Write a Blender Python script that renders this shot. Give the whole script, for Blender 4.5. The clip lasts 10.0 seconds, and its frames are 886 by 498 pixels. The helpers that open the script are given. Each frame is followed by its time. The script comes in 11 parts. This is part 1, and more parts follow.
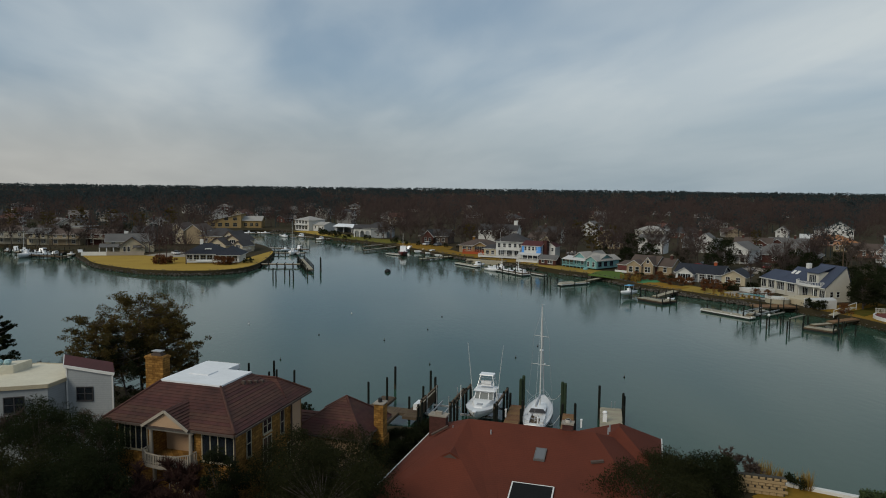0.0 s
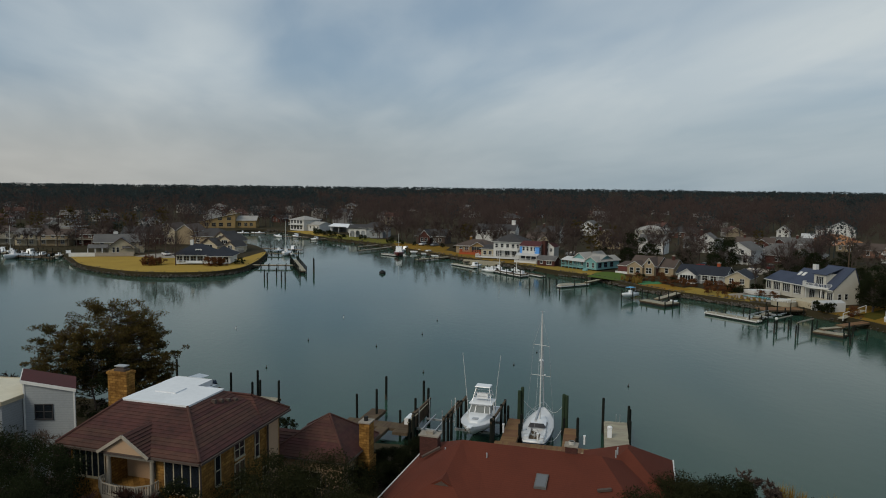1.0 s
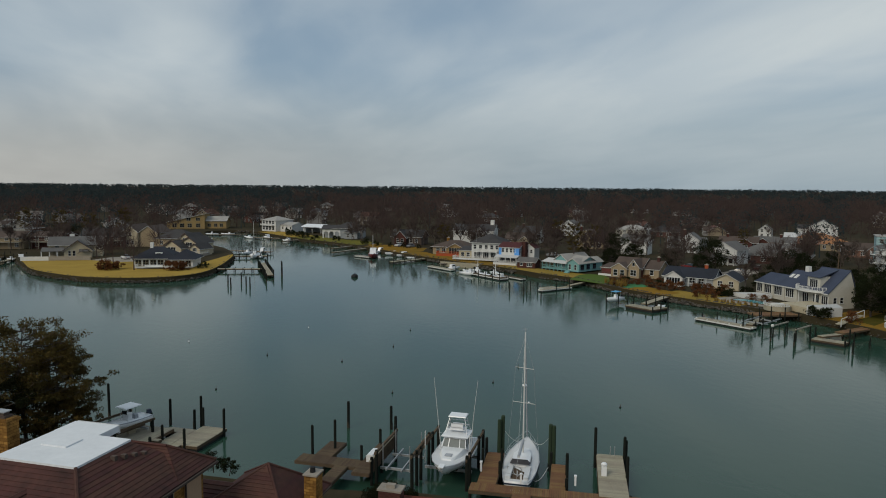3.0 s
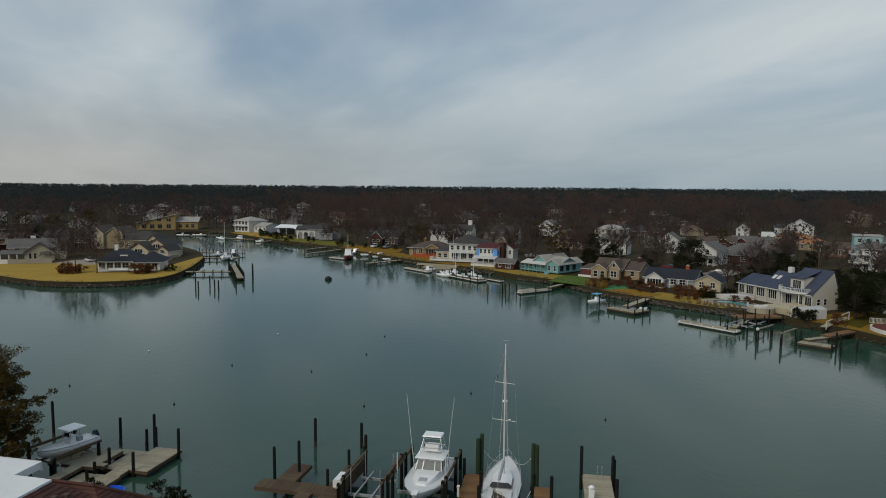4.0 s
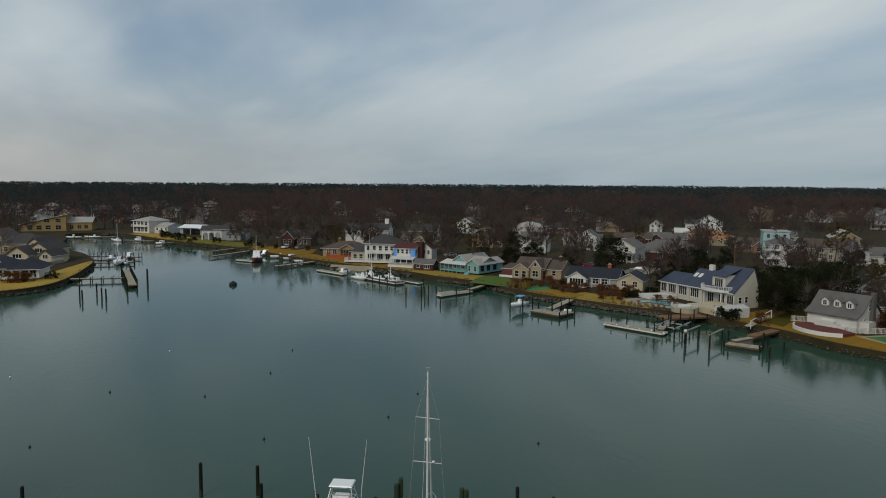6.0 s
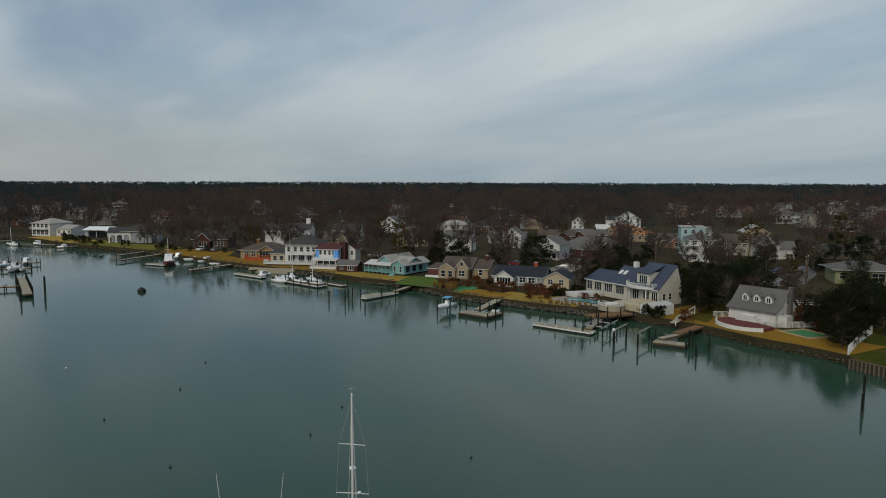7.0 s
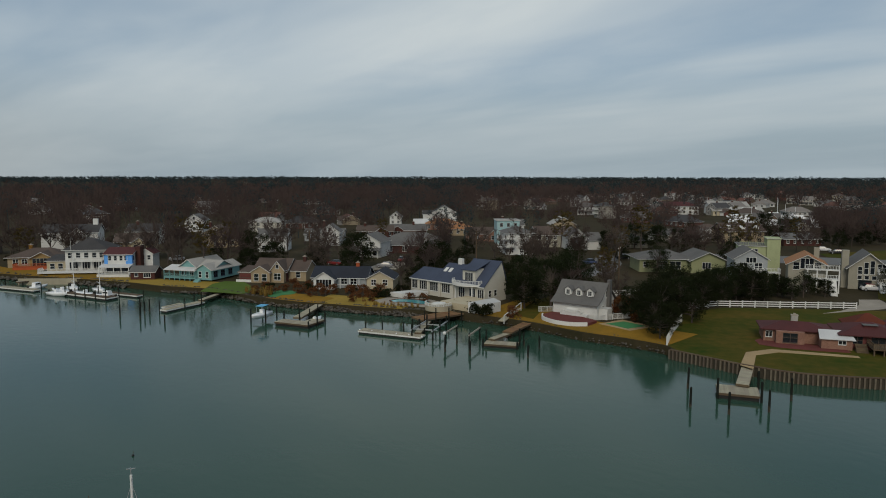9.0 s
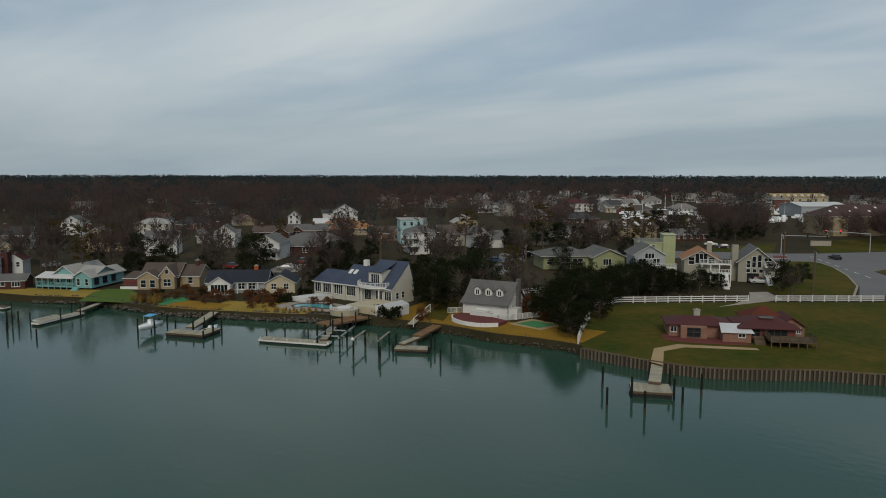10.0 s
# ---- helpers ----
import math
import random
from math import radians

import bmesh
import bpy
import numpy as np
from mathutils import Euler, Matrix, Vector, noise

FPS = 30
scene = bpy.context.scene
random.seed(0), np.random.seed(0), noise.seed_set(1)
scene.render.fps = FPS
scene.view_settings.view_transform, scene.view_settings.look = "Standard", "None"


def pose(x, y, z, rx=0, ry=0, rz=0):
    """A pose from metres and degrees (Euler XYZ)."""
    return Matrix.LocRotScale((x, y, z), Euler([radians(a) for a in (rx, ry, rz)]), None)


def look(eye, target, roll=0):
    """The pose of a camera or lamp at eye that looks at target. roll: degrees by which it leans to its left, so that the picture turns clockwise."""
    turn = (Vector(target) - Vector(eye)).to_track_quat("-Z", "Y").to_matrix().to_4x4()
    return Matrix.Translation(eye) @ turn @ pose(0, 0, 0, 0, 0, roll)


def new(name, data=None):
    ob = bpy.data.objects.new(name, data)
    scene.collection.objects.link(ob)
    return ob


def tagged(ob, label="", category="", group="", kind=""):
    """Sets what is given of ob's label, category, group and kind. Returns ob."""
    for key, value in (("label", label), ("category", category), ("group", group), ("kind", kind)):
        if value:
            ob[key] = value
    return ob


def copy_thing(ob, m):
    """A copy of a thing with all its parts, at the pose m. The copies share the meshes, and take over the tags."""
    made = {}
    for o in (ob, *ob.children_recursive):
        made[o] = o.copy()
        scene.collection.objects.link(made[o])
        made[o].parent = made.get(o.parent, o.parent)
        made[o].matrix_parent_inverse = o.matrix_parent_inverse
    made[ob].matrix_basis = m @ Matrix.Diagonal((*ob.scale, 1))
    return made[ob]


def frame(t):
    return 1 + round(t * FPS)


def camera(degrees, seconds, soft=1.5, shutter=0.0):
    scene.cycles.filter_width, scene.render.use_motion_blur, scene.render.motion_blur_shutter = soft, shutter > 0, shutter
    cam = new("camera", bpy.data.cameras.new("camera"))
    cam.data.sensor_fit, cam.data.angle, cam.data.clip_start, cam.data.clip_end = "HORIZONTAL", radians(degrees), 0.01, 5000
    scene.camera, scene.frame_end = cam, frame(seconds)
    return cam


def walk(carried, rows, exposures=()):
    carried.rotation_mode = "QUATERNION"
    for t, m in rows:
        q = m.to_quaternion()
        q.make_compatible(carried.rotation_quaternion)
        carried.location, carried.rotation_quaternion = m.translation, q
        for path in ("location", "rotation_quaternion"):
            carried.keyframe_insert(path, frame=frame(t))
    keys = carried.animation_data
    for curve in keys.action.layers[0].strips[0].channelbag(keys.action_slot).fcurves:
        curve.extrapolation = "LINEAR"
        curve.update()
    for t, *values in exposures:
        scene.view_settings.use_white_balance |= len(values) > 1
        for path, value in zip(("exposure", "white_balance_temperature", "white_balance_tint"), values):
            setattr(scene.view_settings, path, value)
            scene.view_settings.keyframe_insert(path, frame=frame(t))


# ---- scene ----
cam = camera(65.5, 10.0, soft=1.0)
PATH = [
    (0, (6.348, -4.639, 26.537), (6.73, -2.684, 26.357), 0.7),
    (0.5, (7.054, -2.214, 26.522), (7.439, -0.26, 26.341), 0.7),
    (1, (7.837, 0.327, 26.501), (8.225, 2.28, 26.319), 0.66),
    (1.5, (8.552, 2.757, 26.481), (8.949, 4.708, 26.299), 0.63),
    (2, (9.372, 5.268, 26.483), (9.78, 7.217, 26.3), 0.6),
    (2.5, (10.105, 7.62, 26.486), (10.528, 9.566, 26.302), 0.57),
    (4, (12.444, 14.987, 26.484), (12.953, 16.912, 26.299), 0.5),
    (4.5, (13.189, 17.361, 26.493), (13.728, 19.278, 26.307), 0.5),
    (5, (14.004, 19.795, 26.508), (14.581, 21.7, 26.32), 0.5),
    (5.5, (14.785, 22.048, 26.489), (15.429, 23.932, 26.299), 0.5),
    (7, (17.354, 28.531, 26.673), (18.288, 30.289, 26.476), 0.2),
    (7.5, (18.316, 30.632, 26.73), (19.342, 32.336, 26.529), 0.15),
    (8, (19.471, 32.785, 26.842), (20.611, 34.415, 26.636), 0.1),
    (8.5, (20.614, 34.951, 26.871), (21.862, 36.499, 26.66), 0.1),
    (9, (21.964, 37.222, 26.894), (23.328, 38.669, 26.681), 0.1),
    (9.5, (23.132, 39.325, 26.855), (24.591, 40.676, 26.639), 0.1),
    (10, (24.26, 41.247, 26.825), (25.82, 42.479, 26.608), 0.1),
]
walk(cam, [(t, look(eye, target, roll)) for t, eye, target, roll in PATH])


# ---- sky and sun ----
def build_world():
    world = bpy.data.worlds.new("overcast_sky")
    scene.world = world
    world.use_nodes = True
    nt = world.node_tree
    N, Lk = nt.nodes, nt.links
    N.clear()
    out, bg = N.new("ShaderNodeOutputWorld"), N.new("ShaderNodeBackground")
    bg.inputs["Strength"].default_value = 0.093
    sky = N.new("ShaderNodeTexSky")
    sky.sky_type, sky.sun_disc = "NISHITA", False
    sky.sun_elevation, sky.sun_rotation = radians(32), radians(234)
    sky.air_density, sky.dust_density, sky.ozone_density = 1.0, 1.5, 2.0
    tc, sep = N.new("ShaderNodeTexCoord"), N.new("ShaderNodeSeparateXYZ")
    Lk.new(tc.outputs["Generated"], sep.inputs[0])

    def math_node(op, a, b=None, clamp=False):
        m = N.new("ShaderNodeMath")
        m.operation, m.use_clamp = op, clamp
        for k, v in enumerate((a, b)):
            if v is None:
                continue
            if isinstance(v, (int, float)):
                m.inputs[k].default_value = v
            else:
                Lk.new(v, m.inputs[k])
        return m.outputs[0]

    up = math_node("MAXIMUM", sep.outputs[2], 0.0)
    deep = math_node("ADD", up, 0.16)
    comb = N.new("ShaderNodeCombineXYZ")
    Lk.new(math_node("DIVIDE", sep.outputs[0], deep), comb.inputs[0])
    Lk.new(math_node("DIVIDE", sep.outputs[1], deep), comb.inputs[1])

    def clouds(scale, rot, stretch, detail, lo, hi, off):
        mp = N.new("ShaderNodeMapping")
        mp.inputs["Location"].default_value = off
        mp.inputs["Rotation"].default_value = (0, 0, radians(rot))
        mp.inputs["Scale"].default_value = stretch
        Lk.new(comb.outputs[0], mp.inputs[0])
        nz = N.new("ShaderNodeTexNoise")
        nz.inputs["Scale"].default_value = scale
        nz.inputs["Detail"].default_value = detail
        nz.inputs["Roughness"].default_value = 0.52
        nz.inputs["Distortion"].default_value = 0.35
        Lk.new(mp.outputs[0], nz.inputs["Vector"])
        mr = N.new("ShaderNodeMapRange")
        mr.interpolation_type = "SMOOTHSTEP"
        mr.inputs["From Min"].default_value, mr.inputs["From Max"].default_value = lo, hi
        Lk.new(nz.outputs["Fac"], mr.inputs["Value"])
        return mr.outputs[0]

    broad = clouds(0.62, 38, (1.0, 0.45, 1), 4, 0.36, 0.64, (3.1, 0.4, 0))
    streak = clouds(2.0, 52, (1.0, 0.5, 1), 9, 0.32, 0.72, (1.7, 5.2, 0))
    veil = math_node("ADD", math_node("MULTIPLY", streak, 0.24), 0.08)
    aim = N.new("ShaderNodeVectorMath")
    aim.operation = "DOT_PRODUCT"
    aim.inputs[1].default_value = (0.74, 0.62, 0.25)
    Lk.new(tc.outputs["Generated"], aim.inputs[0])
    sheet = N.new("ShaderNodeMapRange")
    sheet.interpolation_type = "SMOOTHSTEP"
    sheet.inputs["From Min"].default_value, sheet.inputs["From Max"].default_value = 0.90, 0.99
    Lk.new(aim.outputs["Value"], sheet.inputs["Value"])
    cover = math_node("ADD", math_node("MULTIPLY", broad, 0.58), math_node("ADD", veil, math_node("MULTIPLY", sheet.outputs[0], 0.17)), True)

    def mix(fac, a, b):
        m = N.new("ShaderNodeMix")
        m.data_type = "RGBA"
        for sock, v in ((m.inputs["Factor"], fac), (m.inputs["A"], a), (m.inputs["B"], b)):
            if isinstance(v, tuple):
                sock.default_value = (*v, 1)
            elif isinstance(v, (int, float)):
                sock.default_value = v
            else:
                Lk.new(v, sock)
        return m.outputs["Result"]

    thin = mix(0.72, sky.outputs[0], SKY_BLUE)
    body = mix(cover, thin, SKY_CLOUD)
    low = N.new("ShaderNodeMapRange")
    low.interpolation_type = "SMOOTHSTEP"
    low.inputs["From Min"].default_value, low.inputs["From Max"].default_value = 0.0, 0.17
    low.inputs["To Min"].default_value, low.inputs["To Max"].default_value = 1.0, 0.0
    Lk.new(sep.outputs[2], low.inputs["Value"])
    west = N.new("ShaderNodeMapRange")
    west.interpolation_type = "SMOOTHSTEP"
    west.inputs["From Min"].default_value, west.inputs["From Max"].default_value = 0.55, -0.45
    Lk.new(sep.outputs[0], west.inputs["Value"])
    horizon = mix(west.outputs[0], SKY_LOW, SKY_WARM)
    Lk.new(mix(math_node("MULTIPLY", low.outputs[0], 0.75), body, horizon), bg.inputs["Color"])
    Lk.new(bg.outputs[0], out.inputs[0])


SKY_BLUE, SKY_CLOUD = (2.2, 3.2, 4.2), (5.9, 6.5, 6.7)
SKY_LOW, SKY_WARM = (3.35, 4.1, 4.55), (4.65, 4.45, 4.0)
build_world()
sun = new("sun", bpy.data.lights.new("sun", "SUN"))
sun.data.energy, sun.data.angle, sun.data.color = 1.5, radians(24), (1.0, 0.91, 0.75)
sun.matrix_world = look((0, 0, 0), (0.68, 0.5, -0.62))


# ---- materials ----
def surface(name, col, col2=None, rough=0.8, big=0.35, fine=9.0, bump=0.25, metal=0.0, rnd=0.0, spec=0.3,
            rows=0.0, rowdepth=0.6, brick=None, brick_col=None, island=0.0, stretch=(1, 1, 1)):
    """A weathered surface: two scales of noise, and where wanted courses by height, masonry, or a change from piece to piece."""
    m = bpy.data.materials.new(name)
    m.use_nodes = True
    nt = m.node_tree
    N, Lk = nt.nodes, nt.links
    bs = N["Principled BSDF"]
    col2 = col2 or tuple(c * 0.62 for c in col)
    tc = N.new("ShaderNodeTexCoord")
    mp = N.new("ShaderNodeMapping")
    mp.inputs["Scale"].default_value = stretch
    Lk.new(tc.outputs["Object"], mp.inputs[0])
    vec = mp.outputs[0]

    def nz(scale, detail):
        n = N.new("ShaderNodeTexNoise")
        n.inputs["Scale"].default_value, n.inputs["Detail"].default_value = scale, detail
        n.inputs["Roughness"].default_value = 0.6
        Lk.new(vec, n.inputs["Vector"])
        return n.outputs["Fac"]

    def mth(op, a, b):
        k = N.new("ShaderNodeMath")
        k.operation = op
        for i, v in enumerate((a, b)):
            if isinstance(v, (int, float)):
                k.inputs[i].default_value = v
            elif v is not None:
                Lk.new(v, k.inputs[i])
        return k.outputs[0]

    def mix(fac, a, b, kind="MIX"):
        k = N.new("ShaderNodeMix")
        k.data_type, k.blend_type = "RGBA", kind
        for sock, v in ((k.inputs["Factor"], fac), (k.inputs["A"], a), (k.inputs["B"], b)):
            if isinstance(v, tuple):
                sock.default_value = (*v, 1)
            elif isinstance(v, (int, float)):
                sock.default_value = v
            else:
                Lk.new(v, sock)
        return k.outputs["Result"]

    a, b = nz(big, 4), nz(fine, 5)
    fac = mth("ADD", mth("MULTIPLY", a, 0.65), mth("MULTIPLY", b, 0.5))
    mr = N.new("ShaderNodeMapRange")
    mr.inputs["From Min"].default_value, mr.inputs["From Max"].default_value = 0.38, 0.78
    Lk.new(fac, mr.inputs["Value"])
    color = mix(mr.outputs[0], col, col2)
    height = b
    sep = N.new("ShaderNodeSeparateXYZ")
    Lk.new(tc.outputs["Object"], sep.inputs[0])
    if brick:
        w, h = brick
        cb = N.new("ShaderNodeCombineXYZ")
        Lk.new(mth("ADD", sep.outputs[0], sep.outputs[1]), cb.inputs[0])
        Lk.new(sep.outputs[2], cb.inputs[1])
        bt = N.new("ShaderNodeTexBrick")
        bt.inputs["Scale"].default_value = 1.0
        bt.inputs["Brick Width"].default_value, bt.inputs["Row Height"].default_value = w, h
        bt.inputs["Mortar Size"].default_value = 0.018
        bt.inputs["Color1"].default_value, bt.inputs["Color2"].default_value = (1, 1, 1, 1), (0.45, 0.4, 0.36, 1)
        bt.inputs["Mortar"].default_value = (*(brick_col or (0.7, 0.66, 0.6)), 1)
        Lk.new(cb.outputs[0], bt.inputs["Vector"])
        color = mix(0.8, color, bt.outputs["Color"], "MULTIPLY")
        height = mth("SUBTRACT", b, bt.outputs["Fac"])
    if rows:
        saw = mth("FRACT", mth("DIVIDE", sep.outputs[2], rows), None)
        height = mth("ADD", mth("MULTIPLY", b, 0.3), mth("MULTIPLY", saw, rowdepth))
        line = mth("GREATER_THAN", saw, 0.86)
        color = mix(mth("MULTIPLY", line, 0.3), color, tuple(c * 0.4 for c in col))
    if rnd:
        oi = N.new("ShaderNodeObjectInfo")
        v = mth("ADD", 1 - rnd, mth("MULTIPLY", oi.outputs["Random"], 2 * rnd))
        hv = N.new("ShaderNodeHueSaturation")
        Lk.new(v, hv.inputs["Value"])
        Lk.new(mth("ADD", 0.485, mth("MULTIPLY", oi.outputs["Random"], 0.03)), hv.inputs["Hue"])
        Lk.new(color, hv.inputs["Color"])
        color = hv.outputs[0]
    if island:
        ge = N.new("ShaderNodeNewGeometry")
        v = mth("ADD", 1 - island, mth("MULTIPLY", ge.outputs["Random Per Island"], 2 * island))
        hv = N.new("ShaderNodeHueSaturation")
        Lk.new(v, hv.inputs["Value"])
        Lk.new(mth("ADD", 0.487, mth("MULTIPLY", ge.outputs["Random Per Island"], 0.026)), hv.inputs["Hue"])
        Lk.new(color, hv.inputs["Color"])
        color = hv.outputs[0]
    Lk.new(color, bs.inputs["Base Color"])
    bs.inputs["Roughness"].default_value = rough
    bs.inputs["Metallic"].default_value = metal
    bs.inputs["Specular IOR Level"].default_value = spec
    if bump:
        bp = N.new("ShaderNodeBump")
        bp.inputs["Strength"].default_value, bp.inputs["Distance"].default_value = bump, 0.05
        Lk.new(height, bp.inputs["Height"])
        Lk.new(bp.outputs[0], bs.inputs["Normal"])
    return m


def palette(name, cols, rough=0.8, rows=0.0):
    """One siding or shingle whose colour differs from house to house."""
    m = surface(name, (0.5, 0.5, 0.5), rough=rough, rows=rows)
    N, Lk = m.node_tree.nodes, m.node_tree.links
    oi, ramp = N.new("ShaderNodeObjectInfo"), N.new("ShaderNodeValToRGB")
    ramp.color_ramp.interpolation = "CONSTANT"
    el = ramp.color_ramp.elements
    while len(el) < len(cols):
        el.new(0.5)
    for k, c in enumerate(cols):
        el[k].position, el[k].color = k / len(cols), (*c, 1)
    Lk.new(oi.outputs["Random"], ramp.inputs[0])
    bs = N["Principled BSDF"]
    old = bs.inputs["Base Color"].links[0].from_socket
    k = N.new("ShaderNodeMix")
    k.data_type, k.blend_type = "RGBA", "MULTIPLY"
    k.inputs["Factor"].default_value = 1.0
    gain = N.new("ShaderNodeMix")
    gain.data_type, gain.blend_type = "RGBA", "ADD"
    gain.inputs["Factor"].default_value = 1.0
    Lk.new(old, gain.inputs["A"])
    gain.inputs["B"].default_value = (0.45, 0.45, 0.45, 1)
    Lk.new(ramp.outputs[0], k.inputs["A"])
    Lk.new(gain.outputs["Result"], k.inputs["B"])
    Lk.new(k.outputs["Result"], bs.inputs["Base Color"])
    return m


def water_surface():
    m = bpy.data.materials.new("creek_water")
    m.use_nodes = True
    N, Lk = m.node_tree.nodes, m.node_tree.links
    bs = N["Principled BSDF"]
    bs.inputs["Base Color"].default_value = (0.024, 0.060, 0.042, 1)
    bs.inputs["Roughness"].default_value = 0.06
    bs.inputs["IOR"].default_value = 1.33
    tc = N.new("ShaderNodeTexCoord")
    last = None
    for scale, detail, strength, dist, st in ((0.9, 3, 0.5, 0.028, (1, 0.6, 1)), (0.06, 4, 0.25, 0.12, (1, 0.5, 1)), (3.2, 2, 0.2, 0.010, (1, 1, 1))):
        mp, n, b = N.new("ShaderNodeMapping"), N.new("ShaderNodeTexNoise"), N.new("ShaderNodeBump")
        mp.inputs["Scale"].default_value = st
        mp.inputs["Rotation"].default_value = (0, 0, 0.5)
        n.inputs["Scale"].default_value, n.inputs["Detail"].default_value = scale, detail
        b.inputs["Strength"].default_value, b.inputs["Distance"].default_value = strength, dist
        Lk.new(tc.outputs["Object"], mp.inputs[0])
        Lk.new(mp.outputs[0], n.inputs["Vector"])
        Lk.new(n.outputs["Fac"], b.inputs["Height"])
        if last:
            Lk.new(last, b.inputs["Normal"])
        last = b.outputs[0]
    Lk.new(last, bs.inputs["Normal"])
    wide, ramp = N.new("ShaderNodeTexNoise"), N.new("ShaderNodeMapRange")
    wide.inputs["Scale"].default_value, wide.inputs["Detail"].default_value = 0.018, 4
    ramp.inputs["From Min"].default_value, ramp.inputs["From Max"].default_value = 0.35, 0.65
    ramp.inputs["To Min"].default_value, ramp.inputs["To Max"].default_value = 0.05, 0.13
    Lk.new(tc.outputs["Object"], wide.inputs["Vector"])
    Lk.new(wide.outputs["Fac"], ramp.inputs["Value"])
    Lk.new(ramp.outputs[0], bs.inputs["Roughness"])
    return m


def glass_pane(name, col=(0.012, 0.016, 0.02)):
    m = bpy.data.materials.new(name)
    m.use_nodes = True
    bs = m.node_tree.nodes["Principled BSDF"]
    bs.inputs["Base Color"].default_value = (*col, 1)
    bs.inputs["Roughness"].default_value = 0.05
    bs.inputs["Specular IOR Level"].default_value = 0.6
    return m


WATER = water_surface()
GLASS = glass_pane("window_glass")
EARTH = surface("leaf_litter_ground", (0.056, 0.043, 0.026), (0.030, 0.028, 0.015), 0.95, 0.05, 1.2, 0.4, spec=0.05)
STRAW = surface("dormant_yellow_lawn", (0.38, 0.255, 0.055), (0.26, 0.175, 0.04), 0.95, 0.12, 3.0, 0.3, spec=0.05)
OLIVELAWN = surface("olive_gold_winter_lawn", (0.31, 0.205, 0.045), (0.17, 0.13, 0.03), 0.95, 0.12, 1.4, 0.3, spec=0.05)
TANLAWN = surface("brown_winter_lawn", (0.27, 0.145, 0.020), (0.13, 0.090, 0.018), 0.95, 0.15, 2.5, 0.3, spec=0.05)
GREEN = surface("green_lawn", (0.022, 0.044, 0.005), (0.098, 0.066, 0.014), 0.95, 0.07, 0.6, 0.3, spec=0.05)
VIVID = surface("bright_green_lawn", (0.070, 0.115, 0.008), (0.05, 0.09, 0.008), 0.95, 0.2, 3.0, 0.3)
TURF = surface("artificial_green_mat", (0.05, 0.20, 0.075), (0.035, 0.15, 0.055), 0.9, 0.5, 6.0, 0.1)
ASPHALT = surface("worn_asphalt", (0.15, 0.147, 0.145), (0.11, 0.108, 0.107), 0.9, 0.08, 4.0, 0.1)
CONCRETE = surface("pale_concrete", (0.32, 0.285, 0.24), (0.22, 0.195, 0.16), 0.9, 0.3, 5.0, 0.15)
BATTEN = surface("weathered_batten_timber", (0.14, 0.115, 0.085), (0.075, 0.06, 0.046), 0.9, 0.6, 6.0, 0.3, rnd=0.2)
SAND = surface("tan_path", (0.36, 0.26, 0.14), (0.27, 0.19, 0.10), 0.95, 0.3, 4.0, 0.2)
PAINT = surface("road_paint", (0.62, 0.62, 0.6), (0.5, 0.5, 0.48), 0.8, 0.5, 6, 0.05)
MUD = surface("tidal_mud", (0.045, 0.036, 0.024), (0.03, 0.026, 0.018), 0.7, 0.4, 3, 0.4)
ROCK = surface("grey_riprap_stone", (0.105, 0.094, 0.08), (0.045, 0.041, 0.035), 0.9, 0.8, 6, 0.6, island=0.35, spec=0.15)
STONE = surface("golden_stone_wall", (0.46, 0.25, 0.065), (0.16, 0.08, 0.022), 0.85, 1.1, 4, 0.8, brick=(0.5, 0.2), brick_col=(0.35, 0.28, 0.2), spec=0.15)
BRICK = surface("dark_red_brick", (0.115, 0.045, 0.036), (0.07, 0.03, 0.026), 0.9, 0.5, 8, 0.5, brick=(0.22, 0.075))
PINKBRICK = surface("pale_pink_brick", (0.33, 0.19, 0.14), (0.24, 0.13, 0.10), 0.9, 0.5, 8, 0.4, brick=(0.22, 0.075))
STUCCO = surface("beige_stucco", (0.44, 0.30, 0.19), (0.36, 0.24, 0.15), 0.9, 0.5, 10, 0.2)
TILE = surface("brown_red_roof_tile", (0.095, 0.039, 0.031), (0.034, 0.018, 0.015), 0.78, 0.3, 2.2, 0.35, island=0.07, spec=0.2)
RUST = surface("rust_red_shingles", (0.125, 0.034, 0.020), (0.085, 0.026, 0.017), 0.9, 0.25, 14, 0.35, rows=0.06, spec=0.12)
MAROON = surface("maroon_shingles", (0.085, 0.022, 0.022), (0.055, 0.018, 0.018), 0.85, 0.3, 10, 0.3, rows=0.07)
SLATE = surface("blue_grey_shingles", (0.052, 0.066, 0.105), (0.034, 0.043, 0.07), 0.75, 0.3, 8, 0.4, rows=0.12)
NAVY = surface("dark_blue_black_shingles", (0.022, 0.026, 0.038), (0.014, 0.016, 0.022), 0.8, 0.3, 8, 0.3, rows=0.1)
GREYROOF = surface("grey_shingles", (0.13, 0.125, 0.12), (0.085, 0.082, 0.08), 0.85, 0.3, 8, 0.3, rows=0.1)
DARKROOF = surface("charcoal_shingles", (0.055, 0.052, 0.052), (0.035, 0.033, 0.034), 0.85, 0.3, 8, 0.3, rows=0.1)
BROWNROOF = surface("brown_shingles", (0.10, 0.072, 0.058), (0.06, 0.045, 0.038), 0.85, 0.3, 8, 0.3, rows=0.1)
ORANGEROOF = surface("orange_tan_shingles", (0.33, 0.155, 0.065), (0.24, 0.11, 0.05), 0.85, 0.3, 8, 0.3, rows=0.1)
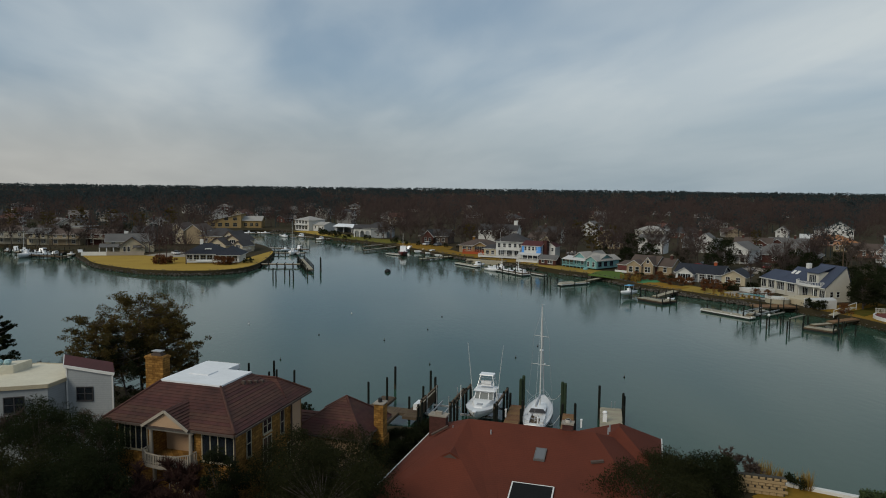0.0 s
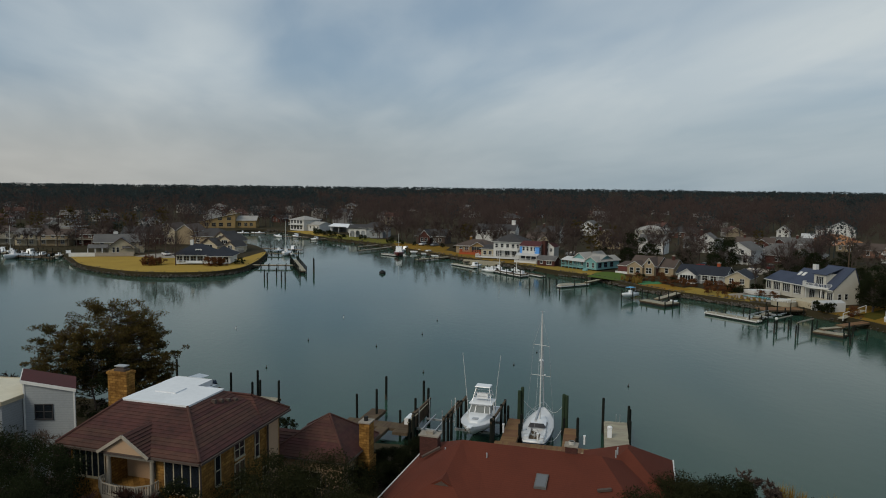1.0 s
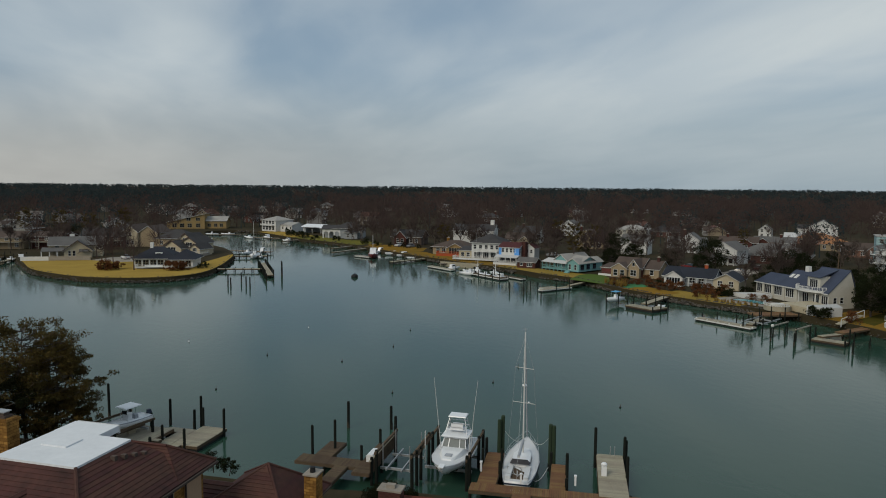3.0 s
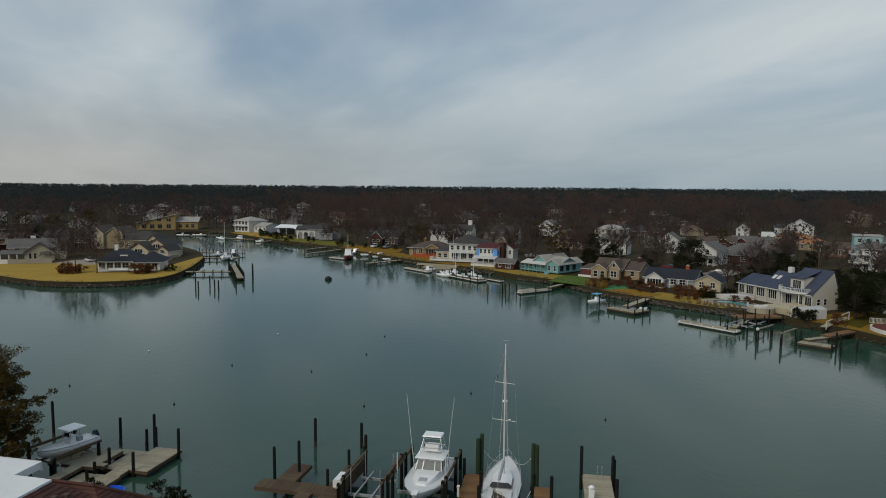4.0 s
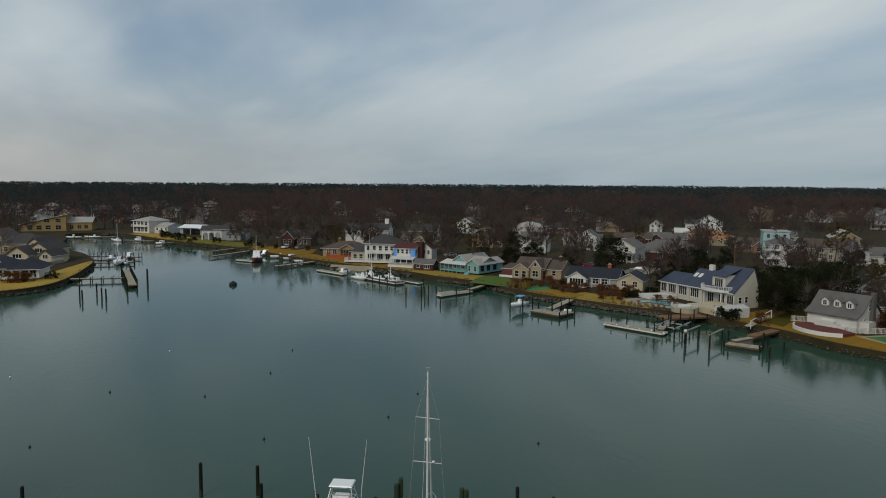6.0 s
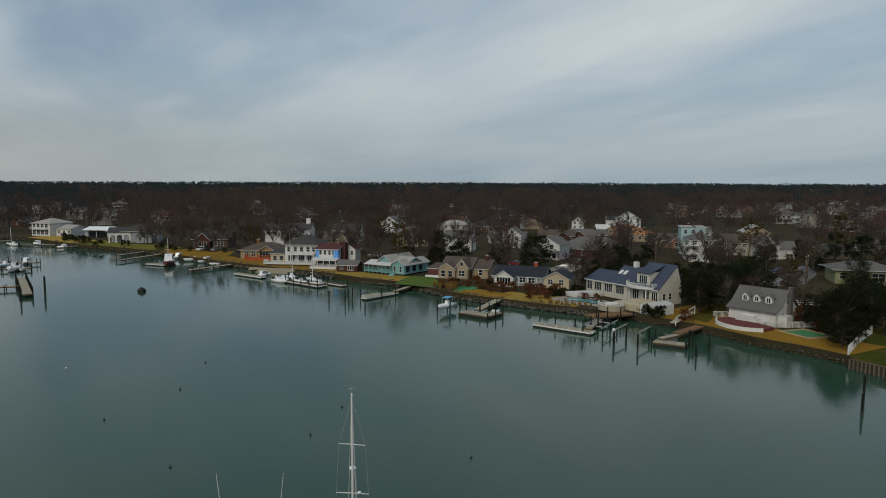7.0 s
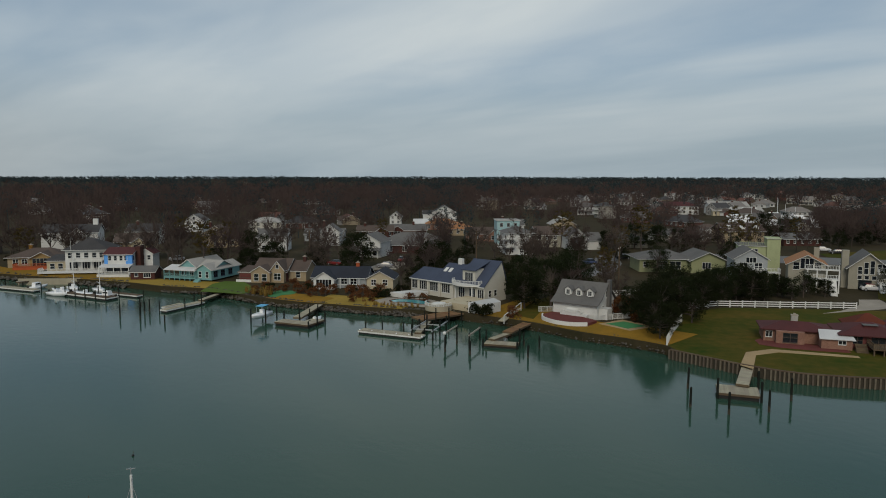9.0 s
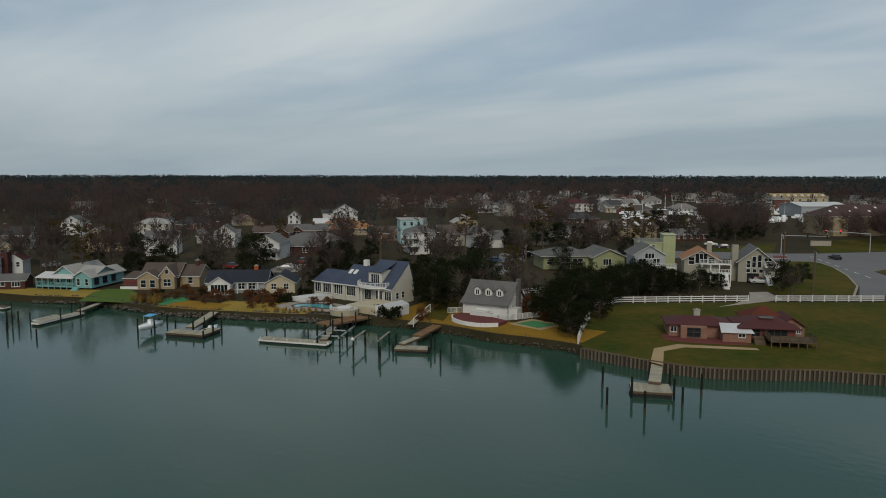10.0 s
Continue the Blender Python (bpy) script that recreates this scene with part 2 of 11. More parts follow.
WHITEROOF = surface("pale_metal_roof", (0.55, 0.55, 0.54), (0.42, 0.42, 0.42), 0.6, 0.3, 5, 0.15)
PALEROOF = surface("weathered_pale_shingles", (0.36, 0.345, 0.32), (0.25, 0.24, 0.225), 0.85, 0.3, 8, 0.3, rows=0.1)
MEMBRANE = surface("white_roof_membrane", (0.72, 0.74, 0.76), (0.62, 0.64, 0.66), 0.7, 0.5, 3, 0.05)
CREAMFLAT = surface("cream_roof_coating", (0.62, 0.58, 0.46), (0.5, 0.46, 0.36), 0.8, 0.4, 3, 0.1)
WHITE = surface("white_siding", (0.60, 0.60, 0.58), (0.48, 0.48, 0.47), 0.65, 0.4, 6, 0.25, rows=0.16)
OFFWHITE = surface("cream_white_render", (0.50, 0.48, 0.42), (0.40, 0.385, 0.335), 0.8, 0.4, 6, 0.15)
TRIM = surface("white_painted_trim", (0.64, 0.64, 0.62), (0.52, 0.52, 0.50), 0.6, 0.6, 8, 0.1)
GREYWALL = surface("pale_grey_siding", (0.32, 0.34, 0.35), (0.25, 0.27, 0.28), 0.7, 0.4, 6, 0.2, rows=0.2)
CREAM = surface("cream_siding", (0.46, 0.40, 0.28), (0.36, 0.31, 0.22), 0.7, 0.4, 6, 0.25, rows=0.16)
PALESTONE = surface("pale_cast_stone", (0.36, 0.32, 0.26), (0.25, 0.22, 0.18), 0.85, 0.6, 8, 0.2)
TAN = surface("tan_siding", (0.33, 0.26, 0.165), (0.26, 0.20, 0.125), 0.75, 0.4, 6, 0.25, rows=0.16)
CONDOROOF = surface("dark_red_brown_shingles", (0.075, 0.040, 0.036), (0.048, 0.027, 0.025), 0.85, 0.3, 8, 0.3, rows=0.1)
OCHRE = surface("ochre_wood_siding", (0.30, 0.21, 0.09), (0.21, 0.145, 0.06), 0.8, 0.4, 6, 0.25, rows=0.2)
TEAL = surface("teal_siding", (0.19, 0.37, 0.37), (0.13, 0.28, 0.285), 0.7, 0.4, 6, 0.25, rows=0.16)
PALETEAL = surface("pale_aqua_siding", (0.32, 0.47, 0.49), (0.26, 0.39, 0.41), 0.7, 0.4, 6, 0.25, rows=0.16)
LIME = surface("pale_green_siding", (0.36, 0.39, 0.22), (0.28, 0.31, 0.17), 0.7, 0.4, 6, 0.25, rows=0.16)
SAGE = surface("sage_siding", (0.27, 0.28, 0.15), (0.20, 0.215, 0.12), 0.7, 0.4, 6, 0.25, rows=0.16)
SKYBLUE = surface("bright_blue_wrap", (0.10, 0.32, 0.75), (0.08, 0.26, 0.62), 0.7, 0.6, 6, 0.1)
REDWOOD = surface("red_stained_deck", (0.40, 0.085, 0.025), (0.26, 0.055, 0.02), 0.8, 0.6, 6, 0.2)
REDPAVE = surface("red_brick_paving", (0.14, 0.035, 0.03), (0.09, 0.026, 0.022), 0.9, 0.4, 8, 0.2)
WOODNEW = surface("orange_brown_decking", (0.20, 0.105, 0.045), (0.125, 0.066, 0.03), 0.8, 0.7, 9, 0.3, island=0.14)
WOODTAN = surface("pale_weathered_decking", (0.35, 0.315, 0.235), (0.24, 0.215, 0.16), 0.85, 0.6, 9, 0.3, island=0.12)
WOODOLD = surface("grey_brown_timber", (0.12, 0.085, 0.055), (0.065, 0.047, 0.033), 0.9, 0.6, 8, 0.4, island=0.15, spec=0.15)
PILE = surface("creosoted_pile", (0.014, 0.017, 0.013), (0.008, 0.009, 0.008), 0.85, 1.2, 9, 0.5, spec=0.15)
PILEGREEN = surface("algae_green_pile", (0.028, 0.05, 0.022), (0.016, 0.026, 0.016), 0.85, 1.2, 9, 0.5)
PILECAP = surface("pale_pile_cap", (0.55, 0.53, 0.48), None, 0.7, 1, 8, 0.1)
FLOATBLACK = surface("black_dock_float", (0.02, 0.02, 0.02), None, 0.6, 1, 6, 0.1)
GELCOAT = surface("white_gelcoat", (0.78, 0.79, 0.80), (0.70, 0.71, 0.72), 0.28, 0.5, 5, 0.02, spec=0.5)
DECKWHITE = surface("white_nonskid_deck", (0.66, 0.67, 0.68), (0.58, 0.59, 0.60), 0.6, 0.8, 12, 0.1)
NAVYHULL = surface("dark_blue_hull_paint", (0.03, 0.045, 0.075), (0.02, 0.03, 0.05), 0.4, 0.6, 5, 0.05)
REDHULL = surface("dark_red_hull_paint", (0.12, 0.02, 0.02), (0.08, 0.015, 0.015), 0.4, 0.6, 5, 0.05)
ALLOY = surface("brushed_aluminium", (0.62, 0.63, 0.64), (0.5, 0.51, 0.52), 0.38, 1, 9, 0.05, metal=0.7)
GALV = surface("galvanised_steel", (0.46, 0.47, 0.48), (0.33, 0.34, 0.35), 0.5, 1, 9, 0.1, metal=0.5)
RUBBER = surface("black_rubber", (0.018, 0.018, 0.018), None, 0.7, 1, 6, 0.05)
BLUEPLASTIC = surface("blue_plastic", (0.02, 0.11, 0.62), (0.015, 0.085, 0.5), 0.4, 1, 6, 0.03)
BLUECANVAS = surface("light_blue_canvas", (0.12, 0.38, 0.62), (0.09, 0.3, 0.5), 0.8, 1, 6, 0.1)
CANVAS = surface("grey_canvas", (0.4, 0.42, 0.45), (0.3, 0.32, 0.34), 0.85, 1, 6, 0.2)
DARKCANVAS = surface("charcoal_canvas", (0.075, 0.077, 0.085), (0.05, 0.05, 0.056), 0.85, 1, 6, 0.2)
TINTED = surface("tinted_acrylic_screen", (0.15, 0.17, 0.17), (0.11, 0.125, 0.125), 0.4, 0.6, 4, 0.0)
LAMPRED = surface("red_signal_lens", (0.5, 0.02, 0.015), None, 0.3, 1, 5, 0.0)
POOL = surface("pool_lining_water", (0.07, 0.32, 0.34), (0.05, 0.25, 0.28), 0.12, 0.5, 3, 0.05, spec=0.5)
BARK = surface("grey_brown_bark", (0.085, 0.066, 0.055), (0.05, 0.04, 0.034), 0.95, 0.8, 9, 0.5)
TWIG = surface("bare_winter_twigs", (0.108, 0.078, 0.066), (0.062, 0.046, 0.041), 0.95, 0.25, 2, 0.0, rnd=0.3, spec=0.05)
WOODS = surface("far_bare_woodland", (0.094, 0.065, 0.057), (0.058, 0.043, 0.039), 0.95, 0.012, 0.2, 0.0, island=0.06, spec=0.02)
# Far pines: distance haze put into the base colour as a blue tint.
FARPINE = surface("haze_tinted_far_pine", (0.044, 0.058, 0.058), (0.030, 0.041, 0.044), 0.95, 0.012, 0.2, 0.0, island=0.10, spec=0.02)
PINELEAF = surface("pine_needles", (0.125, 0.078, 0.024), (0.042, 0.042, 0.015), 0.9, 0.30, 2.5, 0.0, island=0.35, spec=0.08)
LEAF = surface("dark_evergreen_leaves", (0.026, 0.031, 0.012), (0.012, 0.017, 0.007), 0.85, 0.4, 3, 0.0, rnd=0.2, island=0.22, spec=0.08)
OLIVE = surface("olive_evergreen_leaves", (0.036, 0.036, 0.013), (0.016, 0.019, 0.008), 0.85, 0.35, 3, 0.0, island=0.22, spec=0.08)
REDTWIG = surface("reddish_brown_twigs", (0.085, 0.045, 0.036), (0.05, 0.028, 0.024), 0.95, 0.5, 3, 0.0, island=0.2, spec=0.05)
BEACHWALL = surface("weathered_beach_siding", (0.31, 0.29, 0.235), (0.24, 0.225, 0.18), 0.75, 0.4, 6, 0.25, rows=0.16)
MAROONWALL = surface("maroon_board_siding", (0.16, 0.048, 0.042), (0.11, 0.035, 0.032), 0.8, 0.4, 6, 0.25, rows=0.18)
RUSSET = surface("russet_shrub_leaves", (0.17, 0.062, 0.022), (0.10, 0.045, 0.018), 0.9, 0.5, 4, 0.0, island=0.3)
REED = surface("yellow_ornamental_grass", (0.36, 0.23, 0.055), (0.24, 0.15, 0.04), 0.9, 0.5, 4, 0.0, island=0.3)
HOMEWALL = palette("mixed_house_siding", [(0.56, 0.56, 0.54), (0.28, 0.23, 0.16), (0.36, 0.34, 0.30), (0.13, 0.055, 0.042), (0.20, 0.20, 0.20), (0.48, 0.48, 0.47), (0.15, 0.105, 0.075), (0.26, 0.25, 0.235)], 0.75, 0.2)
HOMEROOF = palette("mixed_house_shingles", [(0.12, 0.11, 0.105), (0.09, 0.068, 0.058), (0.16, 0.15, 0.145), (0.06, 0.058, 0.06), (0.13, 0.06, 0.045), (0.2, 0.18, 0.165)], 0.85, 0.2)
CARPAINT = palette("mixed_car_paint", [(0.6, 0.6, 0.6), (0.02, 0.02, 0.025), (0.2, 0.2, 0.21), (0.05, 0.07, 0.14), (0.65, 0.65, 0.66), (0.2, 0.02, 0.02)], 0.3)


def let_light_through(m, share):
    """Leaves and twigs: part of the light passes to the far side."""
    N, Lk = m.node_tree.nodes, m.node_tree.links
    bs, out = N["Principled BSDF"], N["Material Output"]
    tr, mx = N.new("ShaderNodeBsdfTranslucent"), N.new("ShaderNodeMixShader")
    Lk.new(bs.inputs["Base Color"].links[0].from_socket, tr.inputs["Color"])
    mx.inputs[0].default_value = share
    Lk.new(bs.outputs[0], mx.inputs[1])
    Lk.new(tr.outputs[0], mx.inputs[2])
    Lk.new(mx.outputs[0], out.inputs["Surface"])


def billow(m, share):
    """Foliage seen from far off: blades of one crown take the light alike, as a rounded mass does."""
    N, Lk = m.node_tree.nodes, m.node_tree.links
    ge, sc, ad, no = N.new("ShaderNodeNewGeometry"), N.new("ShaderNodeVectorMath"), N.new("ShaderNodeVectorMath"), N.new("ShaderNodeVectorMath")
    sc.operation, ad.operation, no.operation = "SCALE", "ADD", "NORMALIZE"
    sc.inputs["Scale"].default_value = share
    ad.inputs[1].default_value = (-0.3, -0.45, 0.8)
    Lk.new(ge.outputs["Normal"], sc.inputs[0])
    Lk.new(sc.outputs[0], ad.inputs[0])
    Lk.new(ad.outputs[0], no.inputs[0])
    Lk.new(no.outputs[0], N["Principled BSDF"].inputs["Normal"])


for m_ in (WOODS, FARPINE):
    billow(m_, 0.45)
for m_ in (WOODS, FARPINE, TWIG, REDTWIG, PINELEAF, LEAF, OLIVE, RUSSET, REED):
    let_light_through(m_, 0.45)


# ---- geometry helpers ----
class Geo:
    """Vertices and faces of one mesh."""

    def __init__(self):
        self.v, self.f = [], []

    def poly(self, pts):
        n = len(self.v)
        self.v += [tuple(p) for p in pts]
        self.f.append(tuple(range(n, n + len(pts))))
        return self

    def extrude(self, pts, by):
        n, k, by = len(self.v), len(pts), Vector(by)
        self.v += [tuple(p) for p in pts] + [tuple(Vector(p) + by) for p in pts]
        self.f += [tuple(range(n, n + k)), tuple(range(n + 2 * k - 1, n + k - 1, -1))]
        self.f += [(n + i, n + (i + 1) % k, n + k + (i + 1) % k, n + k + i) for i in range(k)]
        return self

    def box(self, x0, x1, y0, y1, z0, z1):
        return self.extrude([(x0, y0, z0), (x1, y0, z0), (x1, y1, z0), (x0, y1, z0)], (0, 0, z1 - z0))

    def prism(self, pts, z0, z1):
        return self.extrude([(x, y, z0) for x, y in pts], (0, 0, z1 - z0))

    def beam(self, p, q, w, h):
        """A bar of that width and height between two points."""
        p, q = Vector(p), Vector(q)
        d = (q - p).normalized()
        s = d.cross(Vector((0, 0, 1)))
        s = s.normalized() if s.length > 1e-4 else Vector((1, 0, 0))
        t = s.cross(d)
        s, t = s * w / 2, t * h / 2
        return self.extrude([p - s - t, p + s - t, p + s + t, p - s + t], q - p)

    def tube(self, p, q, r0, r1=None, n=6):
        p, q = Vector(p), Vector(q)
        r1 = r0 if r1 is None else r1
        d = q - p
        if d.length < 1e-6:
            return self
        d.normalize()
        s = d.orthogonal().normalized()
        t = d.cross(s)
        base = len(self.v)
        for c, r in ((p, r0), (q, r1)):
            for i in range(n):
                a = 2 * math.pi * i / n
                self.v.append(tuple(c + (s * math.cos(a) + t * math.sin(a)) * r))
        self.f += [(base + i, base + (i + 1) % n, base + n + (i + 1) % n, base + n + i) for i in range(n)]
        self.f += [tuple(range(base + n - 1, base - 1, -1)), tuple(range(base + n, base + 2 * n))]
        return self

    def loft(self, rings, caps=True):
        base, k = len(self.v), len(rings[0])
        for r in rings:
            self.v += [tuple(p) for p in r]
        for j in range(len(rings) - 1):
            a, b = base + j * k, base + (j + 1) * k
            self.f += [(a + i, a + (i + 1) % k, b + (i + 1) % k, b + i) for i in range(k)]
        if caps:
            self.f += [tuple(range(base + k - 1, base - 1, -1)), tuple(range(base + (len(rings) - 1) * k, base + len(rings) * k))]
        return self

    def slab(self, polys, thick):
        """A sheet of roof planes with thickness below it."""
        key = lambda p: tuple(round(c, 3) for c in p)  # noqa: E731
        verts, edges, base = {}, {}, len(self.v)
        order = []
        for pl in polys:
            for p in pl:
                if key(p) not in verts:
                    verts[key(p)] = len(order)
                    order.append(p)
        n = len(order)
        self.v += [tuple(p) for p in order] + [(p[0], p[1], p[2] - thick) for p in order]
        for pl in polys:
            ids = [verts[key(p)] for p in pl]
            self.f.append(tuple(base + i for i in ids))
            self.f.append(tuple(base + n + i for i in reversed(ids)))
            for a, b in zip(ids, ids[1:] + ids[:1]):
                edges[(a, b)] = True
        for a, b in edges:
            if (b, a) not in edges:
                self.f.append((base + a, base + n + a, base + n + b, base + b))
        return self

    def ball(self, c, rx, ry, rz, n=8, m=5):
        rings = []
        for j in range(1, m):
            a = math.pi * j / m
            rings.append([(c[0] + rx * math.sin(a) * math.cos(2 * math.pi * i / n), c[1] + ry * math.sin(a) * math.sin(2 * math.pi * i / n),
                           c[2] - rz * math.cos(a)) for i in range(n)])
        return self.loft(rings)


def mesh_of(name, geo, material, smooth=False):
    me = bpy.data.meshes.new(name)
    me.from_pydata(geo.v, [], geo.f)
    me.materials.append(material)
    if len(geo.f) < 6000:
        bm = bmesh.new()
        bm.from_mesh(me)
        bmesh.ops.recalc_face_normals(bm, faces=bm.faces)
        bm.to_mesh(me)
        bm.free()
    if smooth:
        me.polygons.foreach_set("use_smooth", [True] * len(me.polygons))
    me.update()
    return me


def part(name, geo, material, parent, label="", smooth=False):
    """One mesh under a thing or a part."""
    ob = new(name, geo if isinstance(geo, bpy.types.Mesh) else mesh_of(name, geo, material, smooth))
    ob.parent = parent
    return tagged(ob, label)


def thing(name, x, y, z, yaw, label, category, group="", kind=""):
    ob = new(name)
    ob.empty_display_size = 0.3
    ob.matrix_basis = pose(x, y, z, 0, 0, yaw)
    return tagged(ob, label, category, group, kind)


def solid(name, geo, material, label, category, group="", kind="", m=None, smooth=False):
    """A thing that is one mesh."""
    ob = new(name, mesh_of(name, geo, material, smooth))
    if m:
        ob.matrix_basis = m
    return tagged(ob, label, category, group, kind)


def smooth_line(pts, steps=4, wobble=0.0):
    """A Catmull-Rom line through plan points."""
    out = []
    for i in range(len(pts) - 1):
        p0, p1, p2, p3 = (Vector(pts[max(0, min(len(pts) - 1, i + k))]) for k in (-1, 0, 1, 2))
        for s in range(steps):
            t = s / steps
            q = 0.5 * (2 * p1 + (p2 - p0) * t + (2 * p0 - 5 * p1 + 4 * p2 - p3) * t * t + (3 * p1 - p0 - 3 * p2 + p3) * t**3)
            w = noise.noise(Vector((q.x * 0.3, q.y * 0.3, 1.7))) * wobble
            out.append((q.x + w, q.y + w * 0.6))
    return out + [tuple(pts[-1])]


def inside(x, y, pts):
    hit, j = False, len(pts) - 1
    for i, (xi, yi) in enumerate(pts):
        xj, yj = pts[j]
        if (yi > y) != (yj > y) and x < (xj - xi) * (y - yi) / (yj - yi) + xi:
            hit = not hit
        j = i
    return hit


def land_mesh(pts, top, bottom):
    bm = bmesh.new()
    vs = [bm.verts.new((x, y, top)) for x, y in pts]
    face = bm.faces.new(vs)
    ext = bmesh.ops.extrude_face_region(bm, geom=[face])
    low = [g for g in ext["geom"] if isinstance(g, bmesh.types.BMVert)]
    bmesh.ops.translate(bm, vec=(0, 0, bottom - top), verts=low)
    bmesh.ops.triangulate(bm, faces=[f for f in bm.faces if len(f.verts) > 4])
    bmesh.ops.recalc_face_normals(bm, faces=bm.faces)
    return bm


def land(name, pts, top, bottom, material, label):
    me = bpy.data.meshes.new(name)
    bm = land_mesh(pts, top, bottom)
    bm.to_mesh(me)
    bm.free()
    me.materials.append(material)
    return tagged(new(name, me), label, "ground", kind="structure")


# ---- water and land ----
BAY = 1.4   # height of the land over the water
solid("water", Geo().poly([(-4700, -900, 0), (4700, -900, 0), (4700, 4700, 0), (-4700, 4700, 0)]), WATER,
                   "calm dark green tidal creek water with faint ripples", "water", kind="structure")
seabed = solid("seabed", Geo().poly([(-4700, -900, -3), (4700, -900, -3), (4700, 4700, -3), (-4700, 4700, -3)]), MUD,
               "dark muddy creek bed under the water", "ground", kind="structure")
west_bank = [(-4600, 420), (-900, 330), (-300, 345), (-190, 330), (-140, 312), (-115, 299), (-100, 286), (-87, 275), (-79, 270)]
point_bank = [(-75, 260), (-68.5, 246), (-61, 229), (-52, 217.5), (-42, 208.5), (-33, 204.8), (-25.5, 203.8), (-18, 205.5), (-12, 212.5),
              (-8.7, 227), (-7, 247), (-7, 265), (-12, 289), (-23, 318), (-26, 360), (-29, 387)]
inlet_bank = [(-15, 394), (-3, 380), (10, 350), (20, 328), (32, 310), (42, 289), (49, 270), (56, 251.5), (66, 231), (73, 218), (78.7, 206.5)]
east_bank = [(82.3, 196), (88.8, 184), (91, 170), (94.5, 158), (98.5, 150), (103.5, 140), (108.3, 132), (111, 126.5), (113, 119), (114.3, 112),
             (114.3, 102), (115.8, 95), (116.2, 88)]
right_bank = [(114.4, 86.5), (114.2, 80), (114.2, 75), (115.4, 69), (119, 63), (123.4, 57), (126.5, 50), (134, 36), (148, 8), (166, -60), (190, -300), (230, -850)]
FARSHORE = smooth_line(west_bank + point_bank + inlet_bank + east_bank + right_bank[:1], 4, 0.5) + smooth_line(right_bank, 4)[1:]
FARLAND = FARSHORE + [(4600, -850), (4600, 4600), (-4600, 4600)]
land("ground", FARLAND, BAY, -3.2, EARTH, "wide flat land with leaf litter reaching the horizon")
near_bank = [(-4600, 150), (-2400, 140), (-1200, 130), (-600, 120), (-300, 112), (-160, 104), (-90, 97), (-55, 93), (-35, 90), (-20, 85.5), (-7.5, 77), (4, 69.5), (13, 65), (21, 62.5), (29, 58.5), (38, 52), (45, 46.2), (51, 41),
             (62, 31), (82, 4), (100, -60), (116, -300), (130, -850)]
NEARSHORE = smooth_line(near_bank, 4, 0.3)
NEARZ = 1.8
land("ground_near", NEARSHORE + [(-4600, -850)], NEARZ, -3.2, EARTH, "wooded waterfront ground under the near houses")


# ---- buildings: helpers ----
OBST = []   # plan circles that trees keep clear of
window_meshes = {}


def roof_planes(kind, x0, x1, y0, y1, z, rise, over):
    """The planes of a roof over a rectangle whose walls end at height z."""
    X0, X1, Y0, Y1 = x0 - over, x1 + over, y0 - over, y1 + over
    w, d = X1 - X0, Y1 - Y0
    top = z + rise
    if kind == "gable_x":
        ym = (Y0 + Y1) / 2
        drop = rise * over / ((y1 - y0) / 2)
        e = z - drop
        return [[(X0, Y0, e), (X1, Y0, e), (X1, ym, top), (X0, ym, top)], [(X1, Y1, e), (X0, Y1, e), (X0, ym, top), (X1, ym, top)]]
    if kind == "gable_y":
        xm = (X0 + X1) / 2
        e = z - rise * over / ((x1 - x0) / 2)
        return [[(X0, Y1, e), (X0, Y0, e), (xm, Y0, top), (xm, Y1, top)], [(X1, Y0, e), (X1, Y1, e), (xm, Y1, top), (xm, Y0, top)]]
    if kind == "hip":
        if w >= d:
            a, b, m = X0 + d / 2, X1 - d / 2, (Y0 + Y1) / 2
            P, Q = (a, m, top), (b, m, top)
            return [[(X0, Y0, z), (X1, Y0, z), Q, P], [(X1, Y0, z), (X1, Y1, z), Q], [(X1, Y1, z), (X0, Y1, z), P, Q], [(X0, Y1, z), (X0, Y0, z), P]]
        a, b, m = Y0 + w / 2, Y1 - w / 2, (X0 + X1) / 2
        P, Q = (m, a, top), (m, b, top)
        return [[(X0, Y0, z), (X1, Y0, z), P], [(X1, Y0, z), (X1, Y1, z), Q, P], [(X1, Y1, z), (X0, Y1, z), Q], [(X0, Y1, z), (X0, Y0, z), P, Q]]
    if kind == "shed_f":
        return [[(X0, Y0, z), (X1, Y0, z), (X1, Y1, top), (X0, Y1, top)]]
    if kind == "shed_b":
        return [[(X0, Y0, top), (X1, Y0, top), (X1, Y1, z), (X0, Y1, z)]]
    if kind == "shed_r":
        return [[(X0, Y0, top), (X1, Y0, z), (X1, Y1, z), (X0, Y1, top)]]
    if kind == "shed_l":
        return [[(X0, Y0, z), (X1, Y0, top), (X1, Y1, top), (X0, Y1, z)]]
    return [[(X0, Y0, z + rise), (X1, Y0, z + rise), (X1, Y1, z + rise), (X0, Y1, z + rise)]]


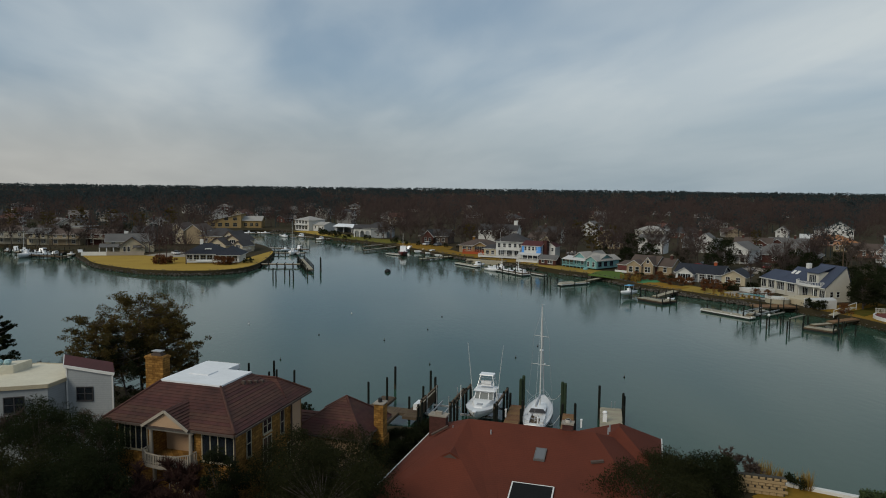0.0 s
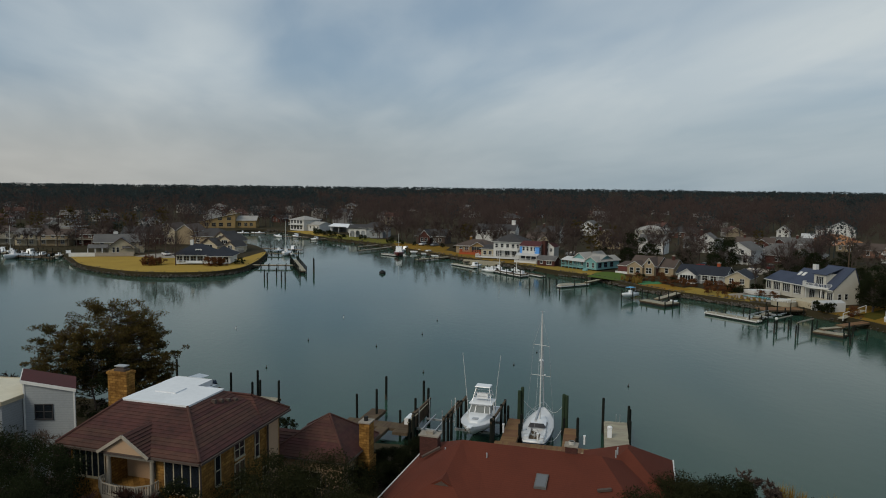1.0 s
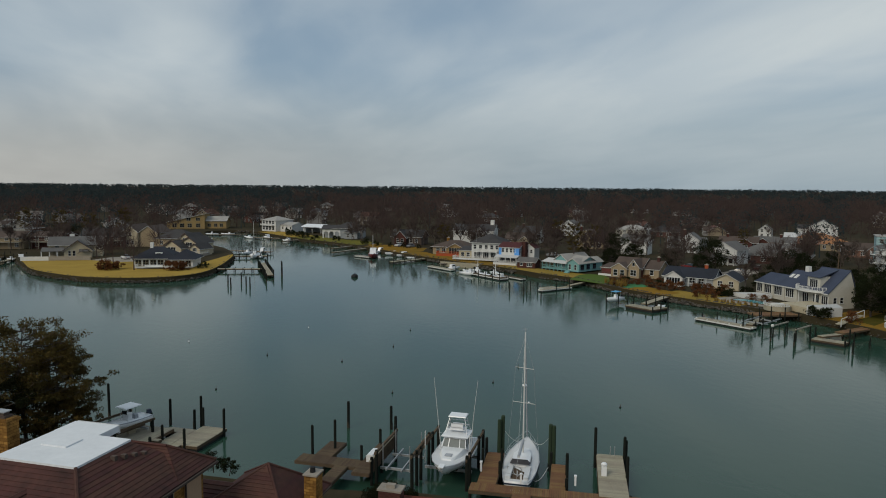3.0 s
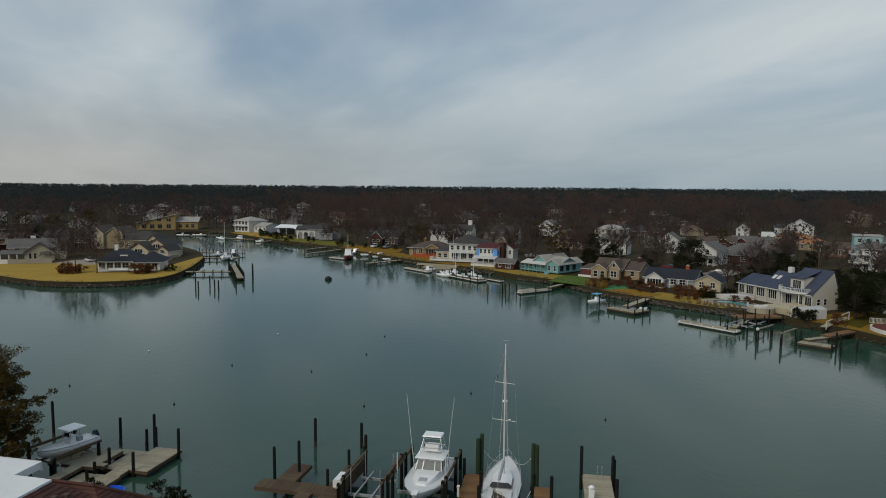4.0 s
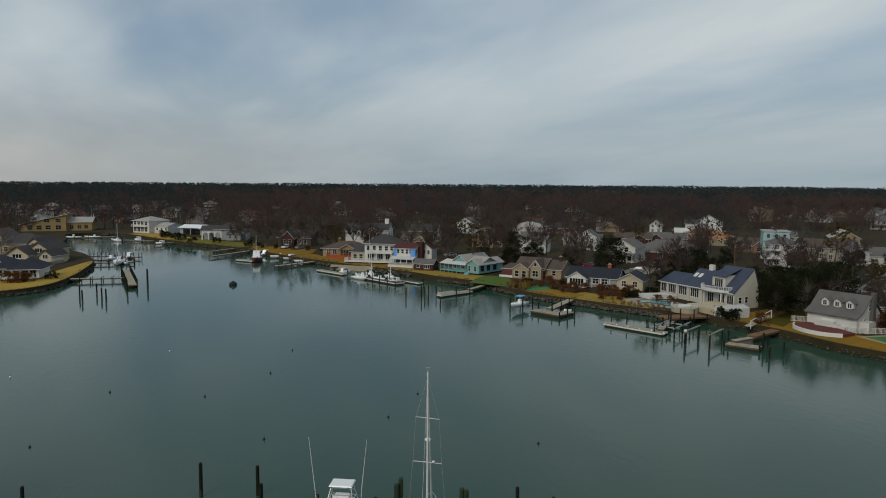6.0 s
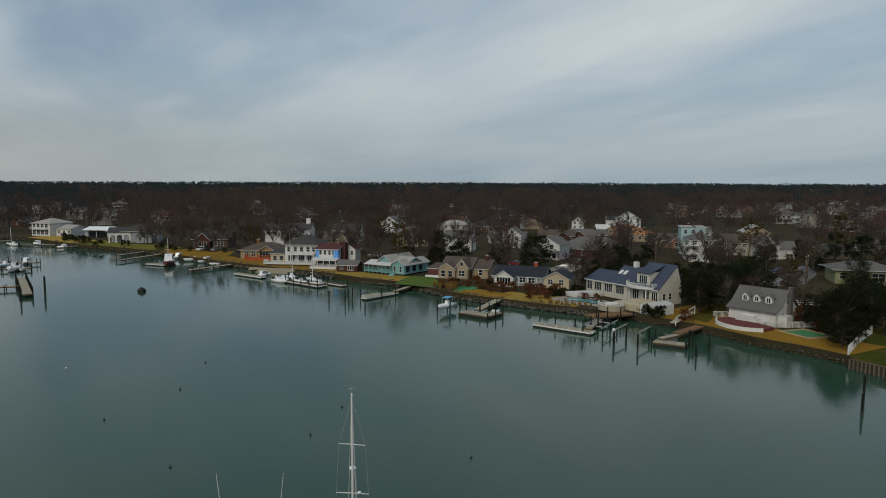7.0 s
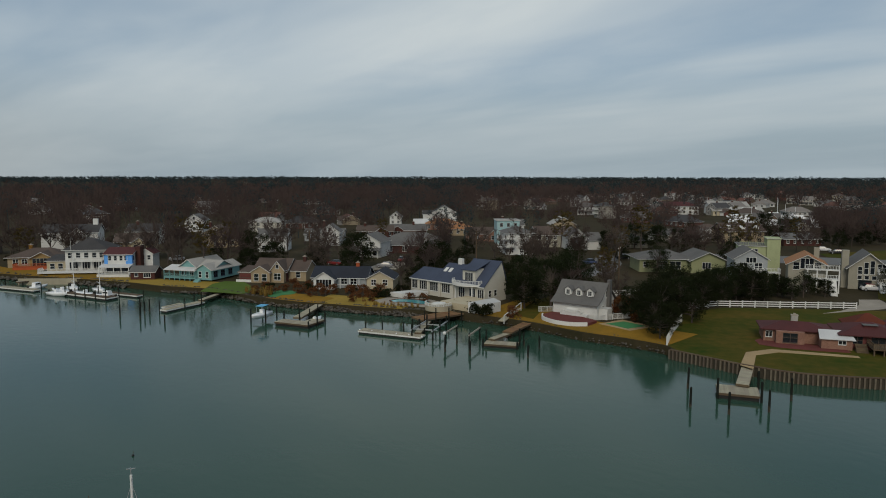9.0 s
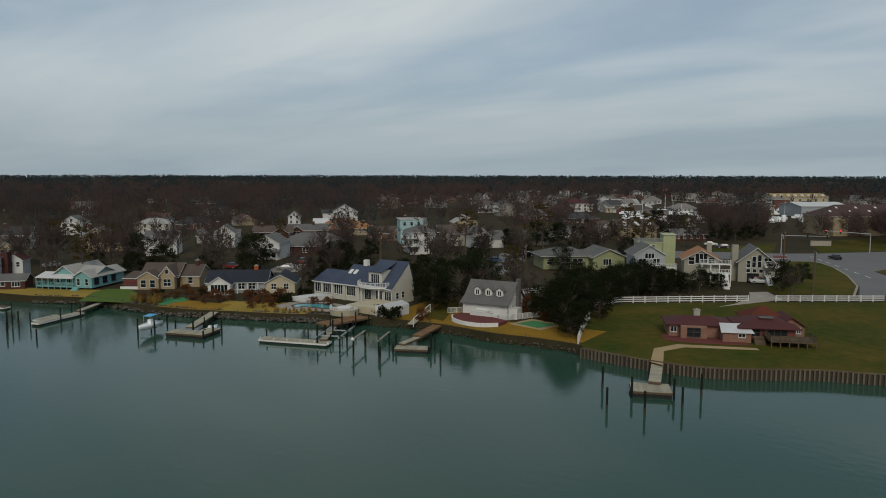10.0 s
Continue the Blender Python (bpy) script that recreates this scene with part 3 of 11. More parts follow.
def wall_solid(kind, x0, x1, y0, y1, z0, z, rise):
    g = Geo()
    if kind == "gable_x":
        ym = (y0 + y1) / 2
        return g.extrude([(x0, y0, z0), (x0, y1, z0), (x0, y1, z), (x0, ym, z + rise), (x0, y0, z)], (x1 - x0, 0, 0))
    if kind == "gable_y":
        xm = (x0 + x1) / 2
        return g.extrude([(x0, y0, z0), (x1, y0, z0), (x1, y0, z), (xm, y0, z + rise), (x0, y0, z)], (0, y1 - y0, 0))
    if kind == "shed_f":
        return g.extrude([(x0, y0, z0), (x0, y1, z0), (x0, y1, z + rise), (x0, y0, z)], (x1 - x0, 0, 0))
    if kind == "shed_b":
        return g.extrude([(x0, y0, z0), (x0, y1, z0), (x0, y1, z), (x0, y0, z + rise)], (x1 - x0, 0, 0))
    if kind == "shed_r":
        return g.extrude([(x0, y0, z0), (x1, y0, z0), (x1, y0, z), (x0, y0, z + rise)], (0, y1 - y0, 0))
    if kind == "shed_l":
        return g.extrude([(x0, y0, z0), (x1, y0, z0), (x1, y0, z + rise), (x0, y0, z)], (0, y1 - y0, 0))
    return g.box(x0, x1, y0, y1, z0, z)


def clip_low(pl, h, keep_above):
    out = []
    for a, b in zip(pl, pl[1:] + pl[:1]):
        ina, inb = (a[2] >= h) == keep_above, (b[2] >= h) == keep_above
        if ina:
            out.append(a)
        if ina != inb:
            t = (h - a[2]) / (b[2] - a[2])
            out.append(tuple(a[i] + (b[i] - a[i]) * t for i in range(3)))
    return out


def coursed(geo, planes, step, lift):
    """Lays courses of tile on roof planes: each course stands proud at its lower edge."""
    for pl in planes:
        pl = [tuple(p) for p in pl]
        nrm = (Vector(pl[1]) - Vector(pl[0])).cross(Vector(pl[2]) - Vector(pl[0])).normalized()
        if nrm.z < 0:
            nrm = -nrm
        lo, hi = min(p[2] for p in pl), max(p[2] for p in pl)
        n = max(1, int((hi - lo) / step))
        for k in range(n):
            a, b = lo + (hi - lo) * k / n, lo + (hi - lo) * (k + 1) / n
            band = clip_low(clip_low(pl, a + 1e-5, True), b + 1e-5, False) if k < n - 1 else clip_low(pl, a + 1e-5, True)
            if len(band) < 3:
                continue
            up = [tuple(Vector(p) + nrm * (lift * (1 - (p[2] - a) / max(1e-6, b - a)) + 0.012)) for p in band]
            geo.poly(up)
            lows = [i for i, p in enumerate(band) if p[2] < a + 0.02]
            for i in lows:
                j = (i + 1) % len(band)
                if j in lows:
                    geo.poly([band[i], band[j], up[j], up[i]])


def window_mesh(w, h, bars, material):
    key = (round(w, 2), round(h, 2), bars, material.name)
    if key not in window_meshes:
        t = 0.065 if w > 0.7 else 0.055
        g = Geo()
        g.box(-w / 2 - t, -w / 2, -0.07, 0.02, -t, h + t).box(w / 2, w / 2 + t, -0.07, 0.02, -t, h + t)
        g.box(-w / 2, w / 2, -0.07, 0.02, h, h + t).box(-w / 2 - t, w / 2 + t, -0.12, 0.02, -2 * t, -t + 0.02).box(-w / 2, w / 2, -0.07, 0.02, -t, 0)
        for k in range(1, bars):
            x = -w / 2 + w * k / bars
            g.box(x - 0.04, x + 0.04, -0.055, 0.02, 0, h)
        if h > 1.0 and bars < 3:
            g.box(-w / 2, w / 2, -0.05, 0.02, h * 0.5 - 0.03, h * 0.5 + 0.03)
        p = Geo().poly([(-w / 2, -0.025, 0), (w / 2, -0.025, 0), (w / 2, -0.025, h), (-w / 2, -0.025, h)])
        window_meshes[key] = (mesh_of("window", g, material), mesh_of("pane", p, GLASS))
    return window_meshes[key]


FACES = {"f": (0, 0), "r": (90, 1), "b": (180, 2), "l": (270, 3)}


def window(house, face, box, u, z, w, h, bars=1, material=None, name="window"):
    """A framed pane on a wall: u metres along it from its left end as seen from outside."""
    x0, x1, y0, y1 = box
    a, k = FACES[face]
    px, py = ((x0 + u, y0), (x1, y0 + u), (x1 - u, y1), (x0, y1 - u))[k]
    rim, pane = window_mesh(w, h, bars, material or TRIM)
    ob = part(name, rim, None, house)
    ob.matrix_basis = pose(px, py, z, 0, 0, a)
    part("pane", pane, None, ob)
    return ob


def door(house, face, box, u, z, w=0.95, h=2.05, material=None):
    x0, x1, y0, y1 = box
    a, k = FACES[face]
    px, py = ((x0 + u, y0), (x1, y0 + u), (x1 - u, y1), (x0, y1 - u))[k]
    ob = part("door", Geo().box(-w / 2, w / 2, -0.05, 0.02, 0, h), material or BROWNROOF, house)
    ob.matrix_basis = pose(px, py, z, 0, 0, a)
    part("door_frame", Geo().box(-w / 2 - 0.1, -w / 2, -0.07, 0.02, 0, h + 0.1).box(w / 2, w / 2 + 0.1, -0.07, 0.02, 0, h + 0.1).box(-w / 2, w / 2, -0.07, 0.02, h, h + 0.1), TRIM, ob)
    part("handle", Geo().ball((w * 0.38, -0.09, 1.0), 0.04, 0.04, 0.04, 6, 4), ALLOY, ob)
    return ob


def volume(house, box, z0, z, kind, rise, wall, roof, over=0.4, thick=0.16, fascia=True, course=0.0):
    """One block of a house: its wall, its roof and the pale edge board under the eaves."""
    x0, x1, y0, y1 = box
    part("wall", wall_solid(kind, x0, x1, y0, y1, z0, z, rise - (0.05 if kind != "flat" else 0)), wall, house)
    planes = roof_planes(kind, x0, x1, y0, y1, z, rise, over)
    g = Geo().slab(planes, thick)
    if course:
        coursed(g, planes, course, 0.05)
    r = part("roof", g, roof, house)
    if fascia:
        e = Geo()
        low = min(p[2] for pl in planes for p in pl)
        for pl in planes:
            for a, b in zip(pl, pl[1:] + pl[:1]):
                shared = sum(1 for q in planes for c, d in zip(q, q[1:] + q[:1]) if (c == b and d == a))
                if not shared:
                    dd = Vector((0, 0, -thick * 0.62))
                    e.beam(Vector(a) + dd, Vector(b) + dd, 0.05, thick * 0.72)
        part("fascia", e, TRIM, r)
    return r


def chimney(house, x, y, z0, z1, w=0.9, d=0.7, material=None, cap=True):
    c = part("chimney", Geo().box(x - w / 2, x + w / 2, y - d / 2, y + d / 2, z0, z1), material or BRICK, house)
    if cap:
        part("chimney_cap", Geo().box(x - w / 2 - 0.08, x + w / 2 + 0.08, y - d / 2 - 0.08, y + d / 2 + 0.08, z1, z1 + 0.12).box(x - w / 5, x + w / 5, y - d / 5, y + d / 5, z1 + 0.12, z1 + 0.35), CONCRETE, c)
    return c


def railing(parent, pts, z, h=0.95, gap=0.35, material=None, name="railing"):
    """Posts, top and bottom rails and balusters along a line."""
    g = Geo()
    for (ax, ay), (bx, by) in zip(pts, pts[1:]):
        g.beam((ax, ay, z + h), (bx, by, z + h), 0.08, 0.07).beam((ax, ay, z + 0.12), (bx, by, z + 0.12), 0.05, 0.05)
        n = max(1, int(math.hypot(bx - ax, by - ay) / gap))
        for k in range(n + 1):
            x, y = ax + (bx - ax) * k / n, ay + (by - ay) * k / n
            r = 0.05 if k % 5 == 0 else 0.025
            g.box(x - r, x + r, y - r, y + r, z, z + h)
    return part(name, g, material or TRIM, parent)


def steps(parent, x0, x1, y0, z0, z1, run=0.28, material=None):
    """A flight that comes down towards -y."""
    n = max(1, round((z1 - z0) / 0.18))
    g = Geo()
    for k in range(n):
        g.box(x0, x1, y0 - run * (n - k), y0 - run * (n - k - 1), z0, z0 + (z1 - z0) * (k + 1) / n)
    return part("steps", g, material or TRIM, parent)


def house_at(L, R, z, label, category="house", group=""):
    """A house whose front wall runs from L to R as the water sees it; its own x goes along the front and y goes in."""
    dx, dy = R[0] - L[0], R[1] - L[1]
    w = math.hypot(dx, dy)
    h = thing("house", L[0], L[1], z, math.degrees(math.atan2(dy, dx)), label, category, group)
    ux, uy = dx / w, dy / w
    for k in (0.2, 0.5, 0.8):
        OBST.append((L[0] + dx * k - uy * 5, L[1] + dy * k + ux * 5, 8.5))
    return h, w


# ---- near bank: stone house with a flat roof deck ----
YAW = -27.5


def near_xy(o, x, y):
    c, s = math.cos(radians(YAW)), math.sin(radians(YAW))
    return o[0] + c * x - s * y, o[1] + s * x + c * y


def stone_house():
    h = thing("house", -9.0, 49.9, NEARZ, YAW, "two-storey golden stone house with brown-red tiled hip roof", "house")
    ev = 8.85 - NEARZ
    B = (0.6, 10.8, 0.7, 10.9)
    part("wall", Geo().box(0.6, 3.9, 0.7, 10.9, 0, ev - 0.1).box(7.5, 10.8, 0.7, 10.9, 0, ev - 0.1).box(3.9, 7.5, 2.3, 10.9, 0, ev - 0.1)
         .box(3.9, 7.5, 0.7, 2.3, 0, 4.35), STONE, h, "golden brown coursed stone wall")
    planes = []
    X0, X1, Y0, Y1, z1 = 0.0, 11.4, 0.0, 11.5, ev + 1.95
    a, b, c, d = 2.0, 7.5, 4.1, 8.4
    planes = [[(X0, Y0, ev), (X1, Y0, ev), (b, c, z1), (a, c, z1)], [(X1, Y0, ev), (X1, 10.2, ev), (b, d, z1), (b, c, z1)],
              [(X1, 10.2, ev), (X0, 10.2, ev), (a, d, z1), (b, d, z1)], [(X0, 10.2, ev), (X0, Y0, ev), (a, c, z1), (a, d, z1)]]
    g = Geo().slab(planes, 0.2)
    coursed(g, planes, 0.135, 0.028)
    r = part("roof", g, TILE, h, "brown-red tiled hip roof in courses")
    wing = [[(5.5, 7.7, ev), (X1, 7.7, ev), (9.2, 9.6, ev + 1.35), (5.5, 9.6, ev + 1.35)], [(X1, 7.7, ev), (X1, Y1, ev), (9.2, 9.6, ev + 1.35)],
            [(X1, Y1, ev), (5.5, Y1, ev), (5.5, 9.6, ev + 1.35), (9.2, 9.6, ev + 1.35)]]
    g = Geo().slab(wing, 0.2)
    coursed(g, wing, 0.135, 0.028)
    part("roof", g, TILE, h)
    hips = Geo()
    for p, q in (((X0, Y0, ev), (a, c, z1)), ((X1, Y0, ev), (b, c, z1)), ((X1, Y1, ev), (9.2, 9.6, ev + 1.35)), ((5.5, 9.6, ev + 1.35), (9.2, 9.6, ev + 1.35))):
        hips.tube(Vector(p) + Vector((0, 0, 0.05)), Vector(q) + Vector((0, 0, 0.05)), 0.1, None, 6)
    part("ridge_tiles", hips, TILE, r, "rounded brown ridge tiles")
    part("gutter", Geo().beam((0.0, -0.06, ev - 0.12), (11.4, -0.06, ev - 0.12), 0.14, 0.14).beam((11.46, 0, ev - 0.12), (11.46, 11.5, ev - 0.12), 0.14, 0.14)
         .beam((-0.06, 0, ev - 0.12), (-0.06, 10, ev - 0.12), 0.14, 0.14), BROWNROOF, r)
    part("soffit", Geo().box(0.05, 11.35, 0.05, 0.72, ev - 0.2, ev - 0.12).box(10.78, 11.35, 0.72, 11.4, ev - 0.2, ev - 0.12), CREAM, r)
    vents = Geo()
    for k in range(4):
        vents.box(8.0 - 0.05 + k * 0.18, 8.25 + k * 0.18, 6.2 + k * 0.62, 6.45 + k * 0.62, z1 - 0.62, z1 - 0.1 + 0.06 - k * 0.13)
    part("roof_vents", vents, BROWNROOF, r)
    deck = part("roof_deck", Geo().box(a - 0.05, b + 0.05, c - 0.05, d + 0.05, z1 - 0.25, z1 + 0.12).box(a - 0.1, 5.2, d + 0.05, 10.2, z1 - 0.3, z1 + 0.12), MEMBRANE, h, "flat white membrane roof deck")
    part("hatch", Geo().box(3.1, 4.9, 6.2, 7.5, z1 + 0.12, z1 + 0.2), MEMBRANE, deck)
    part("parapet", Geo().box(2.0, 5.2, 10.2, 10.35, z1 - 0.4, z1 + 0.12).box(5.2, 7.0, 8.5, 8.6, z1 - 0.5, z1 + 0.05), TRIM, deck)
    ch = part("chimney", Geo().box(-1.65, 0.1, 6.7, 7.6, 0, 11.95 - NEARZ).box(-1.72, 0.17, 6.63, 7.67, 11.72 - NEARZ, 11.9 - NEARZ).box(0.1, 0.7, 6.8, 7.5, 0, 7.0), STONE, h, "wide golden stone chimney")
    part("chimney_cap", Geo().box(-1.2, -0.2, 6.85, 7.45, 11.95 - NEARZ, 12.1 - NEARZ).box(-1.05, -0.35, 6.95, 7.35, 12.1 - NEARZ, 12.3 - NEARZ), BROWNROOF, ch)
    part("chimney_hood", Geo().box(-1.15, -0.25, 6.85, 7.45, 12.3 - NEARZ, 12.36 - NEARZ), GALV, ch)
    # gabled loggia on the front
    gz = ev + 1.25
    gp = [[(3.7, -0.25, ev - 0.05), (3.7, 2.8, ev - 0.05), (5.7, 2.8, gz), (5.7, -0.25, gz)][::-1], [(7.7, -0.25, ev - 0.05), (7.7, 2.8, ev - 0.05), (5.7, 2.8, gz), (5.7, -0.25, gz)]]
    g = Geo().slab(gp, 0.14)
    coursed(g, gp, 0.135, 0.05)
    pr = part("porch_roof", g, TILE, h)
    part("pediment", Geo().extrude([(3.95, -0.1, ev - 0.05), (7.45, -0.1, ev - 0.05), (5.7, -0.1, gz - 0.2)], (0, 0.25, 0)), STUCCO, pr)
    part("rake_board", Geo().beam((3.7, -0.28, ev - 0.1), (5.7, -0.28, gz - 0.06), 0.08, 0.2).beam((7.7, -0.28, ev - 0.1), (5.7, -0.28, gz - 0.06), 0.08, 0.2), PALESTONE, pr)
    part("lintel", Geo().box(3.7, 7.7, 0.3, 0.75, ev - 0.55, ev - 0.1), PALESTONE, h)
    for x in (3.95, 7.4):
        part("column", Geo().tube((x, 0.45, 4.4), (x, 0.45, ev - 0.5), 0.16, 0.13, 10).box(x - 0.2, x + 0.2, 0.25, 0.65, 4.3, 4.5), PALESTONE, h)
    bal = part("balcony", Geo().prism([(3.6, 0.7), (3.6, -0.1), (4.4, -0.75), (5.7, -0.95), (7.0, -0.75), (7.8, -0.1), (7.8, 0.7)], 4.15, 4.4), CONCRETE, h, "curved pale balcony")
    railing(bal, [(3.65, 0.6), (3.65, -0.1), (4.4, -0.7), (5.7, -0.9), (7.0, -0.7), (7.75, -0.1), (7.75, 0.6)], 4.4, 0.75, 0.16, PALESTONE)
    part("doorway", Geo().box(6.0, 7.4, 2.24, 2.3, 4.4, 6.45), GLASS, h)
    part("loggia_wall", Geo().box(3.9, 6.0, 2.22, 2.3, 4.35, ev - 0.1), STUCCO, h)
    for x in (4.4, 7.0):
        part("column", Geo().tube((x, 0.2, 0), (x, 0.2, 4.15), 0.16, 0.14, 10), PALESTONE, h)
    door(h, "f", B, 5.6, 0.05, 1.6, 2.4, OCHRE)
    for u, w, z, hh, n in ((1.55, 2.5, 4.75, 1.75, 5), (8.95, 2.6, 4.55, 1.95, 4), (1.55, 1.0, 0.6, 1.8, 1), (8.9, 1.8, 0.6, 1.8, 2)):
        window(h, "f", B, u, z, w, hh, n, CREAM)
    for u, w, z, hh, n in ((2.0, 0.55, 4.4, 2.0, 1), (4.6, 1.15, 5.4, 1.15, 2), (4.6, 1.15, 2.9, 2.1, 2), (6.9, 0.5, 4.5, 1.9, 1), (8.2, 0.9, 1.9, 1.4, 2)):
        window(h, "r", B, u, z, w, hh, n, CREAM)
    part("stucco_bay", Geo().box(10.8, 10.95, 9.0, 10.5, 0, ev - 0.15), STUCCO, h)
    part("downpipe", Geo().tube((11.05, 8.8, 0), (11.05, 8.8, ev - 0.2), 0.06, None, 6).tube((11.0, 0.6, 0), (11.0, 0.6, ev - 0.2), 0.06, None, 6), BROWNROOF, h)
    for k in range(2):
        OBST.append((*near_xy((-9, 49.9), 3 + k * 5, 5), 7))


def garage_wing():
    o = (10.7, 52.0)
    h = thing("house", *o, NEARZ, YAW, "low stucco garage wing with tiled hip roof and stone chimney", "house")
    ev = 5.15 - NEARZ
    part("wall", Geo().box(-6.2, -0.5, 0.5, 6.3, 0, ev), STUCCO, h)
    planes = [[(-6.8, 0, ev), (0, 0, ev), (-3.0, 3.2, ev + 2.5)], [(0, 0, ev), (0, 6.8, ev), (-3.0, 3.6, ev + 2.5), (-3.0, 3.2, ev + 2.5)],
              [(0, 6.8, ev), (-6.8, 6.8, ev), (-3.0, 3.6, ev + 2.5)], [(-6.8, 6.8, ev), (-6.8, 0, ev), (-3.0, 3.2, ev + 2.5), (-3.0, 3.6, ev + 2.5)]]
    g = Geo().slab(planes, 0.18)
    coursed(g, planes, 0.16, 0.028)
    r = part("roof", g, TILE, h, "brown-red tiled hip roof in courses")
    hips = Geo()
    for p in ((0, 0), (0, 6.8), (-6.8, 0), (-6.8, 6.8)):
        hips.tube((p[0], p[1], ev + 0.05), (-3.0, 3.4, ev + 2.55), 0.09, None, 6)
    part("ridge_tiles", hips, TILE, r)
    part("gutter", Geo().beam((-6.8, -0.05, ev - 0.1), (0, -0.05, ev - 0.1), 0.12, 0.12).beam((0.05, 0, ev - 0.1), (0.05, 6.8, ev - 0.1), 0.12, 0.12), BROWNROOF, r)
    low = [[(-9.3, 1.2, ev - 0.6), (-5.0, 1.2, ev - 0.6), (-5.0, 3.6, ev + 0.75), (-9.0, 3.6, ev + 0.75)], [(-5.0, 6.0, ev - 0.6), (-9.3, 6.0, ev - 0.6), (-9.0, 3.6, ev + 0.75), (-5.0, 3.6, ev + 0.75)]]
    g = Geo().slab(low, 0.16)
    coursed(g, low, 0.16, 0.05)
    part("link_roof", g, TILE, h)
    part("link_wall", Geo().box(-9.0, -6.2, 1.6, 5.6, 0, ev - 0.5), STUCCO, h)
    c = part("chimney", Geo().box(-0.25, 0.62, 3.1, 4.1, 0, 7.3 - NEARZ).box(-0.3, 0.75, 2.9, 4.3, 0, 2.6), STONE, h, "golden stone chimney stack")
    part("chimney_cap", Geo().box(-0.32, 0.69, 3.03, 4.17, 7.3 - NEARZ, 7.4 - NEARZ), CONCRETE, c)
    part("chimney_pot", Geo().tube((0.15, 3.6, 5.5), (0.15, 3.6, 5.95), 0.2, 0.18, 8), RUBBER, c)
    window(h, "f", (-6.2, -0.5, 0.5, 6.3), 2.8, 0.9, 2.0, 1.2, 2, CREAM)
    window(h, "r", (-6.2, -0.5, 0.5, 6.3), 1.4, 1.0, 0.9, 1.2, 1, CREAM)
    OBST.append((*near_xy(o, -3.5, 3.5), 6.5))


def rust_roof_house():
    o = (11.8, 44.7)
    h = thing("house", *o, NEARZ, YAW, "sprawling house with rust-red shingle hip roof and brick chimneys", "house")
    ev, top = 4.4 - NEARZ, 6.95 - NEARZ
    part("wall", Geo().box(0.6, 18.7, 0.8, 13.4, 0, ev), TAN, h)
    part("wall", Geo().box(12.6, 18.9, 7.5, 15.8, 0, ev), TAN, h)
    R0, R1 = (4.1, 9.0, top), (14.6, 9.0, top)
    fz = ev - 3.0 * (top - ev) / 9.0
    planes = [[(-1.3, -3, fz), (20.8, -3, fz), R1, R0], [(20.8, -3, fz), (19.3, 14, ev), R1], [(19.3, 14, ev), (0, 14, ev), R0, R1], [(0, 14, ev), (-1.3, -3, fz), R0]]
    r = part("roof", Geo().slab(planes, 0.2), RUST, h, "rust-red asphalt shingle roof")
    P0, P1 = (16.4, 11.6, top - 0.15), (16.4, 12.4, top - 0.15)
    planes = [[(12.8, 7.6, ev), (19.9, 7.6, ev), P0], [(19.9, 7.6, ev), (19.9, 16.4, ev), P1, P0], [(19.9, 16.4, ev), (12.8, 16.4, ev), P1], [(12.8, 16.4, ev), (12.8, 7.6, ev), P0, P1]]
    part("roof", Geo().slab(planes, 0.2), RUST, h)
    # front hip with a louvred gablet
    G0 = (4.1, 4.4, 6.2 - NEARZ)
    planes = [[(-0.6, -2.6, fz + 0.2), (9.0, -2.6, fz + 0.2), G0], [(9.0, -2.6, fz + 0.2), (7.4, 6.0, 6.0 - NEARZ), (4.1, 8.9, 6.98 - NEARZ), G0], [(4.1, 8.9, 6.98 - NEARZ), (0.9, 6.0, 5.4 - NEARZ), (-0.6, -2.6, fz + 0.2), G0]]
    part("roof", Geo().slab(planes, 0.1), RUST, h)
    part("gablet", Geo().extrude([(2.8, 3.2, 5.5 - NEARZ), (5.4, 3.2, 5.5 - NEARZ), (4.1, 3.2, 6.22 - NEARZ)], (0, 2.0, 0)), RUST, h)
    part("louvre", Geo().extrude([(3.2, 3.15, 5.55 - NEARZ), (5.0, 3.15, 5.55 - NEARZ), (4.1, 3.15, 6.06 - NEARZ)], (0, 0.05, 0)), BROWNROOF, h)
    ed = Geo().beam((-1.35, -3, fz - 0.06), (-0.05, 14, ev - 0.06), 0.1, 0.2).beam((19.95, 7.6, ev - 0.06), (19.95, 16.4, ev - 0.06), 0.1, 0.22)
    part("gutter", ed, TRIM, r, "white gutter")
    zf = lambda y: ev + (top - ev) * y / 9.0  # noqa: E731
    sk = part("skylight", Geo().extrude([(10.3, 4.7, zf(4.7) + 0.02), (11.15, 4.7, zf(4.7) + 0.02), (11.15, 6.1, zf(6.1) + 0.02), (10.3, 6.1, zf(6.1) + 0.02)], (0, 0, 0.14)), GREYROOF, h)
    part("pane", Geo().poly([(10.38, 4.8, zf(4.8) + 0.17), (11.07, 4.8, zf(4.8) + 0.17), (11.07, 6.0, zf(6.0) + 0.17), (10.38, 6.0, zf(6.0) + 0.17)]), glass_pane("frosted_skylight", (0.12, 0.125, 0.13)), sk)
    sk = part("skylight", Geo().extrude([(4.0, 0.95, 4.72 - NEARZ), (4.45, 0.95, 4.72 - NEARZ), (4.45, 1.5, 4.9 - NEARZ), (4.0, 1.5, 4.9 - NEARZ)], (0, 0, 0.2)), GREYROOF, h)
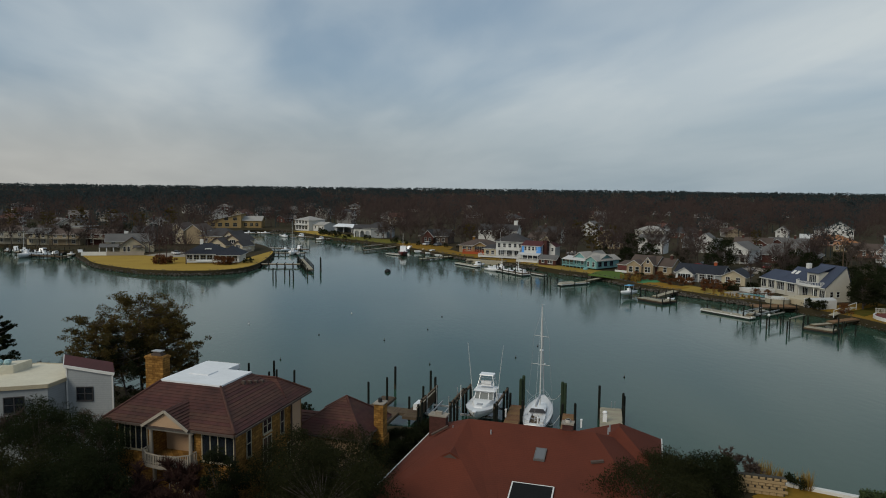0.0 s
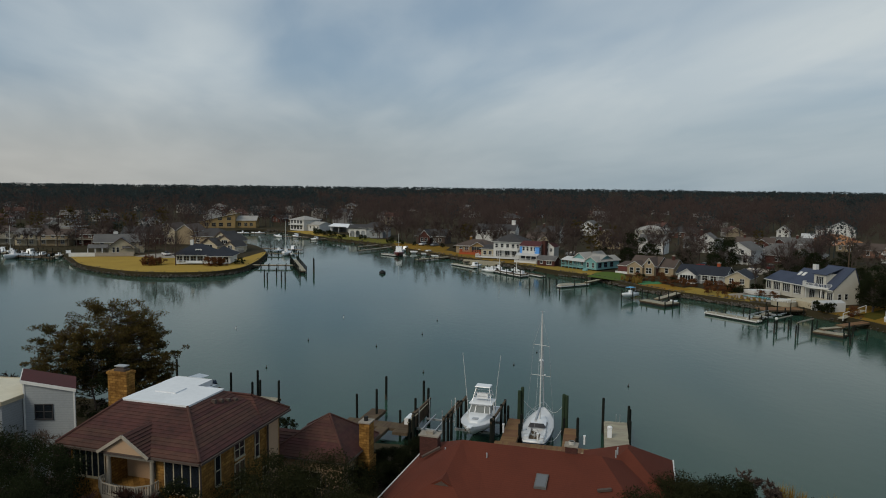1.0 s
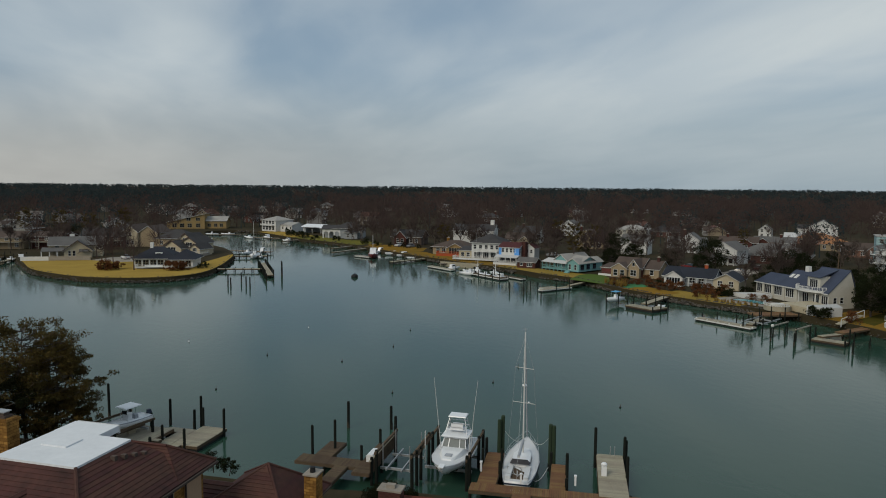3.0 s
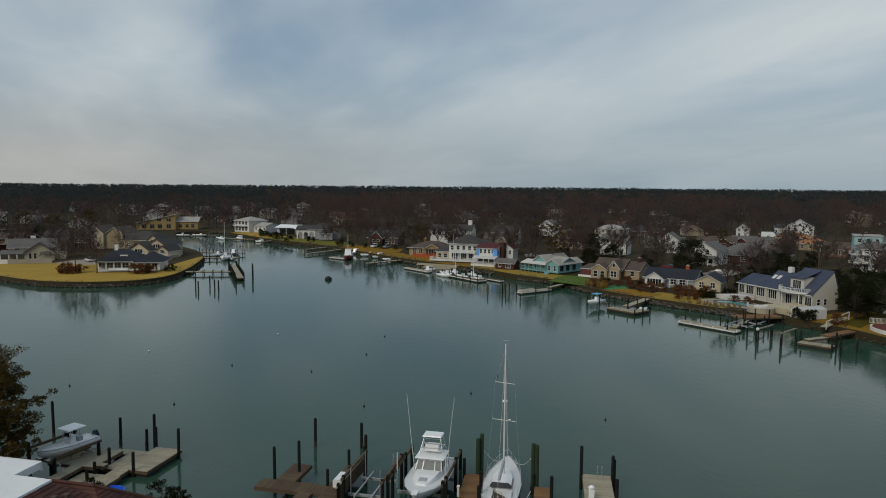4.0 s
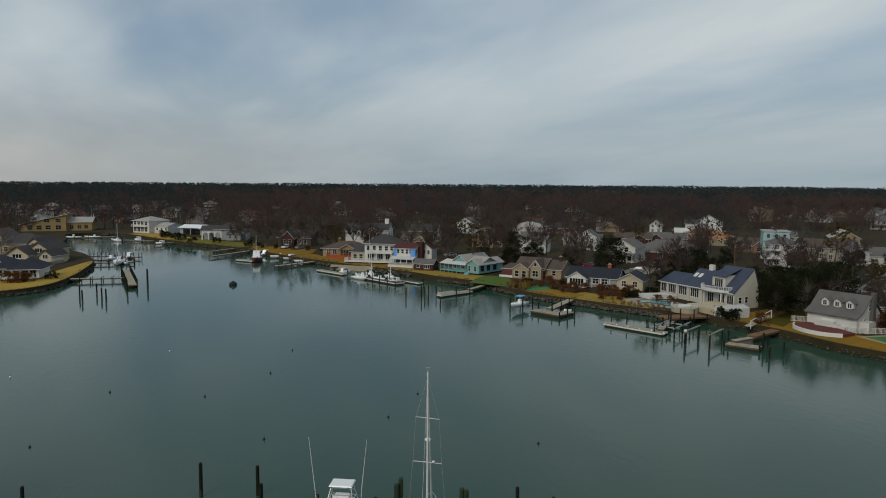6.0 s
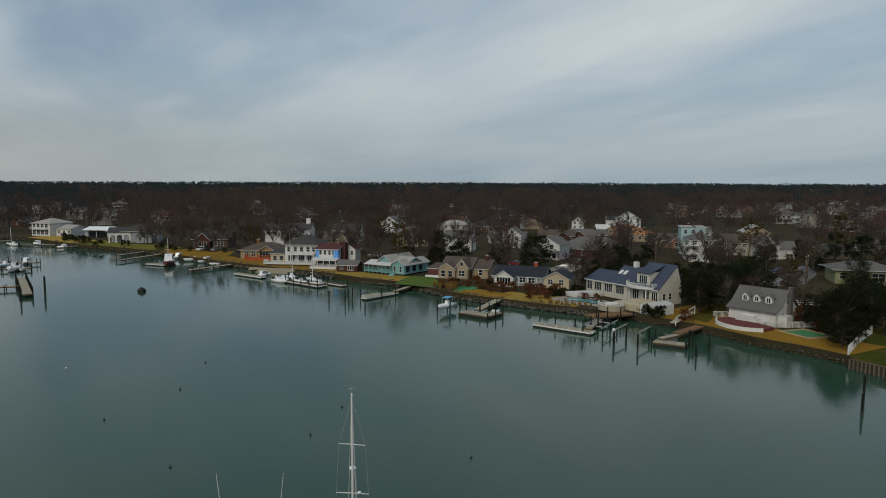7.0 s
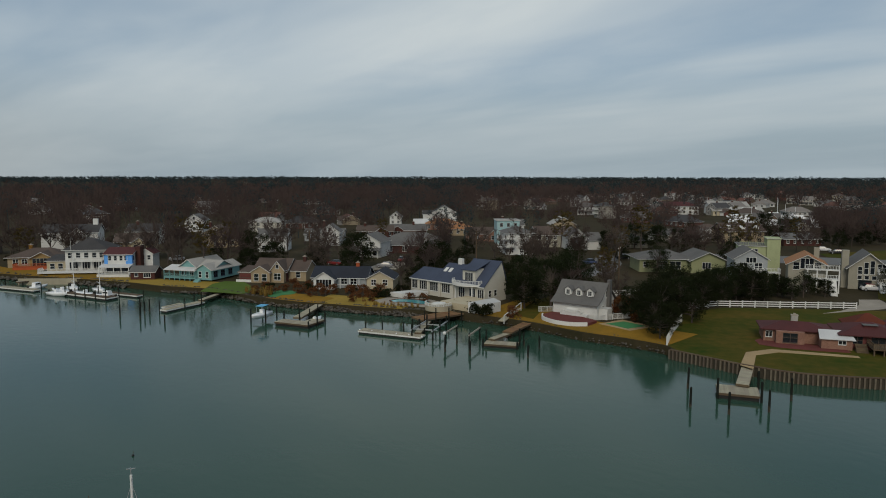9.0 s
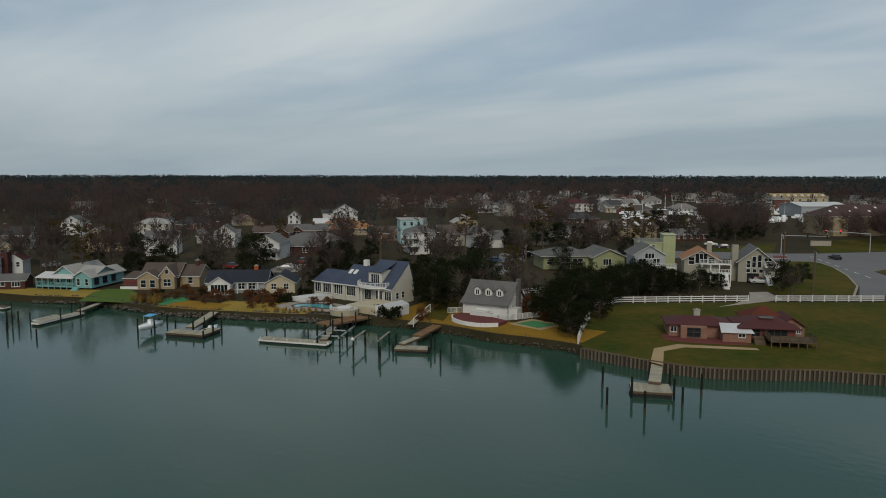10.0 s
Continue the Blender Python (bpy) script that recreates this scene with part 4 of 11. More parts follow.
    lt = part("sunroom_window", Geo().extrude([(9.2, -0.2, zf(-0.2) + 0.03), (12.3, -0.2, zf(-0.2) + 0.03), (12.3, 1.95, zf(1.95) + 0.05), (9.2, 1.95, zf(1.95) + 0.05)], (0, 0, 0.12)), TRIM, h, "large dark roof window with white frame")
    part("pane", Geo().poly([(9.3, -0.1, zf(-0.1) + 0.16), (12.2, -0.1, zf(-0.1) + 0.16), (12.2, 1.86, zf(1.86) + 0.18), (9.3, 1.86, zf(1.86) + 0.18)]), surface("dark_screen_panel", (0.012, 0.012, 0.012), None, 0.6, 1, 6, 0.05, spec=0.1), lt)
    chimney(h, 1.0, 10.5, 0, 6.45 - NEARZ, 1.5, 0.9, BRICK)
    c = chimney(h, 12.4, 9.2, top - 0.9, 7.4 - NEARZ, 0.85, 0.7, BRICK)
    part("flue", Geo().tube((12.4, 9.2, 5.7), (12.4, 9.2, 5.95), 0.22, None, 8), PILECAP, c)
    st = Geo().beam((0.9, 8.7, 5.0 - NEARZ + 0.3), (2.2, 9.3, 5.75 - NEARZ + 0.25), 0.25, 0.14).beam((14.6, 5.2, zf(5.2) + 0.1), (15.5, 5.5, zf(5.5) + 0.1), 0.25, 0.16)
    part("roof_vents", st, BROWNROOF, r)
    pv = Geo()
    for x, y in ((6.4, 7.3), (15.6, 9.5), (15.7, 10.2), (3.0, 8.0)):
        zz = zf(min(y, 9)) if x > 4 else 4.4
        pv.tube((x, y, zz - 0.2), (x, y, zz + 0.35), 0.06, None, 6)
    part("vent_pipes", pv, GALV, r)
    for u in (2.5, 6.0, 13.0, 16.5):
        window(h, "f", (0.6, 18.7, 0.8, 13.4), u, 0.8, 1.6, 1.3, 2)
    for k in range(3):
        OBST.append((*near_xy(o, 3 + k * 6.5, 7.5), 8.5))


def grey_modern_house():
    h = thing("house", -15.2, 61.6, NEARZ, 0, "pale grey modern house with cream flat roof and red shed roof", "house")
    zl, zr = 10.05 - NEARZ, 9.35 - NEARZ
    part("wall", Geo().extrude([(0, 0, 0), (4.0, -0.5, 0), (4.0, -0.5, zr), (0, 0, zl)], (-0.9, 2.6, 0)), GREYWALL, h)
    a = Vector((-0.15, -0.12, zl + 0.16))
    b = Vector((4.2, -0.65, zr + 0.1))
    d = Vector((-0.95, 3.2, 0.15))
    part("roof", Geo().slab([[a, b, b + d, a + d]], 0.14), MAROON, h, "red shingle shed roof")
    part("fascia", Geo().beam(a + Vector((0, -0.05, -0.16)), b + Vector((0, -0.05, -0.16)), 0.07, 0.26).beam(a + Vector((-0.04, 0, -0.12)), a + d + Vector((-0.04, 0, -0.12)), 0.07, 0.24), TRIM, h)
    part("corner_board", Geo().box(3.92, 4.04, -0.56, -0.4, 0, zr - 0.05).box(-0.05, 0.08, -0.06, 0.06, 0, zl - 0.05), TRIM, h)
    wd = part("window", window_mesh(1.35, 1.15, 2, DARKROOF)[0], None, h)
    wd.matrix_basis = pose(1.55, -0.2, zr - 2.45, 0, 0, -7.1)
    part("pane", window_mesh(1.35, 1.15, 2, CREAM)[1], None, wd)
    plan = [(-11, -3.2), (-0.85, -2.1), (-0.02, 0.0), (-0.02, 1.2), (-1.2, 4.9), (-4.4, 5.9), (-11.0, 2.6)]
    top = 8.95 - NEARZ
    part("wall", Geo().prism([(x * 0.97 - 0.1, y * 0.93) for x, y in plan], 0, top - 0.3), GREYWALL, h)
    part("roof", Geo().prism(plan, top - 0.05, top), CREAMFLAT, h, "cream coated flat roof")
    ed = Geo()
    for p, q in zip(plan, plan[1:3] + plan[3:] + plan[:1]):
        ed.beam((*p, top - 0.12), (*q, top - 0.12), 0.12, 0.34)
    part("fascia", ed, CREAM, h)
    for x in (-3.4, -8.6):
        wd = part("window", window_mesh(1.5, 1.3, 2, DARKROOF)[0], None, h)
        wd.matrix_basis = pose(x, -2.28 + (x + 0.85) * 0.11, top - 2.2, 0, 0, 6.2)
        part("pane", window_mesh(1.5, 1.3, 2, DARKROOF)[1], None, wd)
    part("parapet", Geo().prism([(-11, 0.6), (-5.2, 2.2), (-4.4, 4.4), (-11, 2.6)], top, top + 0.75), CREAMFLAT, h)
    tk = Geo()
    for k in range(3):
        tk.ball((-7.2 + k * 0.7, 2.6, top + 1.0), 0.35, 0.35, 0.3, 7, 4)
    part("roof_units", tk, PALETEAL, h)
    OBST.append((-14, 60, 6))
    OBST.append((-20, 64, 7))


stone_house()
garage_wing()
rust_roof_house()
grey_modern_house()


# ---- piles, docks and boats ----
def boards(g, x0, x1, y0, y1, z, along="y", width=0.19, thick=0.05):
    """Decking laid side by side; along names the axis in which the boards follow one another."""
    a, b = (y0, y1) if along == "y" else (x0, x1)
    n = max(1, round((b - a) / width))
    for k in range(n):
        p, q = a + (b - a) * k / n + 0.008, a + (b - a) * (k + 1) / n - 0.008
        zz = z + 0.006 * math.sin(k * 12.9)
        if along == "y":
            g.box(x0, x1, p, q, zz - thick, zz)
        else:
            g.box(p, q, y0, y1, zz - thick, zz)
    return g


def pile_geo(x, y, z0, z1, r=0.15):
    g = Geo()
    k = [random.uniform(-0.05, 0.05) for _ in range(4)]
    rings = []
    for j, z in enumerate((z0, (z0 + z1) / 2, z1 - 0.12, z1)):
        rr = r * (1.08 - 0.12 * j / 3) * (0.82 if j == 3 else 1)
        rings.append([(x + k[0] * j / 3 + rr * math.cos(a * math.pi / 4), y + k[1] * j / 3 + rr * math.sin(a * math.pi / 4), z) for a in range(8)])
    return g.loft(rings)


def mooring_pile(x, y, top, r=0.15, material=None, cap=False, label="dark weathered mooring pile standing in the water"):
    p = thing("mooring_pile", x, y, 0, 0, label, "mooring pile", "mooring piles in the creek")
    part("post", pile_geo(0, 0, -3, top, r), material or PILE, p)
    part("tide_band", pile_geo(0, 0, -0.5, min(0.75, top * 0.4), r * 1.06), PILE if material else MUD, p, "dark wet tide band")
    if cap:
        part("cap", Geo().loft([[(0.17 * math.cos(a * 0.785), 0.17 * math.sin(a * 0.785), top) for a in range(8)], [(0.03 * math.cos(a * 0.785), 0.03 * math.sin(a * 0.785), top + 0.16) for a in range(8)]]), PILECAP, p)
    return p


def dock_at(x, y, yaw, rects, z, wood, piles, label, floating=False, pile_r=0.14, edge=None):
    """A dock of rectangles (x0, x1, y0, y1, board axis) with its frame and piles (x, y, top)."""
    d = thing("dock", x, y, 0, yaw, label, "dock", "docks on the creek")
    for x0, x1, y0, y1, ax in rects:
        k = part("deck", boards(Geo(), x0, x1, y0, y1, z, ax), wood, d)
        e = Geo()
        for a, b in (((x0, y0), (x1, y0)), ((x1, y0), (x1, y1)), ((x1, y1), (x0, y1)), ((x0, y1), (x0, y0))):
            e.beam((*a, z - 0.19), (*b, z - 0.19), 0.08, 0.25)
        part("rim_joist", e, edge or WOODOLD, k)
        if floating:
            part("float", Geo().box(x0 + 0.1, x1 - 0.1, y0 + 0.1, y1 - 0.1, -0.25, z - 0.3), FLOATBLACK, k)
    for px_, py_, top in piles:
        part("piling", pile_geo(px_, py_, -3, top, pile_r), PILE, d)
    return d


def hull_geo(stations):
    """Stations of (y, half beam, keel z, sheer z, flare): an open-topped shell, closed by its deck."""
    rings = []
    for y, b, k, s, fl in stations:
        prof = [(1.0, 1.0), (1 - fl * 0.35, 0.62), (1 - fl, 0.30), (0.5 * (1 - fl), 0.08), (0.0, 0.0)]
        pts = [(b * u, y, k + (s - k) * v) for u, v in prof]
        pts += [(-b * u, y, k + (s - k) * v) for u, v in prof[-2::-1]]
        rings.append(pts)
    return Geo().loft(rings)


def tube_line(g, pts, r, n=5):
    for a, b in zip(pts, pts[1:]):
        g.tube(a, b, r, None, n)
    return g


def sport_boat():
    L = 9.0
    b = thing("fishing_boat", 27.8, 73.5, 0.92, 180 + YAW, "white sport fishing boat with tower raised on a lift", "boat")
    b.matrix_basis = b.matrix_basis @ Matrix.Diagonal((1.06, 0.98, 0.87, 1))
    st = [(0, 1.55, 0.15, 1.15, 0.10), (2, 1.65, 0.08, 1.15, 0.12), (4, 1.68, 0.05, 1.25, 0.18), (6, 1.55, 0.08, 1.42, 0.32), (7.5, 1.12, 0.3, 1.58, 0.5), (8.5, 0.55, 0.75, 1.7, 0.6), (9.0, 0.08, 1.3, 1.78, 0.5)]
    hl = part("hull", hull_geo(st), GELCOAT, b, "white glossy hull", True)
    # black bottom paint, carried higher to stand for the shadow under the hull
    part("bottom_paint", hull_geo([(y - 0.01 if y == 0 else y, w * (1 - f) * 1.015, k - 0.01, k + (s - k) * 0.42, 0.3) for y, w, k, s, f in st[:5]]), RUBBER, hl)
    part("rub_rail", tube_line(tube_line(Geo(), [(w + 0.02, y, s - 0.05) for y, w, k, s, f in st], 0.04), [(-w - 0.02, y, s - 0.05) for y, w, k, s, f in st], 0.04), ALLOY, hl)
    fd = Geo().poly([(w * 0.98, y, s + 0.02) for y, w, k, s, f in st[2:]] + [(-w * 0.98, y, s + 0.02) for y, w, k, s, f in reversed(st[2:])])
    part("foredeck", fd, DECKWHITE, b)
    part("cockpit_coaming", Geo().box(-1.6, -1.3, 0.05, 4, 1.1, 1.24).box(1.3, 1.6, 0.05, 4, 1.1, 1.24).box(-1.3, 1.3, 0.05, 0.3, 1.1, 1.24), GELCOAT, b)
    part("trunk_cabin", Geo().loft([[(-1.15, 3.6, 1.2), (1.15, 3.6, 1.2), (1.0, 3.6, 1.75), (-1.0, 3.6, 1.75)], [(-1.05, 5.6, 1.3), (1.05, 5.6, 1.3), (0.85, 5.5, 1.85), (-0.85, 5.5, 1.85)],
                                      [(-0.5, 7.3, 1.5), (0.5, 7.3, 1.5), (0.35, 7.1, 1.72), (-0.35, 7.1, 1.72)]]), GELCOAT, b)
    part("hatch", Geo().box(-0.3, 0.3, 6.1, 6.7, 1.78, 1.85), CANVAS, b)
    ws = part("windscreen", Geo().loft([[(-1.05, 4.4, 1.75), (1.05, 4.4, 1.75), (1.05, 4.45, 1.75), (-1.05, 4.45, 1.75)], [(-0.95, 3.9, 2.55), (0.95, 3.9, 2.55), (0.95, 3.95, 2.55), (-0.95, 3.95, 2.55)]]), TINTED, b)
    fr = Geo()
    for x in (-1.05, -0.5, 0.5, 1.05):
        fr.beam((x, 4.46, 1.75), (x * 0.9, 3.96, 2.6), 0.07, 0.07)
    fr.beam((-1.0, 3.95, 2.58), (1.0, 3.95, 2.58), 0.08, 0.08)
    for sgn in (-1, 1):
        fr.beam((sgn * 1.05, 4.4, 1.75), (sgn * 1.1, 2.6, 1.8), 0.07, 0.07).beam((sgn * 0.95, 3.95, 2.58), (sgn * 1.05, 2.6, 2.5), 0.07, 0.07).beam((sgn * 1.1, 2.6, 1.8), (sgn * 1.05, 2.6, 2.6), 0.07, 0.07)
    part("windscreen_frame", fr, GELCOAT, ws)
    for sgn in (-1, 1):
        part("side_window", Geo().poly([(sgn * 1.06, 4.35, 1.78), (sgn * 1.1, 2.65, 1.82), (sgn * 1.04, 2.65, 2.5), (sgn * 0.97, 3.95, 2.55)]), TINTED, b)
    part("hardtop", Geo().loft([[(-1.15, 1.9, 2.72), (1.15, 1.9, 2.72), (1.15, 4.2, 2.72), (-1.15, 4.2, 2.72)], [(-1.2, 1.85, 2.8), (1.2, 1.85, 2.8), (1.2, 4.25, 2.8), (-1.2, 4.25, 2.8)], [(-1.0, 2.0, 2.88), (1.0, 2.0, 2.88), (1.0, 4.0, 2.88), (-1.0, 4.0, 2.88)]]), GELCOAT, b)
    part("helm_console", Geo().box(-0.6, 0.6, 3.0, 3.5, 1.2, 2.2), GELCOAT, b)
    tw = Geo()
    for sx in (-1, 1):
        tube_line(tw, [(sx * 1.15, 4.0, 1.3), (sx * 1.0, 3.6, 2.8), (sx * 0.65, 3.0, 4.6)], 0.035)
        tube_line(tw, [(sx * 1.2, 2.0, 1.2), (sx * 1.05, 2.1, 2.8), (sx * 0.65, 2.3, 4.6)], 0.035)
        tw.tube((sx * 0.85, 3.3, 3.5), (sx * 0.85, 2.2, 3.5), 0.03, None, 5)
    for z, h in ((3.5, 0.85), (3.95, 0.76)):
        tw.tube((-h, 3.3, z), (h, 3.3, z), 0.03, None, 5).tube((-h, 2.2, z), (h, 2.2, z), 0.03, None, 5)
    tower = part("tower", tw, ALLOY, b, "aluminium tube tower")
    part("tower_floor", Geo().box(-0.75, 0.75, 2.2, 3.3, 3.18, 3.24), GELCOAT, tower)
    part("tower_seat", Geo().box(-0.5, 0.5, 2.4, 2.8, 3.24, 3.7).box(-0.55, 0.55, 3.1, 3.25, 3.24, 3.9), GELCOAT, tower)
    part("tower_roof", Geo().loft([[(-0.8, 2.0, 4.6), (0.8, 2.0, 4.6), (0.8, 3.3, 4.6), (-0.8, 3.3, 4.6)], [(-0.75, 2.05, 4.7), (0.75, 2.05, 4.7), (0.75, 3.25, 4.7), (-0.75, 3.25, 4.7)]]), GELCOAT, tower)
    for sx in (-1, 1):
        o = part("outrigger", Geo().tube((sx * 1.35, 3.6, 1.3), (sx * 1.6, 3.9, 5.0), 0.035, 0.028, 5).tube((sx * 1.6, 3.9, 5.0), (sx * 1.95, 3.9, 9.0), 0.028, 0.015, 5), TRIM, b)
        part("spreader", Geo().tube((sx * 1.5, 3.75, 3.0), (sx * 1.0, 3.6, 2.8), 0.02, None, 5), ALLOY, o)
    part("bow_pulpit", Geo().box(-0.22, 0.22, 8.5, 9.35, 1.74, 1.82), GELCOAT, b)
    part("anchor", Geo().beam((0, 8.9, 1.7), (0, 9.4, 1.5), 0.08, 0.06).beam((-0.2, 9.3, 1.45), (0.2, 9.3, 1.45), 0.06, 0.06), GALV, b)
    part("cockpit_sole", Geo().box(-1.45, 1.45, 0.1, 3.5, 0.55, 0.6), DECKWHITE, b)
    # lift
    l = thing("boat_lift", 27.9, 74.3, 0, 180 + YAW, "timber boat lift with four piles and steel cradle beams", "boat lift")
    for x in (-2.25, 2.25):
        for y in (1.0, 3.2, 7.2, 8.4):
            part("piling", pile_geo(x, y, -3, 2.9 + 0.35 * ((y * 7) % 1), 0.15), PILE, l)
        part("top_beam", Geo().beam((x, 0.8, 2.75), (x, 8.6, 2.75), 0.16, 0.24), WOODOLD, l)
    for y in (2.6, 6.0):
        part("cradle_beam", Geo().beam((-2.2, y, 0.75), (2.2, y, 0.75), 0.15, 0.25), GALV, l)
    for x in (-0.9, 0.9):
        part("bunk", Geo().beam((x, 1.5, 0.97), (x, 6.6, 0.97), 0.15, 0.12), WOODOLD, l)
    for x in (-2.05, 2.05):
        part("guide_pole", Geo().tube((x, 6.5, 1.3), (x, 6.5, 4.3), 0.05, None, 6), TRIM, l)


def sail_boat():
    b = thing("sailboat", 30.05, 64.4, 0, -25.5, "white sailing yacht with bare mast moored in a slip", "sailboat")
    st = [(0, 1.05, 0.1, 1.1, 0.15), (0.6, 1.25, -0.05, 1.08, 0.18), (2.4, 1.52, -0.3, 1.05, 0.22), (4.6, 1.62, -0.4, 1.08, 0.25), (6.6, 1.4, -0.35, 1.18, 0.3), (8.2, 0.88, -0.2, 1.32, 0.4), (9.3, 0.35, 0.2, 1.45, 0.45), (9.8, 0.05, 0.9, 1.5, 0.4)]
    hl = part("hull", hull_geo(st), GELCOAT, b, "white hull", True)
    part("stripe", Geo().loft([[((w + 0.015), y, s - 0.34), ((w + 0.02), y, s - 0.2), (-(w + 0.02), y, s - 0.2), (-(w + 0.015), y, s - 0.34)] for y, w, k, s, f in [(-0.02, *st[0][1:])] + st[1:-1]], True), NAVYHULL, hl)
    part("deck", Geo().poly([(w * 0.99, y, s + 0.01) for y, w, k, s, f in st] + [(-w * 0.99, y, s + 0.01) for y, w, k, s, f in reversed(st)]), DECKWHITE, b)
    part("toe_rail", tube_line(tube_line(Geo(), [(w, y, s + 0.04) for y, w, k, s, f in st], 0.03), [(-w, y, s + 0.04) for y, w, k, s, f in st], 0.03), ALLOY, hl)
    part("coachroof", Geo().loft([[(-0.95, 3.1, 1.05), (0.95, 3.1, 1.05), (0.85, 3.2, 1.5), (-0.85, 3.2, 1.5)], [(-0.95, 5.4, 1.1), (0.95, 5.4, 1.1), (0.8, 5.4, 1.52), (-0.8, 5.4, 1.52)], [(-0.5, 7.4, 1.2), (0.5, 7.4, 1.2), (0.35, 7.2, 1.4), (-0.35, 7.2, 1.4)]]), GELCOAT, b)
    for sx in (-1, 1):
        part("port_light", Geo().poly([(sx * 0.93, 3.5, 1.2), (sx * 0.93, 5.2, 1.24), (sx * 0.87, 5.2, 1.42), (sx * 0.88, 3.5, 1.4)]), GLASS, b)
    part("cockpit_well", Geo().box(-0.55, 0.55, 0.5, 3.0, 1.09, 1.13), WOODOLD, b, "teak-coloured cockpit sole")
    for sx in (-1, 1):
        part("cockpit_seat", Geo().box(sx * 0.78 - 0.22, sx * 0.78 + 0.22, 0.4, 3.0, 1.09, 1.35), DECKWHITE, b)
        part("winch", Geo().tube((sx * 1.0, 2.4, 1.1), (sx * 1.0, 2.4, 1.42), 0.09, 0.07, 8), ALLOY, b)
    part("steering_wheel", Geo().loft([[(0.42 * math.cos(a * 0.5236), 0.95, 1.65 + 0.42 * math.sin(a * 0.5236)) for a in range(12)], [(0.42 * math.cos(a * 0.5236), 1.0, 1.65 + 0.42 * math.sin(a * 0.5236)) for a in range(12)],
                                        [(0.37 * math.cos(a * 0.5236), 1.0, 1.65 + 0.37 * math.sin(a * 0.5236)) for a in range(12)], [(0.37 * math.cos(a * 0.5236), 0.95, 1.65 + 0.37 * math.sin(a * 0.5236)) for a in range(12)]], False)
         .tube((0, 0.98, 1.1), (0, 0.98, 1.65), 0.06, None, 6), ALLOY, b)
    part("sprayhood", Geo().loft([[(-0.9, 2.9 + 0.2 * k, 1.48), (-0.7, 2.9 + 0.2 * k, 1.95 - 0.12 * k), (0.7, 2.9 + 0.2 * k, 1.95 - 0.12 * k), (0.9, 2.9 + 0.2 * k, 1.48)] for k in range(4)]), DARKCANVAS, b, "charcoal canvas sprayhood")
    mast = part("mast", Geo().tube((0, 5.7, 1.4), (0, 5.7, 13.0), 0.085, 0.06, 8), TRIM, b, "white aluminium mast")
    for z, w in ((9.6, 0.85), (6.3, 1.05)):
        part("spreader", Geo().tube((0, 5.7, z), (w, 5.6, z - 0.05), 0.035, 0.025, 5).tube((0, 5.7, z), (-w, 5.6, z + 0.1), 0.035, 0.025, 5), TRIM, mast)
    part("radar_dome", Geo().ball((0, 5.95, 7.9), 0.24, 0.24, 0.13, 10, 6), GELCOAT, mast)
    part("deck_light", Geo().ball((0.45, 5.6, 6.4), 0.12, 0.1, 0.06, 8, 4), GELCOAT, mast)
    part("wind_vane", Geo().tube((0, 5.7, 13.0), (0, 5.7, 13.35), 0.02, None, 4).beam((-0.2, 5.7, 13.3), (0.2, 5.7, 13.3), 0.03, 0.03), ALLOY, mast)
    bm_ = part("boom", Geo().tube((0, 5.6, 2.5), (0.05, 1.6, 2.6), 0.07, None, 8), TRIM, b)
    part("sail_cover", Geo().loft([[(0.13 * math.cos(a * 0.785), y, 2.66 + 0.16 * math.sin(a * 0.785) + 0.05 * (y / 5)) for a in range(8)] for y in (1.7, 3.0, 4.4, 5.5)]), CANVAS, bm_)
    rg = Geo()
    for p, q in (((0, 9.7, 1.5), (0, 5.75, 12.9)), ((0, 0.1, 1.15), (0, 5.65, 12.9)), ((1.5, 5.5, 1.1), (1.05, 5.6, 6.25)), ((1.05, 5.6, 6.25), (0.85, 5.6, 9.55)), ((0.85, 5.6, 9.55), (0, 5.7, 12.6)),
                 ((-1.5, 5.5, 1.1), (-1.05, 5.6, 6.4)), ((-1.05, 5.6, 6.4), (-0.85, 5.6, 9.7)), ((-0.85, 5.6, 9.7), (0, 5.7, 12.6))):
        rg.tube(p, q, 0.012, None, 4)
    part("rigging", rg, GALV, b)
    part("furled_jib", Geo().tube((0, 9.5, 1.8), (0, 6.2, 11.6), 0.085, 0.05, 6), CANVAS, b, "grey furled headsail")
    rl = Geo()
    for sx in (-1, 1):
        pts = [(sx * w * 0.97, y, s) for y, w, k, s, f in st[:7]]
        for p in pts:
            rl.tube(p, (p[0], p[1], p[2] + 0.6), 0.018, None, 4)
        tube_line(rl, [(p[0], p[1], p[2] + 0.6) for p in pts], 0.012, 4)
        tube_line(rl, [(p[0], p[1], p[2] + 0.3) for p in pts], 0.01, 4)
    tube_line(rl, [(0.34, 9.3, 2.05), (0, 9.85, 2.15), (-0.34, 9.3, 2.05)], 0.022, 5)
    tube_line(rl, [(1.0, 0.1, 1.75), (0, -0.1, 1.8), (-1.0, 0.1, 1.75)], 0.022, 5)
    part("guard_rail", rl, ALLOY, b)


